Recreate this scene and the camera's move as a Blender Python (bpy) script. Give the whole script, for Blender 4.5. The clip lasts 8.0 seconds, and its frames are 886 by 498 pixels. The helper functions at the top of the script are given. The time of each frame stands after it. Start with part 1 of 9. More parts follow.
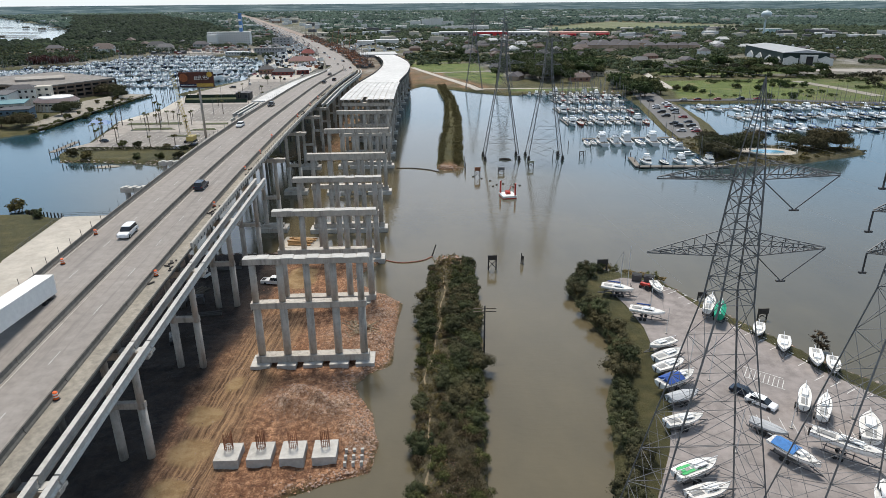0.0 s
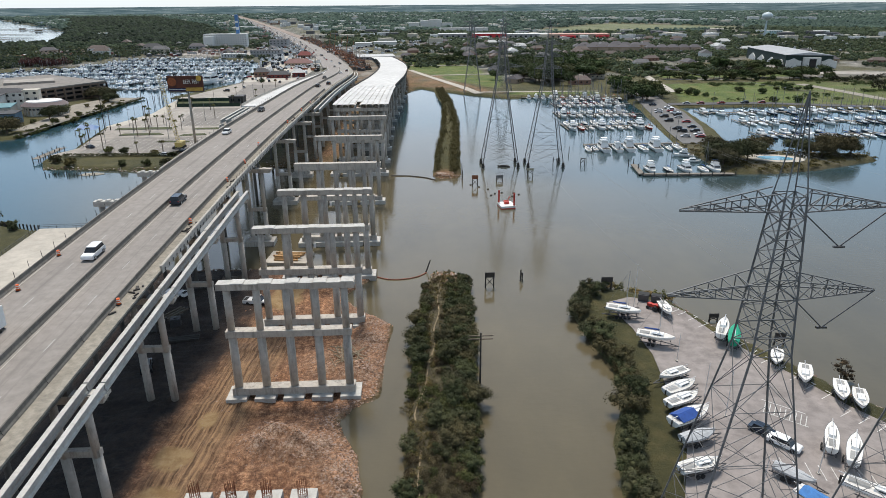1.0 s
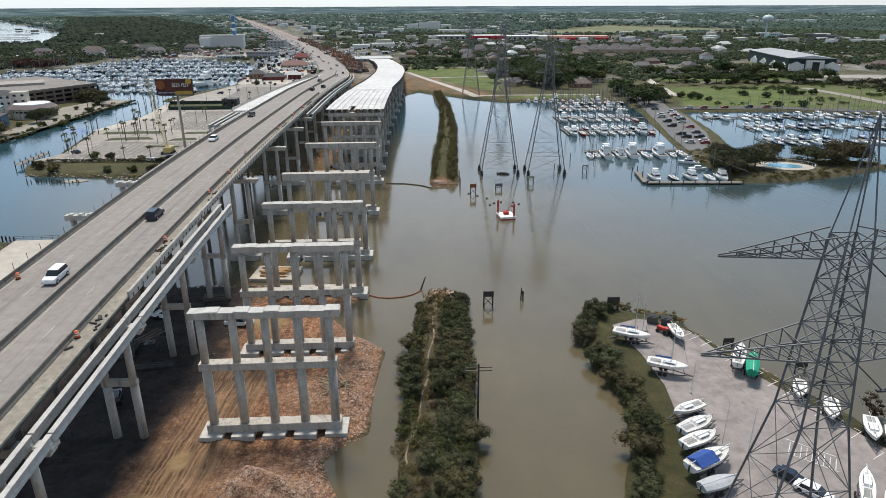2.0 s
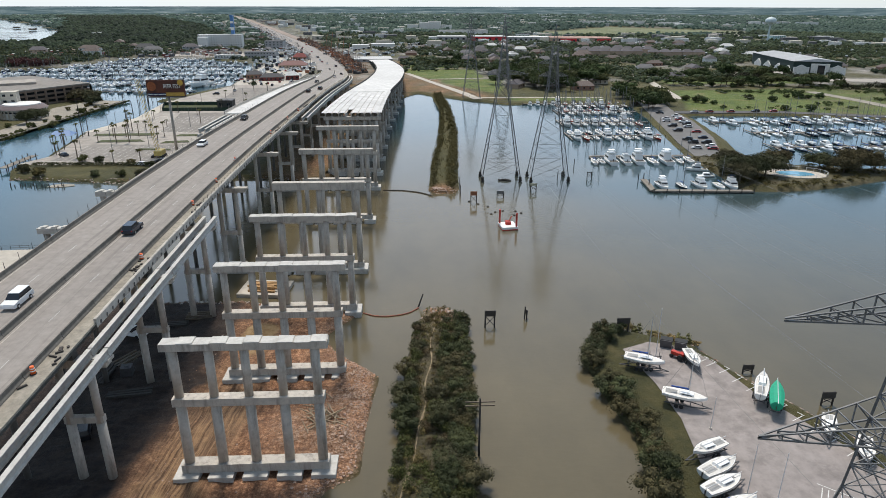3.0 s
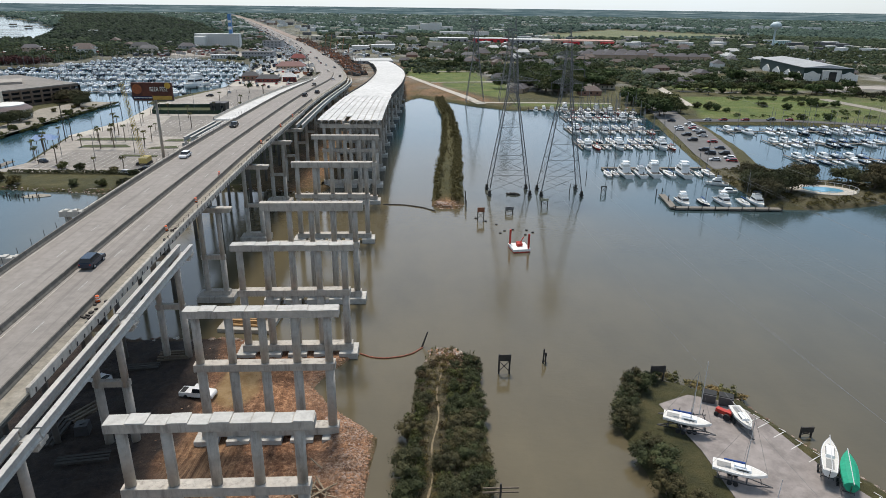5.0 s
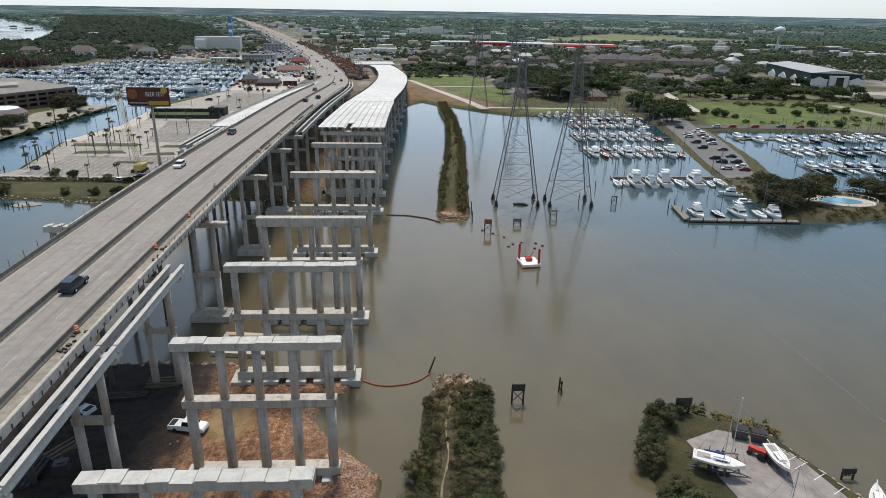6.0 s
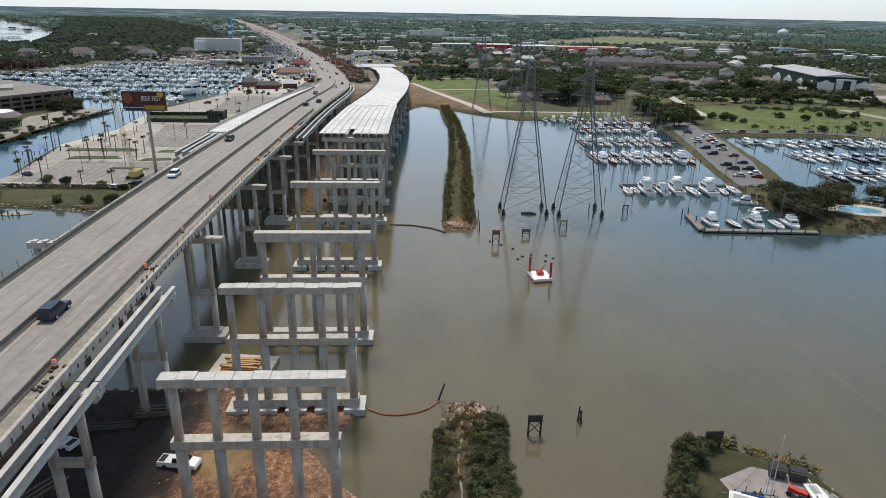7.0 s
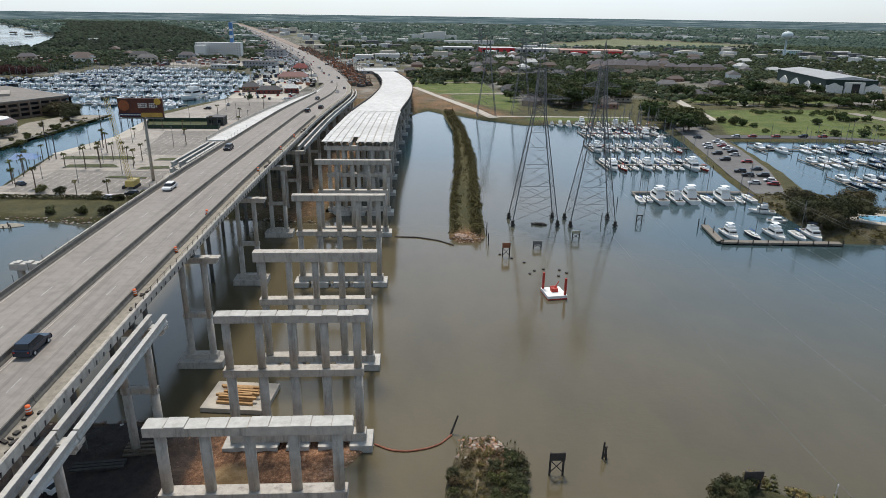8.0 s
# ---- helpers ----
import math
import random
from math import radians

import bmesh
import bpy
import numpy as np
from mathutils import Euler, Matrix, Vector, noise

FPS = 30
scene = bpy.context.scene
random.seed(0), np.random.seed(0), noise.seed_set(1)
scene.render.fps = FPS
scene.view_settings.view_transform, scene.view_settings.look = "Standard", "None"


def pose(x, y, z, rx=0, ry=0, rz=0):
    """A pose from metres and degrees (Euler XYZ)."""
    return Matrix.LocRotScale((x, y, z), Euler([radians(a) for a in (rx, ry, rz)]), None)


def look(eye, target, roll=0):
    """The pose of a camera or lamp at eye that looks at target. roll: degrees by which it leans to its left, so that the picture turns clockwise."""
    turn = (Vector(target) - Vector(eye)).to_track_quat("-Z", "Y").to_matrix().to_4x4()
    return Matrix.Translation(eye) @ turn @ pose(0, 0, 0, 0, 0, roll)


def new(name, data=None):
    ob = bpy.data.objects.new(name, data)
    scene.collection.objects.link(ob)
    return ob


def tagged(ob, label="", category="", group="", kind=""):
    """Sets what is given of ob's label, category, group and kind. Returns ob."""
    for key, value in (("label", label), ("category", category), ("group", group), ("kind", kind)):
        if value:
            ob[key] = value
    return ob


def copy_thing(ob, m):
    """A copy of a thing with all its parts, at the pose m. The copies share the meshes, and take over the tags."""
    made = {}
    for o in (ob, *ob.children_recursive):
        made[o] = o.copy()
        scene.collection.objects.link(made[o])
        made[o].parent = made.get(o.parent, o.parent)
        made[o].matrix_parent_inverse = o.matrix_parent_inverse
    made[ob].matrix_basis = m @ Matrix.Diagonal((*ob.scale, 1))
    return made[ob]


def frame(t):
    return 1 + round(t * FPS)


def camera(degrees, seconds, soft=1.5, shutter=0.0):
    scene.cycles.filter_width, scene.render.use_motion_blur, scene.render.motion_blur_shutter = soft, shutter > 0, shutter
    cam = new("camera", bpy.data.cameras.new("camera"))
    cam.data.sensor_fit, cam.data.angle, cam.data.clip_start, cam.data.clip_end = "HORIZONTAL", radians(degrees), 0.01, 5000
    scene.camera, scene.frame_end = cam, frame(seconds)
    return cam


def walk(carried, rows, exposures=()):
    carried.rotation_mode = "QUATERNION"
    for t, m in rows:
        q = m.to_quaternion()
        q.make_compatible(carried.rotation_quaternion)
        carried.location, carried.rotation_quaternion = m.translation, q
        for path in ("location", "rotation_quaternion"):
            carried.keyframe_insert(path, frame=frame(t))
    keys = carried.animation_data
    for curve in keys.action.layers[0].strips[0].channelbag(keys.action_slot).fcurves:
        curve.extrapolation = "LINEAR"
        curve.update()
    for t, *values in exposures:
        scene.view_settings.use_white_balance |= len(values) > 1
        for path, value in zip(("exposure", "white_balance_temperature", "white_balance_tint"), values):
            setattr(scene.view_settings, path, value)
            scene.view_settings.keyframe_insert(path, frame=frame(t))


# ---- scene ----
cam = camera(68.9, 8.0, soft=0.65)
PATH = [
    (0, (-5.723, -1.222, 61.497), (-5.64, 0.643, 60.779), -0.4),
    (0.5, (-4.822, 3.644, 61.481), (-4.738, 5.509, 60.766), -0.5),
    (1, (-4.103, 8.492, 61.464), (-4.018, 10.359, 60.75), -0.4),
    (1.5, (-3.551, 13.299, 61.455), (-3.463, 15.166, 60.744), -0.3),
    (3, (-2.557, 27.175, 61.413), (-2.465, 29.043, 60.704), 0.1),
    (3.5, (-2.608, 31.57, 61.341), (-2.514, 33.438, 60.633), 0.4),
    (4, (-2.854, 35.928, 61.258), (-2.759, 37.796, 60.55), 0.5),
    (4.5, (-3.201, 40.208, 61.203), (-3.104, 42.076, 60.495), 0.6),
    (6, (-4.803, 52.771, 61.275), (-4.705, 54.643, 60.578), 0.9),
    (6.5, (-5.484, 56.865, 61.3), (-5.386, 58.738, 60.605), 1.0),
    (7, (-6.24, 60.828, 61.306), (-6.141, 62.702, 60.614), 1.0),
    (7.5, (-6.921, 64.914, 61.361), (-6.825, 66.789, 60.673), 0.9),
    (8, (-7.561, 69.069, 61.44), (-7.467, 70.946, 60.756), 0.8),
]
walk(cam, [(t, look(eye, target, roll)) for t, eye, target, roll in PATH],
     exposures=[(0.0, 0.05), (3.0, 0.02), (5.0, -0.02), (8.0, -0.09)])

# ---------------------------------------------------------------- world, sun
SUN_AZ, SUN_EL = -8.0, 66.0      # degrees from +y (towards +x), above the horizon
world = bpy.data.worlds.new("sky")
scene.world = world
world.use_nodes = True
wn = world.node_tree.nodes
sky = wn.new("ShaderNodeTexSky")
sky.sky_type = "NISHITA"
sky.sun_disc = False
sky.sun_elevation = radians(SUN_EL)
sky.sun_rotation = radians(SUN_AZ)
sky.air_density, sky.dust_density, sky.ozone_density = 1.0, 0.3, 1.6
wn["Background"].inputs["Strength"].default_value = 0.10
cloud = wn.new("ShaderNodeTexNoise")
cloud.inputs["Scale"].default_value, cloud.inputs["Detail"].default_value, cloud.inputs["Roughness"].default_value = 2.2, 5.0, 0.55
way = wn.new("ShaderNodeTexCoord")
world.node_tree.links.new(way.outputs["Generated"], cloud.inputs["Vector"])
veil = wn.new("ShaderNodeMapRange")
veil.inputs[1].default_value, veil.inputs[2].default_value, veil.inputs[3].default_value, veil.inputs[4].default_value = 0.35, 0.7, 0.68, 0.94
world.node_tree.links.new(cloud.outputs["Fac"], veil.inputs[0])
thin = wn.new("ShaderNodeMix")
thin.data_type = "RGBA"
up = wn.new("ShaderNodeSeparateXYZ")
world.node_tree.links.new(way.outputs["Generated"], up.inputs[0])
tall = wn.new("ShaderNodeValToRGB")
tall.color_ramp.elements[0].position, tall.color_ramp.elements[0].color = 0.0, (8.3, 9.3, 10.1, 1.0)
tall.color_ramp.elements[1].position, tall.color_ramp.elements[1].color = 0.36, (8.0, 9.15, 10.8, 1.0)
low = tall.color_ramp.elements.new(0.10)
low.color = (11.0, 12.2, 13.8, 1.0)
high = tall.color_ramp.elements.new(0.85)
high.color = (2.9, 3.4, 4.1, 1.0)
world.node_tree.links.new(up.outputs["Z"], tall.inputs[0])
world.node_tree.links.new(tall.outputs[0], thin.inputs[7])
# the sky is bluer on both sides of the sun, above the haze
apart = wn.new("ShaderNodeMath")
apart.operation = "ABSOLUTE"
world.node_tree.links.new(up.outputs["X"], apart.inputs[0])
wide = wn.new("ShaderNodeMapRange")
wide.inputs[1].default_value, wide.inputs[2].default_value, wide.inputs[3].default_value, wide.inputs[4].default_value = 0.16, 0.55, 0.0, 1.0
world.node_tree.links.new(apart.outputs[0], wide.inputs[0])
over = wn.new("ShaderNodeMapRange")
over.inputs[1].default_value, over.inputs[2].default_value, over.inputs[3].default_value, over.inputs[4].default_value = 0.04, 0.15, 0.0, 1.0
world.node_tree.links.new(up.outputs["Z"], over.inputs[0])
bluer = wn.new("ShaderNodeMath")
bluer.operation = "MULTIPLY"
world.node_tree.links.new(wide.outputs[0], bluer.inputs[0])
world.node_tree.links.new(over.outputs[0], bluer.inputs[1])
world.node_tree.links.new(veil.outputs[0], thin.inputs[0])
world.node_tree.links.new(sky.outputs[0], thin.inputs[6])
# the sky is brighter on the sun's side
glow = wn.new("ShaderNodeVectorMath")
glow.operation = "DOT_PRODUCT"
glow.inputs[1].default_value = (math.sin(radians(SUN_AZ)) * math.cos(radians(SUN_EL)), math.cos(radians(SUN_AZ)) * math.cos(radians(SUN_EL)), math.sin(radians(SUN_EL)))
world.node_tree.links.new(way.outputs["Generated"], glow.inputs[0])
side = wn.new("ShaderNodeMapRange")
side.inputs[1].default_value, side.inputs[2].default_value, side.inputs[3].default_value, side.inputs[4].default_value = -0.4, 0.75, 0.5, 1.32
world.node_tree.links.new(glow.outputs["Value"], side.inputs[0])
lit = wn.new("ShaderNodeVectorMath")
lit.operation = "SCALE"
blue = wn.new("ShaderNodeMix")
blue.data_type, blue.blend_type = "RGBA", "MULTIPLY"
blue.inputs[7].default_value = (0.60, 0.735, 0.84, 1.0)
world.node_tree.links.new(bluer.outputs[0], blue.inputs[0])
world.node_tree.links.new(thin.outputs[2], blue.inputs[6])
world.node_tree.links.new(blue.outputs[2], lit.inputs[0])
world.node_tree.links.new(side.outputs[0], lit.inputs["Scale"])
world.node_tree.links.new(lit.outputs[0], wn["Background"].inputs["Color"])
sun = new("sun", bpy.data.lights.new("sun", "SUN"))
sun.data.energy, sun.data.angle, sun.data.color = 3.85, radians(12), (1.0, 0.93, 0.835)
az, el = radians(SUN_AZ), radians(SUN_EL)
sun.matrix_world = look((200 * math.sin(az) * math.cos(el), 200 * math.cos(az) * math.cos(el), 200 * math.sin(el)), (0, 0, 0))


# ---------------------------------------------------------------- materials
def ramp(nt, fac, stops):
    r = nt.nodes.new("ShaderNodeValToRGB")
    while len(r.color_ramp.elements) < len(stops):
        r.color_ramp.elements.new(0.5)
    for e, (p, c) in zip(r.color_ramp.elements, stops):
        e.position, e.color = p, (*c, 1.0)
    nt.links.new(fac, r.inputs[0])
    return r.outputs[0]


def noise_tex(nt, scale, detail=4.0, rough=0.6, vec=None, stretch=None):
    n = nt.nodes.new("ShaderNodeTexNoise")
    n.inputs["Scale"].default_value, n.inputs["Detail"].default_value, n.inputs["Roughness"].default_value = scale, detail, rough
    if vec is None:
        vec = nt.nodes.new("ShaderNodeNewGeometry").outputs["Position"]
    if stretch:
        m = nt.nodes.new("ShaderNodeVectorMath")
        m.operation = "MULTIPLY"
        m.inputs[1].default_value = stretch
        nt.links.new(vec, m.inputs[0])
        vec = m.outputs[0]
    nt.links.new(vec, n.inputs["Vector"])
    return n.outputs["Fac"]


def mixc(nt, fac, a, b, mode="MIX"):
    m = nt.nodes.new("ShaderNodeMix")
    m.data_type, m.blend_type = "RGBA", mode
    for sock, val in ((m.inputs[0], fac), (m.inputs[6], a), (m.inputs[7], b)):
        if isinstance(val, (int, float)):
            sock.default_value = val
        elif isinstance(val, tuple):
            sock.default_value = (*val, 1.0)
        else:
            nt.links.new(val, sock)
    return m.outputs[2]


def shade(c, k):
    return tuple(min(1.0, v * k) for v in c)


def material(name, color, rough=0.7, metal=0.0, var=0.25, scale=1.5, big=0.12, bump=0.2, fine=8.0, obj_random=0.0,
             streak=None, stain=None, stain_amount=0.5, ior=None):
    """A surface with grain at a fine and a broad scale, in metres of the world."""
    m = bpy.data.materials.new(name)
    m.use_nodes = True
    nt = m.node_tree
    p = nt.nodes["Principled BSDF"]
    p.inputs["Roughness"].default_value, p.inputs["Metallic"].default_value = rough, metal
    if ior:
        p.inputs["IOR"].default_value = ior
    a = ramp(nt, noise_tex(nt, scale, 5, 0.65), [(0.3, shade(color, 1 - var)), (0.7, shade(color, 1 + var))])
    b = ramp(nt, noise_tex(nt, big, 3, 0.6), [(0.35, (1 - var * 0.8,) * 3), (0.65, (1.0,) * 3)])
    col = mixc(nt, 0.8, a, b, "MULTIPLY")
    if stain:
        s = ramp(nt, noise_tex(nt, scale * 0.6, 6, 0.7, stretch=streak or (1, 1, 1)), [(0.5, (0, 0, 0)), (0.68, (1, 1, 1))])
        k = nt.nodes.new("ShaderNodeMath")
        k.operation = "MULTIPLY"
        k.inputs[1].default_value = stain_amount
        nt.links.new(s, k.inputs[0])
        col = mixc(nt, k.outputs[0], col, stain)
    if obj_random:
        info = nt.nodes.new("ShaderNodeObjectInfo")
        r = ramp(nt, info.outputs["Random"], [(0.0, (1 - obj_random,) * 3), (1.0, (1 + 0.0,) * 3)])
        col = mixc(nt, 1.0, col, r, "MULTIPLY")
    nt.links.new(col, p.inputs["Base Color"])
    if bump:
        bn = nt.nodes.new("ShaderNodeBump")
        bn.inputs["Strength"].default_value, bn.inputs["Distance"].default_value = bump, 0.05
        nt.links.new(noise_tex(nt, fine, 4, 0.7), bn.inputs["Height"])
        nt.links.new(bn.outputs[0], p.inputs["Normal"])
    return m


def foliage(name, dark, light, scale=0.5):
    m = bpy.data.materials.new(name)
    m.use_nodes = True
    nt = m.node_tree
    p = nt.nodes["Principled BSDF"]
    p.inputs["Roughness"].default_value = 0.85
    p.inputs["Specular IOR Level"].default_value = 0.15
    geo = nt.nodes.new("ShaderNodeNewGeometry")
    isl = ramp(nt, geo.outputs["Random Per Island"], [(0.0, dark), (1.0, light)])
    info = nt.nodes.new("ShaderNodeObjectInfo")
    tint = ramp(nt, info.outputs["Random"], [(0.0, (0.62, 0.72, 0.6)), (0.35, (0.95, 1.1, 0.9)), (0.7, (1.05, 1.0, 0.95)), (1.0, (1.22, 1.05, 0.9))])
    broad = ramp(nt, noise_tex(nt, scale, 3), [(0.35, (0.6, 0.62, 0.6)), (0.65, (1.15, 1.12, 1.0))])
    nt.links.new(mixc(nt, 1.0, mixc(nt, 1.0, isl, tint, "MULTIPLY"), broad, "MULTIPLY"), p.inputs["Base Color"])
    p.inputs["Transmission Weight"].default_value = 0.0
    return m


CONCRETE = material("concrete", (0.50, 0.46, 0.405), 0.85, var=0.16, scale=0.9, stain=(0.19, 0.172, 0.15), streak=(2.0, 2.0, 0.3), stain_amount=0.7, obj_random=0.12)
CONCRETE_NEW = material("new_concrete", (0.49, 0.475, 0.44), 0.8, var=0.14, scale=1.2, stain=(0.30, 0.28, 0.25), stain_amount=0.55, obj_random=0.06)
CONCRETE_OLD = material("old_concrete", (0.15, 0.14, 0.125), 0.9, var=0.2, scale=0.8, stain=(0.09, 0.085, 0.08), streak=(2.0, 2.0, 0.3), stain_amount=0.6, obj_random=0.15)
PANEL = material("deck_panel", (0.63, 0.62, 0.60), 0.8, var=0.18, scale=0.5, big=0.03, stain=(0.38, 0.37, 0.345), stain_amount=0.6, obj_random=0.15)
BARRIER = material("barrier_concrete", (0.165, 0.152, 0.132), 0.9, var=0.25, scale=1.4, stain=(0.11, 0.10, 0.09), streak=(1, 1, 0.4), stain_amount=0.6, obj_random=0.2)
ROADTOP = material("road_concrete", (0.265, 0.238, 0.214), 0.85, var=0.16, scale=0.7, big=0.05, stain=(0.16, 0.142, 0.128), streak=(2.6, 0.05, 1), stain_amount=0.75, bump=0.1)
SHOULDER = material("dirty_shoulder", (0.29, 0.262, 0.215), 0.95, var=0.3, scale=1.2, stain=(0.22, 0.19, 0.15), streak=(1.5, 0.2, 1))
ASPHALT = material("asphalt", (0.085, 0.081, 0.080), 0.9, var=0.2, scale=0.8, big=0.03)
LOT = material("parking_concrete", (0.345, 0.310, 0.270), 0.9, var=0.2, scale=0.35, big=0.03, stain=(0.16, 0.145, 0.13), stain_amount=0.6)
YARD = material("yard_asphalt", (0.27, 0.238, 0.222), 0.92, var=0.2, scale=0.5, big=0.06, stain=(0.15, 0.13, 0.12), stain_amount=0.75)
BAYS = material("worn_bay_concrete", (0.232, 0.210, 0.186), 0.92, var=0.25, scale=0.5, big=0.04, stain=(0.12, 0.11, 0.10), stain_amount=0.6)
PALE = material("pale_paving", (0.45, 0.41, 0.35), 0.9, var=0.16, scale=0.4, big=0.04, stain=(0.33, 0.295, 0.25), stain_amount=0.5)
LINE = material("white_line", (0.62, 0.61, 0.58), 0.8, var=0.25, scale=2.0)
STEEL = material("galvanised_steel", (0.165, 0.167, 0.170), 0.6, 0.2, var=0.2, scale=1.0, obj_random=0.1)
DARKSTEEL = material("dark_steel", (0.10, 0.10, 0.105), 0.55, 0.6, var=0.2)
WIRE = material("wire", (0.21, 0.21, 0.21), 0.7, 0.0, var=0.05, bump=0)
RUST = material("rust", (0.28, 0.11, 0.055), 0.85, var=0.35, scale=2.0)
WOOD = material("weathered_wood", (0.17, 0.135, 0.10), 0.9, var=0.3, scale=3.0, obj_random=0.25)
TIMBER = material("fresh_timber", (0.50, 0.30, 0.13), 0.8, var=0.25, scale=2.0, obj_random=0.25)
DOCKWOOD = material("dock_boards", (0.22, 0.195, 0.165), 0.9, var=0.2, scale=1.0, obj_random=0.15)
DARKWOOD = material("dark_piling", (0.055, 0.048, 0.042), 0.9, var=0.3, scale=2.0)
ROCK = material("riprap_stone", (0.36, 0.29, 0.24), 0.95, var=0.35, scale=2.0, obj_random=0.4)
PINKROCK = material("pink_rubble", (0.46, 0.33, 0.26), 0.95, var=0.3, scale=2.0, obj_random=0.3)
WHITEHULL = material("white_gelcoat", (0.86, 0.855, 0.83), 0.3, var=0.06, scale=1.0, bump=0.0, obj_random=0.12)
COCKPIT = material("grey_cockpit", (0.34, 0.335, 0.32), 0.7, var=0.2, scale=3.0, obj_random=0.3)
TARPGREY = material("grey_tarpaulin", (0.42, 0.43, 0.44), 0.8, var=0.15, scale=2.0)
SKYTARP = material("pale_blue_tarpaulin", (0.05, 0.20, 0.50), 0.75, var=0.2, scale=2.0)
DECKCREAM = material("cream_deck", (0.74, 0.71, 0.66), 0.6, var=0.12, scale=2.0, bump=0.05, obj_random=0.2)
GLASSDARK = material("dark_window", (0.02, 0.024, 0.03), 0.12, var=0.1, bump=0.0)
BLUECANVAS = material("blue_canvas", (0.02, 0.07, 0.28), 0.8, var=0.2, scale=2.0)
TEALCANVAS = material("green_cover", (0.004, 0.30, 0.17), 0.7, var=0.15, scale=2.0)
GREENSTRIPE = material("bright_green_paint", (0.05, 0.40, 0.12), 0.5, var=0.1)
REDPAINT = material("red_paint", (0.45, 0.035, 0.02), 0.5, var=0.15, scale=1.5)
ORANGE = material("orange_plastic", (0.75, 0.13, 0.02), 0.55, var=0.1)
WHITEPAINT = material("white_paint", (0.78, 0.77, 0.74), 0.55, var=0.08, scale=1.2)
BLACKRUBBER = material("black_rubber", (0.02, 0.02, 0.02), 0.8, var=0.2)
ALU = material("aluminium_mast", (0.62, 0.62, 0.62), 0.5, 0.1, var=0.1, bump=0)
MASTGREY = material("grey_mast", (0.19, 0.19, 0.19), 0.5, 0.1, var=0.1, bump=0)
YELLOW = material("yellow_crane_paint", (0.60, 0.45, 0.14), 0.5, var=0.2)
BARK = material("bark", (0.13, 0.10, 0.075), 0.95, var=0.3, scale=3.0)
LEAF = foliage("dark_leaves", (0.055, 0.056, 0.034), (0.100, 0.098, 0.059), 0.35)
LEAF_OLIVE = foliage("olive_leaves", (0.055, 0.054, 0.022), (0.135, 0.125, 0.060))
LEAF_BROWN = foliage("brown_scrub", (0.050, 0.036, 0.024), (0.120, 0.085, 0.058))
LEAF_TREE = foliage("tree_leaves", (0.034, 0.046, 0.022), (0.085, 0.105, 0.048))
LEAF_FAR = foliage("wood_canopy", (0.022, 0.033, 0.023), (0.060, 0.078, 0.048), 0.006)
LEAF_FOREST = foliage("forest_canopy", (0.011, 0.019, 0.014), (0.031, 0.046, 0.029), 0.008)
# far crowns: distance haze is mixed into this paler, bluer leaf colour
LEAF_HAZE = foliage("haze_tinted_canopy", (0.040, 0.066, 0.066), (0.088, 0.122, 0.116), 0.004)
LEAF_PALM = foliage("palm_fronds", (0.03, 0.04, 0.015), (0.10, 0.10, 0.045))
REED = foliage("dry_grass", (0.12, 0.10, 0.05), (0.27, 0.22, 0.12))


def wall_paint(name, c):
    return material(name, c, 0.8, var=0.10, scale=0.5, big=0.05, bump=0.05, obj_random=0.12)


def roof_mat(name, c):
    return material(name, c, 0.85, var=0.2, scale=0.8, big=0.06, bump=0.1, obj_random=0.25)


WALLS = [wall_paint("cream_wall", (0.55, 0.50, 0.42)), wall_paint("white_wall", (0.72, 0.71, 0.68)), wall_paint("tan_wall", (0.42, 0.32, 0.24)),
         wall_paint("grey_wall", (0.36, 0.36, 0.36)), wall_paint("brick_wall", (0.27, 0.15, 0.11))]
ROOFS = [roof_mat("grey_shingle", (0.13, 0.127, 0.13)), roof_mat("brown_shingle", (0.13, 0.10, 0.088)), roof_mat("pale_metal_roof", (0.60, 0.60, 0.59)),
         roof_mat("dark_shingle", (0.07, 0.07, 0.075)), roof_mat("mauve_shingle", (0.098, 0.090, 0.098))]
REDROOF = roof_mat("red_roof", (0.20, 0.045, 0.04))
REDSIGN = material("red_fascia", (0.50, 0.02, 0.03), 0.6, var=0.08, bump=0)
GREENWALL = wall_paint("dark_green_metal", (0.020, 0.042, 0.037))
CARS = [material("car_white", (0.75, 0.75, 0.75), 0.3, var=0.03, bump=0), material("car_black", (0.02, 0.02, 0.022), 0.25, var=0.05, bump=0),
        material("car_silver", (0.50, 0.51, 0.52), 0.3, 0.1, var=0.03, bump=0), material("car_blue", (0.013, 0.024, 0.045), 0.25, var=0.05, bump=0),
        material("car_red", (0.30, 0.02, 0.02), 0.3, var=0.05, bump=0)]


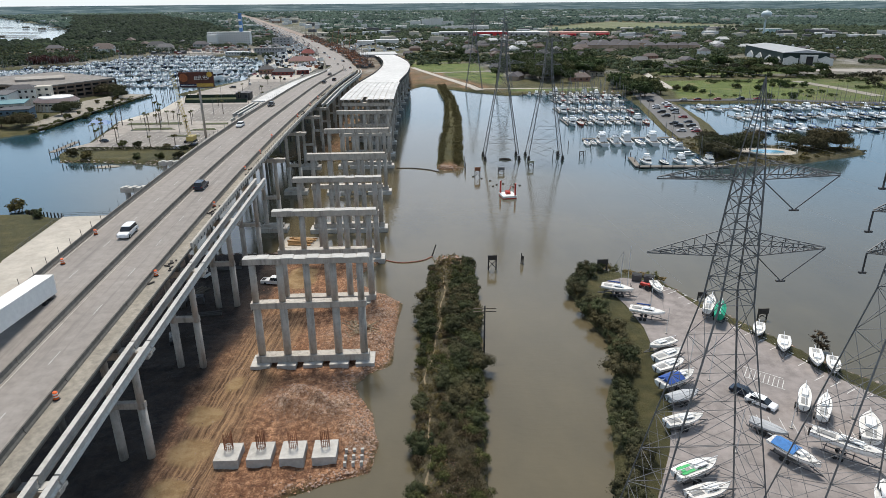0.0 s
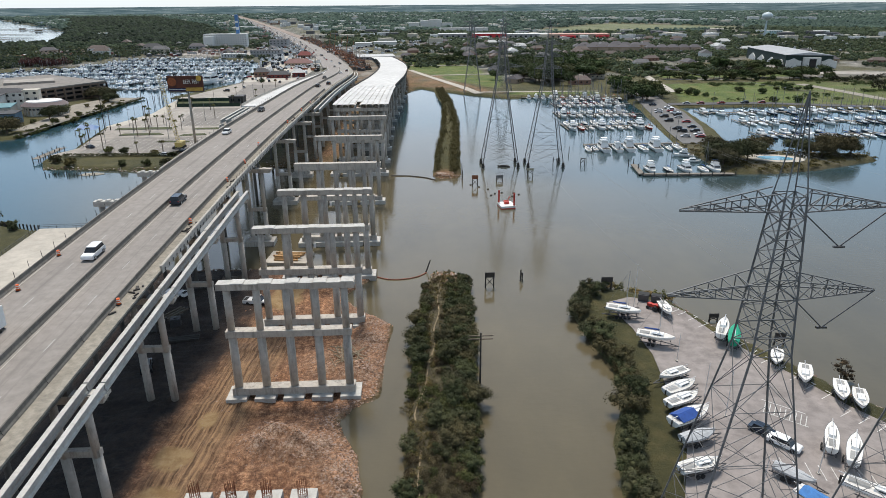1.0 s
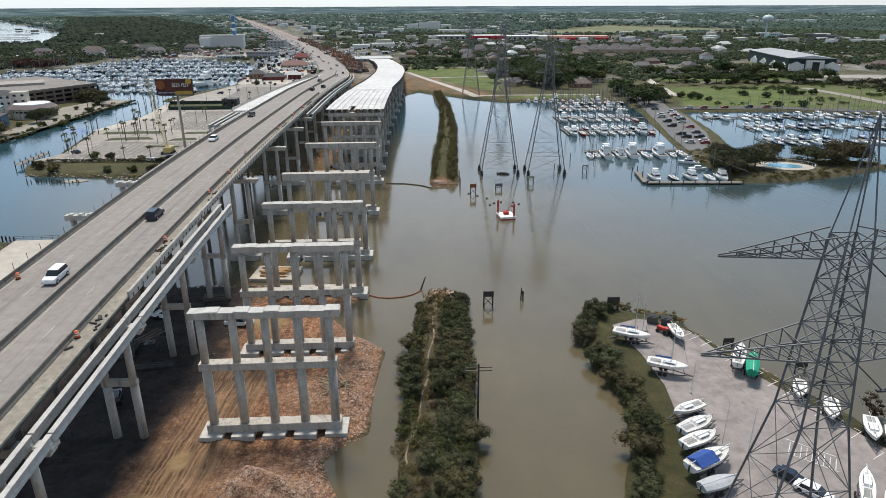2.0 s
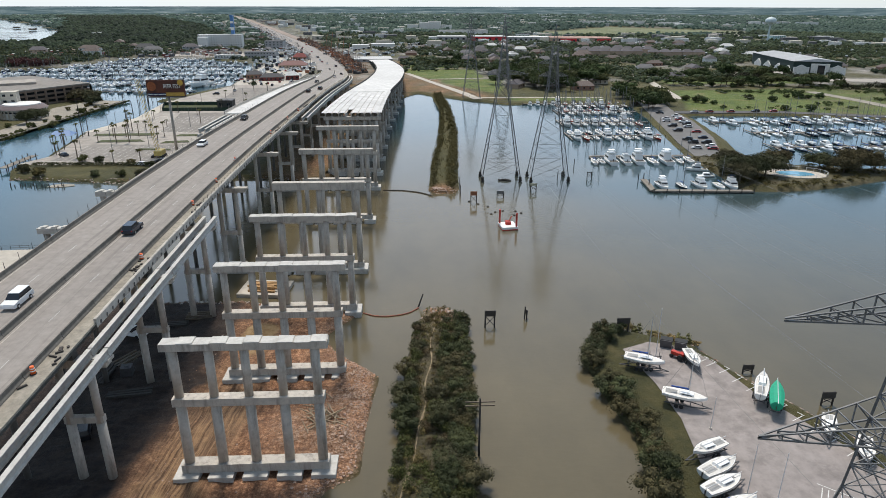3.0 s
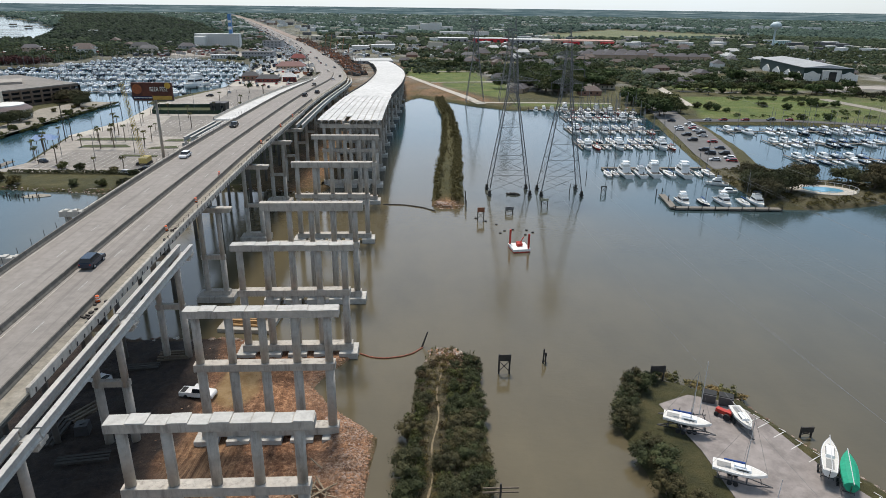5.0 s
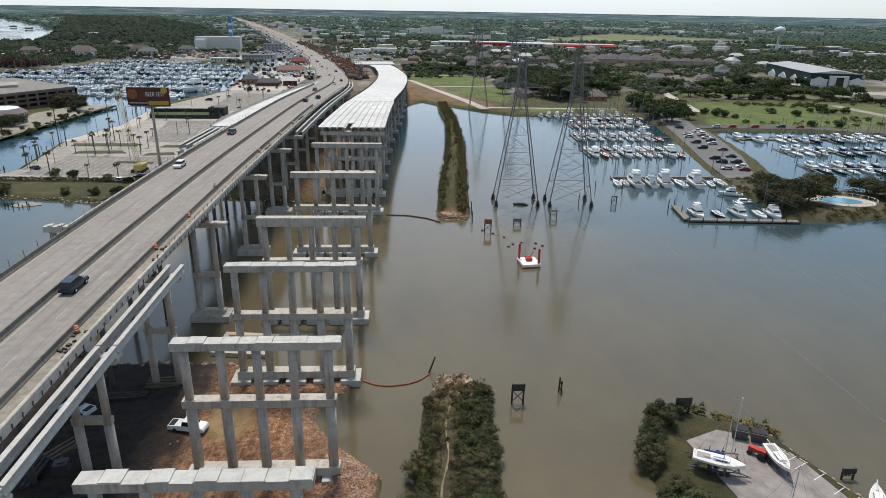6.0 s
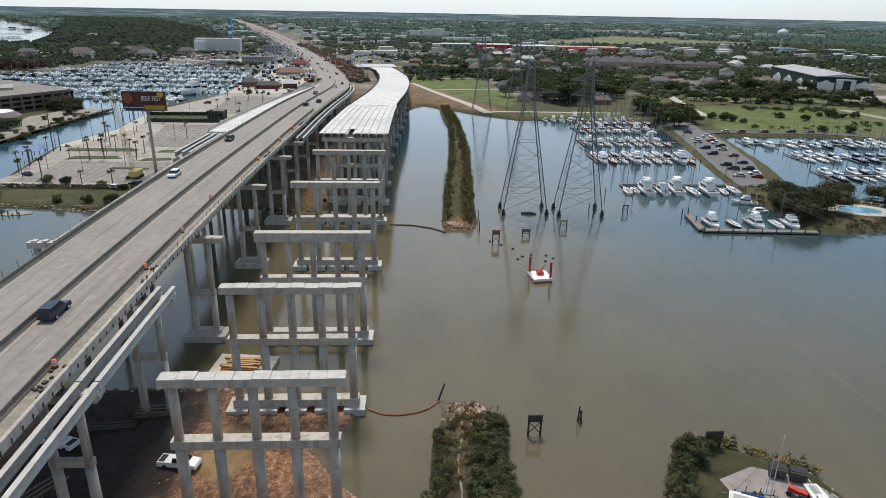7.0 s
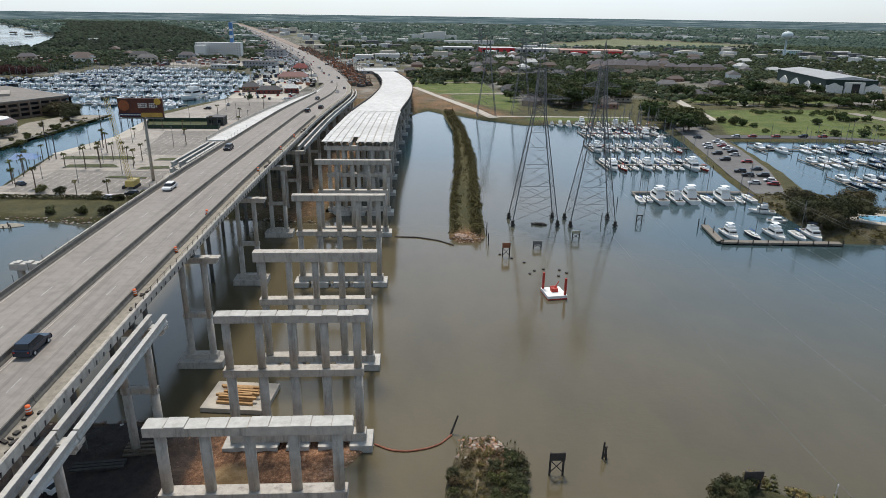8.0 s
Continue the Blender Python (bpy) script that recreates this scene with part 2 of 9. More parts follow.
def water_material():
    m = bpy.data.materials.new("murky_water")
    m.use_nodes = True
    nt = m.node_tree
    p = nt.nodes["Principled BSDF"]
    p.inputs["Roughness"].default_value, p.inputs["IOR"].default_value = 0.10, 1.45
    a = ramp(nt, noise_tex(nt, 0.012, 4, 0.6), [(0.35, (0.094, 0.079, 0.048)), (0.65, (0.123, 0.102, 0.061))])
    b = ramp(nt, noise_tex(nt, 0.09, 5, 0.65, stretch=(1, 0.5, 1)), [(0.35, (0.9, 0.9, 0.9)), (0.7, (1.06, 1.05, 1.03))])
    # bluer, darker base colour in the basins and west of the bridge, silty brown in the channel
    at = nt.nodes.new("ShaderNodeAttribute")
    at.attribute_name = "clear"
    nt.links.new(mixc(nt, at.outputs["Fac"], mixc(nt, 1.0, a, b, "MULTIPLY"), (0.019, 0.056, 0.074)), p.inputs["Base Color"])
    b1 = nt.nodes.new("ShaderNodeBump")
    b1.inputs["Strength"].default_value, b1.inputs["Distance"].default_value = 0.20, 0.11
    nt.links.new(noise_tex(nt, 0.9, 5, 0.6, stretch=(0.7, 1.2, 1)), b1.inputs["Height"])
    nt.links.new(b1.outputs[0], p.inputs["Normal"])
    return m


WATER = water_material()


def ground_material():
    """Grass, worn earth and rubble, shared out by the sheet's own cover layers."""
    m = bpy.data.materials.new("land_cover")
    m.use_nodes = True
    nt = m.node_tree
    p = nt.nodes["Principled BSDF"]
    p.inputs["Roughness"].default_value = 0.95

    def layer(name):
        at = nt.nodes.new("ShaderNodeAttribute")
        at.attribute_name = name
        return at.outputs["Fac"]

    g1 = ramp(nt, noise_tex(nt, 0.25, 6, 0.7), [(0.3, (0.040, 0.041, 0.013)), (0.55, (0.075, 0.070, 0.023)), (0.75, (0.130, 0.105, 0.046))])
    g2 = ramp(nt, noise_tex(nt, 0.02, 4, 0.6), [(0.35, (0.75, 0.8, 0.75)), (0.65, (1.25, 1.15, 1.0))])
    grass = mixc(nt, 1.0, g1, g2, "MULTIPLY")
    d1 = ramp(nt, noise_tex(nt, 1.0, 8, 0.85), [(0.36, (0.066, 0.030, 0.018)), (0.5, (0.235, 0.124, 0.070)), (0.62, (0.56, 0.35, 0.22))])
    d2 = ramp(nt, noise_tex(nt, 0.9, 5, 0.7, stretch=(2.0, 0.05, 1)), [(0.38, (0.5, 0.48, 0.46)), (0.6, (1.25, 1.2, 1.12))])
    turn = nt.nodes.new("ShaderNodeVectorRotate")
    turn.rotation_type = "Z_AXIS"
    turn.inputs["Angle"].default_value = radians(5)
    nt.links.new(nt.nodes.new("ShaderNodeNewGeometry").outputs["Position"], turn.inputs["Vector"])
    d4 = ramp(nt, noise_tex(nt, 1.0, 5, 0.7, vec=turn.outputs[0], stretch=(2.4, 0.06, 1)), [(0.40, (0.30, 0.27, 0.24)), (0.50, (0.9, 0.9, 0.9)), (0.62, (1.7, 1.7, 1.6))])
    d3 = ramp(nt, noise_tex(nt, 0.07, 4, 0.6), [(0.35, (0.88, 0.80, 0.76)), (0.65, (1.36, 1.24, 1.10))])
    dirt = mixc(nt, 1.0, mixc(nt, layer("tracks"), mixc(nt, 0.4, d1, d2, "MULTIPLY"), mixc(nt, 1.0, (0.22, 0.15, 0.092), d4, "MULTIPLY")), d3, "MULTIPLY")
    wet = mixc(nt, layer("mud"), dirt, ramp(nt, noise_tex(nt, 0.5, 4), [(0.4, (0.30, 0.19, 0.085)), (0.6, (0.40, 0.275, 0.14))]))
    # dark wet soil, with the old bridge's shade painted into its colour
    wet = mixc(nt, layer("silt_shade"), wet, ramp(nt, noise_tex(nt, 0.8, 5, 0.7), [(0.35, (0.022, 0.015, 0.012)), (0.7, (0.062, 0.040, 0.029))]))
    wet = mixc(nt, layer("rubble"), wet, ramp(nt, noise_tex(nt, 1.6, 8, 0.85), [(0.38, (0.080, 0.038, 0.022)), (0.5, (0.33, 0.20, 0.125)), (0.60, (0.68, 0.52, 0.40))]))
    town = ramp(nt, noise_tex(nt, 0.03, 6, 0.75), [(0.35, (0.06, 0.065, 0.05)), (0.5, (0.16, 0.15, 0.13)), (0.62, (0.34, 0.32, 0.29))])
    c = mixc(nt, layer("dirt"), grass, wet)
    c = mixc(nt, layer("town"), c, town)
    c = mixc(nt, layer("meadow"), c, ramp(nt, noise_tex(nt, 0.06, 6, 0.7), [(0.35, (0.055, 0.085, 0.013)), (0.52, (0.103, 0.134, 0.024)), (0.70, (0.168, 0.148, 0.056))]))
    c = mixc(nt, layer("heath"), c, ramp(nt, noise_tex(nt, 0.02, 5), [(0.35, (0.095, 0.115, 0.050)), (0.65, (0.17, 0.17, 0.085))]))
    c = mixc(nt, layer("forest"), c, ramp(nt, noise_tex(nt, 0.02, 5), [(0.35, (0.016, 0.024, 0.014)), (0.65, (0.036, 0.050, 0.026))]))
    c = mixc(nt, layer("scrub"), c, ramp(nt, noise_tex(nt, 0.5, 6, 0.75), [(0.35, (0.055, 0.046, 0.025)), (0.55, (0.105, 0.088, 0.046)), (0.72, (0.20, 0.165, 0.10))]))
    nt.links.new(c, p.inputs["Base Color"])
    bn = nt.nodes.new("ShaderNodeBump")
    bn.inputs["Strength"].default_value, bn.inputs["Distance"].default_value = 1.0, 0.6
    nt.links.new(noise_tex(nt, 2.0, 8, 0.8), bn.inputs["Height"])
    nt.links.new(bn.outputs[0], p.inputs["Normal"])
    return m


LAND = ground_material()


# ---------------------------------------------------------------- mesh tools
class Geo:
    """Gathers vertices and faces, and makes one mesh object of them."""

    def __init__(self):
        self.v, self.f, self.m = [], [], []

    def add(self, vs, fs, mi=0):
        k = len(self.v)
        self.v.extend(tuple(p) for p in vs)
        self.f.extend(tuple(i + k for i in f) for f in fs)
        self.m.extend([mi] * len(fs))
        return self

    def box(self, c, s, rz=0.0, mi=0, top=(1.0, 1.0), m=None):
        x, y, z = s[0] / 2, s[1] / 2, s[2] / 2
        a, b = top
        vs = [Vector(p) for p in ((-x, -y, -z), (x, -y, -z), (x, y, -z), (-x, y, -z), (-x * a, -y * b, z), (x * a, -y * b, z), (x * a, y * b, z), (-x * a, y * b, z))]
        t = Matrix.Translation(c) @ Matrix.Rotation(rz, 4, "Z")
        if m is not None:
            t = m @ t
        return self.add([t @ p for p in vs], [(0, 3, 2, 1), (4, 5, 6, 7), (0, 1, 5, 4), (1, 2, 6, 5), (2, 3, 7, 6), (3, 0, 4, 7)], mi)

    def bar(self, p0, p1, w, h=None, mi=0):
        p0, p1 = Vector(p0), Vector(p1)
        d = p1 - p0
        q = d.to_track_quat("Z", "Y").to_matrix().to_4x4()
        return self.box((0, 0, d.length / 2), (w, h or w, d.length), mi=mi, m=Matrix.Translation(p0) @ q)

    def cyl(self, p0, p1, r0, r1=None, n=8, mi=0, caps=True):
        r1 = r0 if r1 is None else r1
        p0, p1 = Vector(p0), Vector(p1)
        d = p1 - p0
        q = d.to_track_quat("Z", "Y")
        vs = []
        for p, r in ((p0, r0), (p1, r1)):
            for i in range(n):
                t = 2 * math.pi * i / n
                vs.append(p + q @ Vector((r * math.cos(t), r * math.sin(t), 0)))
        fs = [(i, (i + 1) % n, n + (i + 1) % n, n + i) for i in range(n)]
        if caps:
            fs += [tuple(range(n - 1, -1, -1)), tuple(range(n, 2 * n))]
        return self.add(vs, fs, mi)

    def prism(self, poly, z0, z1, mi=0):
        n = len(poly)
        if sum(poly[i][0] * poly[(i + 1) % n][1] - poly[(i + 1) % n][0] * poly[i][1] for i in range(n)) < 0:
            poly = poly[::-1]
        vs = [(x, y, z0) for x, y in poly] + [(x, y, z1) for x, y in poly]
        return self.add(vs, [tuple(range(n - 1, -1, -1)), tuple(range(n, 2 * n))] + [(i, (i + 1) % n, n + (i + 1) % n, n + i) for i in range(n)], mi)

    def loft(self, rings, mi=0, closed=True, caps=True):
        n = len(rings[0])
        vs = [p for r in rings for p in r]
        fs = []
        for k in range(len(rings) - 1):
            for i in range(n if closed else n - 1):
                j = (i + 1) % n
                fs.append((k * n + i, k * n + j, (k + 1) * n + j, (k + 1) * n + i))
        if caps and closed:
            fs += [tuple(range(n - 1, -1, -1)), tuple(range((len(rings) - 1) * n, len(rings) * n))]
        return self.add(vs, fs, mi)

    def mesh(self, name, mats, smooth=False):
        me = bpy.data.meshes.new(name)
        me.from_pydata(self.v, [], self.f)
        for mt in mats if isinstance(mats, (list, tuple)) else [mats]:
            me.materials.append(mt)
        if any(self.m):
            me.polygons.foreach_set("material_index", self.m)
        if smooth:
            me.polygons.foreach_set("use_smooth", [True] * len(me.polygons))
        me.update()
        return me


def part(name, geo, mats, parent, label="", smooth=False, m=None):
    ob = new(name, geo if isinstance(geo, bpy.types.Mesh) else geo.mesh(name, mats, smooth))
    ob.parent = parent
    if m is not None:
        ob.matrix_basis = m
    return tagged(ob, label)


def solid(name, geo, mats, label, category, group="", kind="", smooth=False, m=None):
    ob = new(name, geo.mesh(name, mats, smooth))
    if m is not None:
        ob.matrix_basis = m
    return tagged(ob, label, category, group, kind)


def thing(name, label, category, group="", kind="", m=None):
    ob = new(name)
    if m is not None:
        ob.matrix_basis = m
    return tagged(ob, label, category, group, kind)


def curve_of(pts):
    """A smooth function through (at, value) pairs."""
    xs, ys = np.array([p[0] for p in pts], float), np.array([p[1] for p in pts], float)
    fine = np.arange(xs[0], xs[-1] + 1, 5.0)
    v = np.interp(fine, xs, ys)
    k = np.ones(13) / 13
    w = np.convolve(np.pad(v, 6, mode="reflect", reflect_type="odd"), k, "valid")
    return lambda y: float(np.interp(y, fine, w))


old_x = curve_of([(-100, -55), (300, -55), (345, -54.6), (400, -53.2), (440, -53.2), (480, -55.2), (520, -59.0), (560, -63), (600, -67), (640, -72), (680, -77.7), (720, -83.5), (760, -91.4), (815, -103), (900, -123), (1042, -158), (1217, -207), (1394, -258.5), (1668, -335), (2075, -455), (2754, -650), (4264, -1124), (4700, -1262)])
new_x = curve_of([(0, -24.6), (300, -24.6), (366, -24.2), (440, -19.5), (520, -17.8), (600, -20), (715, -29.8), (800, -42), (900, -65)])


old_z = curve_of([(y, 23.65 - (y - 195) ** 2 / 4600) for y in range(-100, 250, 10)] + [(280, 22.4), (320, 21.8), (360, 21.0), (400, 19.7), (440, 17.8), (480, 15.3), (520, 12.6), (560, 9.9), (600, 7.3), (640, 5.0), (680, 3.2), (720, 2.1), (760, 1.75), (4700, 1.75)])
new_z = curve_of([(0, 21.5), (102, 23.0), (150, 23.9), (213, 24.5), (269, 24.3), (366, 19.6), (440, 16.8), (520, 14.0), (715, 6.0), (830, 2.0), (900, 1.9)])


def heading(f, y):
    return math.atan2(f(y + 2) - f(y - 2), 4)


def sweep(geo, prof, y0, y1, step, fx, fz, mi=0, caps=True):
    """A closed cross-section of (across, up) carried along the way from y0 to y1."""
    n = max(1, round((y1 - y0) / step))
    rings = []
    for i in range(n + 1):
        y = y0 + (y1 - y0) * i / n
        a = heading(fx, y)
        cx, cz = fx(y), fz(y)
        rings.append([(cx + p * math.cos(a), y - p * math.sin(a), cz + q) for p, q in prof])
    return geo.loft(rings, mi, caps=caps)


def rect(a, b, c, d):
    return [(a, c), (b, c), (b, d), (a, d)]


JERSEY = [(-0.32, 0), (0.32, 0), (0.30, 0.1), (0.13, 0.35), (0.09, 0.92), (-0.09, 0.92), (-0.13, 0.35), (-0.30, 0.1)]
IBEAM = [(-0.33, 0), (0.33, 0), (0.33, 0.18), (0.10, 0.36), (0.10, 0.92), (0.46, 1.06), (0.46, 1.2), (-0.46, 1.2), (-0.46, 1.06), (-0.10, 0.92), (-0.10, 0.36), (-0.33, 0.18)]


def shifted(prof, dx, dz, kx=1.0, kz=1.0):
    return [(p * kx + dx, q * kz + dz) for p, q in prof]


# ---------------------------------------------------------------- land and water
MAINLAND = [(-5000, 330), (-330, 330), (-215, 318), (-198, 335), (-196.5, 363), (-195.5, 395), (-193.5, 436), (-190, 474), (-164, 474), (-158, 400), (-167, 357), (-157, 302), (-160, 283),
            (-152, 268), (-131, 265), (-107, 261), (-94, 268), (-60, 266), (-36, 261), (-29, 275), (-24, 330), (-19, 420), (-10, 480), (-4, 500), (3, 512),
            (12, 497), (15, 427), (11, 342), (5.5, 286), (3.0, 246), (6, 243), (12, 243), (14, 248), (16, 286), (20, 342), (22, 427), (20, 492),
            (36, 472), (60, 452), (96, 453), (138, 444), (132.5, 394), (126, 359), (120, 324), (115, 292), (114.5, 264), (114, 241), (130, 240), (150, 244), (185, 258), (187, 268), (152, 277), (140, 296),
            (149, 330), (157, 380), (158, 402), (216, 401), (259, 384), (400, 345), (5000, 300), (5000, 5000), (-5000, 5000)]
BOATYARD = [(12, 30), (19.5, 65), (21.5, 71), (24.5, 86), (28.5, 96), (30.5, 108), (29.0, 119), (28.2, 130), (33, 138), (38.6, 141), (45.5, 137), (51, 133.5), (56, 120.3), (63, 106.5),
            (67.5, 96), (73, 88), (90, 72), (130, 52), (300, 25), (300, -100), (5, -100)]
SPOIL_ISLAND = [(-0.8, 153), (-4.2, 131), (-5.3, 110), (-6.0, 91), (-6.4, 76), (-7.2, 67), (-8.5, -60), (0, -60), (3.0, 66), (4.4, 82), (5.6, 101), (7.2, 124.5), (8.0, 139), (8.8, 147), (4.6, 151.8)]
SITE = [(-13.6, 151), (-17, 146.5), (-20.5, 139.8), (-14, 131.5), (-9.3, 125.5), (-10, 112), (-11, 101), (-14.8, 97.5), (-17, 94), (-13.2, 86), (-11.8, 78.5), (-12.9, 72.2), (-21.5, 69), (-25.6, 67.2),
        (-29, 60), (-30, 30), (-45, -60), (-45, -100), (-400, -100), (-400, 150), (-160, 188), (-128, 196), (-112, 190), (-98, 190), (-85, 166), (-64, 158), (-37, 157.6), (-28, 155)]
MARINA_BASIN = [(-186, 440), (-170, 484), (-146, 560), (-158, 690), (-176, 770), (-262, 846), (-325, 848), (-345, 790), (-356, 725), (-398, 690), (-425, 640), (-318, 562), (-226, 512), (-204, 460)]
BAY = [(-5000, 1190), (-677, 1189), (-625, 1196), (-660, 1300), (-825, 1672), (-1088, 2074), (-1657, 2903), (-2500, 4100), (-5000, 4900)]


FOREST_WEST = [(-640, 1215), (-420, 1190), (-330, 1290), (-590, 2000), (-960, 2750), (-1500, 4000), (-2300, 4400), (-1330, 2760), (-905, 1850), (-690, 1330)]
FOREST_EAST = [(640, 1290), (900, 1220), (1500, 1300), (2600, 2200), (1900, 2500), (1050, 2000), (830, 1640)]
MOUNDS = ((-26, 88.6, 3.6, 2.5), (-22.5, 87.6, 3.0, 1.6), (-19, 86, 3.2, 1.1), (-15.3, 82.5, 2.8, 1.7), (-14.2, 78, 2.4, 1.2), (-14, 108, 4.0, 1.3), (-12.5, 118, 4.0, 1.4), (-13.5, 127, 3.4, 1.3), (-20, 111, 4.5, 0.8), (-16, 90, 2.5, 0.5), (-17, 143, 4.5, 0.6))


def inside_by(poly, px, py):
    """Signed distance to a polygon's edge, positive inside."""
    best = np.full(px.shape, 1e9)
    ins = np.zeros(px.shape, bool)
    n = len(poly)
    for i in range(n):
        (ax, ay), (bx, by) = poly[i], poly[(i + 1) % n]
        ex, ey = bx - ax, by - ay
        t = np.clip(((px - ax) * ex + (py - ay) * ey) / (ex * ex + ey * ey), 0, 1)
        best = np.minimum(best, np.hypot(px - ax - t * ex, py - ay - t * ey))
        if ay != by:
            ins ^= ((ay > py) != (by > py)) & (px < ex * (py - ay) / ey + ax)
    return np.where(ins, best, -best)


def steps(*runs):
    out = []
    for a, b, s in runs:
        out.extend(np.arange(a, b, s))
    out.append(runs[-1][1])
    return np.array(out, float)


def wobble(px, py, size, seed):
    """Cheap smooth noise from a few crossed waves."""
    rs = np.random.RandomState(seed)
    out = np.zeros(px.shape)
    for k in range(7):
        a, f, ph = rs.uniform(0, 6.28), rs.uniform(0.6, 2.2) / size, rs.uniform(0, 6.28)
        out += np.sin((px * np.cos(a) + py * np.sin(a)) * f * 6.28 / 2 + ph) / (1 + 0.4 * k)
    return out / 3.0


def ground_height(px, py):
    px, py = np.asarray(px, float), np.asarray(py, float)
    w = wobble(px, py, 9, 3) * 0.8 + wobble(px, py, 3, 4) * 0.4
    main = np.minimum(np.minimum(inside_by(MAINLAND, px, py), -inside_by(MARINA_BASIN, px, py)), -inside_by(BAY, px, py))
    rough = inside_by(SPOIL_ISLAND, px, py) + w * 0.8
    site = inside_by(SITE, px, py) + w * 0.7
    sd = np.maximum.reduce([main, inside_by(BOATYARD, px, py) + w * 0.4, rough, site])
    top = np.where((site > -2) & (px < -5) & (px > -95) & (py < 165), 0.45, 1.2)
    z = np.minimum(np.clip(sd * 0.9, -3.0, 1.2), top)
    on_site = np.clip((site - 0.5) / 2.5, 0, 1) * (px > -62) * (px < -5) * (py < 160)
    z = z + on_site * (wobble(px, py, 6, 8) * 0.26 + wobble(px, py, 2.2, 9) * 0.17 + np.abs(wobble(px, py, 2.2, 10)) * 0.34)
    for mx, my, r, h in MOUNDS:
        z = z + on_site * h * np.exp(-((px - mx) ** 2 + (py - my) ** 2) / (r * r)) * (1 + 0.5 * wobble(px, py, 2.8, 12))
    return z


def height_at(x, y):
    return float(ground_height(np.array([x]), np.array([y]))[0])


def build_ground():
    xs = steps((-5000, -2000, 300), (-2000, -600, 60), (-600, -180, 7), (-180, -62, 2.5), (-62, -45, 1.0), (-45, -8, 0.5), (-8, -5, 1.0), (-5, 75, 1.2), (75, 300, 3), (300, 700, 14), (700, 2000, 80), (2000, 5000, 300))
    ys = steps((-100, 45, 6), (45, 68, 1.0), (68, 132, 0.6), (132, 160, 1.0), (160, 300, 2.2), (300, 520, 3), (520, 900, 8), (900, 2000, 35), (2000, 5000, 150))
    px, py = np.meshgrid(xs, ys)
    z = ground_height(px, py)
    co = np.stack([px, py, z], -1).reshape(-1, 3)
    nx, ny = len(xs), len(ys)
    i = np.arange(nx * ny).reshape(ny, nx)
    quads = np.stack([i[:-1, :-1], i[:-1, 1:], i[1:, 1:], i[1:, :-1]], -1).reshape(-1, 4)
    me = bpy.data.meshes.new("ground")
    me.from_pydata(co.tolist(), [], quads.tolist())
    me.materials.append(LAND)
    me.polygons.foreach_set("use_smooth", [True] * len(me.polygons))
    soft = lambda sd, w: np.clip(sd / w + 0.5, 0, 1)
    edge = wobble(px, py, 5, 21)
    site = inside_by(SITE, px, py)
    dirt = soft(site + edge, 2) * (px > -95) * (py < 170)
    dirt = np.maximum(dirt, soft(inside_by([(-60, 262), (-18, 262), (-12, 470), (0, 520), (40, 478), (60, 470), (30, 560), (-20, 800), (-60, 800)], px, py) + edge * 3, 8) * np.clip(0.42 + 0.3 * wobble(px, py, 14, 24), 0.1, 0.8))
    rim = inside_by(MAINLAND, px, py)
    dirt = np.maximum(dirt, 0.75 * np.exp(-((px - 8) ** 2 + (py - 246) ** 2) / 30.0))
    tip = np.exp(-((px - 4.8) ** 2 / 30.0 + (py - 149) ** 2 / 45.0))
    dirt = np.maximum(dirt, 0.9 * tip)
    mud = np.zeros(px.shape)
    for mx, my, rx, ry in ((-39.2, 77.3, 3.3, 3.6), (-39.6, 86.3, 3.1, 3.0), (-37.2, 95.2, 1.7, 2.6), (-39.6, 69.2, 3.0, 2.6), (-33, 140, 4, 7)):
        mud = np.maximum(mud, np.clip(1.5 - 1.5 * (((px - mx) / rx) ** 2 + ((py - my) / ry) ** 2) ** 2 + 0.8 * wobble(px, py, 2.5, 41), 0, 0.95))
    tracks = np.exp(-((px + 37.5 - (py - 80) * 0.09 + wobble(px, py, 12, 42) * 1.5) / 5.5) ** 4) * np.clip((138 - py) / 20, 0.25, 1) * (py < 150) * 0.85
    # wet soil plus painted shade, along and beneath the old bridge's edge
    silt_shade = soft(-43.0 + 5.0 * np.clip((py - 96) / 28, 0, 1) - px + wobble(px, py, 4, 23) * 1.4, 4.0) * dirt * (py < 170) * (px > -70)
    shore = np.exp(-np.clip(site - 0.3, 0, 99) / 2.6) * (px > -24) * (py > 74) * (py < 152)
    rubble = np.maximum.reduce([np.exp(-((px - mx) ** 2 + (py - my) ** 2) / (1.2 * r * r)) * min(1.0, h / 1.2) for mx, my, r, h in MOUNDS] + [shore * 0.55])
    rubble = np.clip(rubble * (1.0 + 0.6 * wobble(px, py, 2.4, 44)), 0, 1)
    road = np.interp(py, [600, 815, 4700], [-75, -106, -1262])
    town = soft(wobble(px, py, 90, 31) + wobble(px, py, 40, 32) * 0.6 - 0.1, 0.8) * ((py > 540) & (py < 1500)) * (px < 900) * (px > -500)
    town = np.maximum(town, soft(70 - np.abs(px - road) + wobble(px, py, 60, 33) * 25, 30) * (py > 560) * (py < 2600))
    town = np.maximum(town, soft(wobble(px, py, 130, 34) + 0.5 * wobble(px, py, 60, 35) - 0.05, 0.6) * (py > 1350) * (py < 4000) * 0.7)
    town = town * (rim > 0) * (1 - dirt)
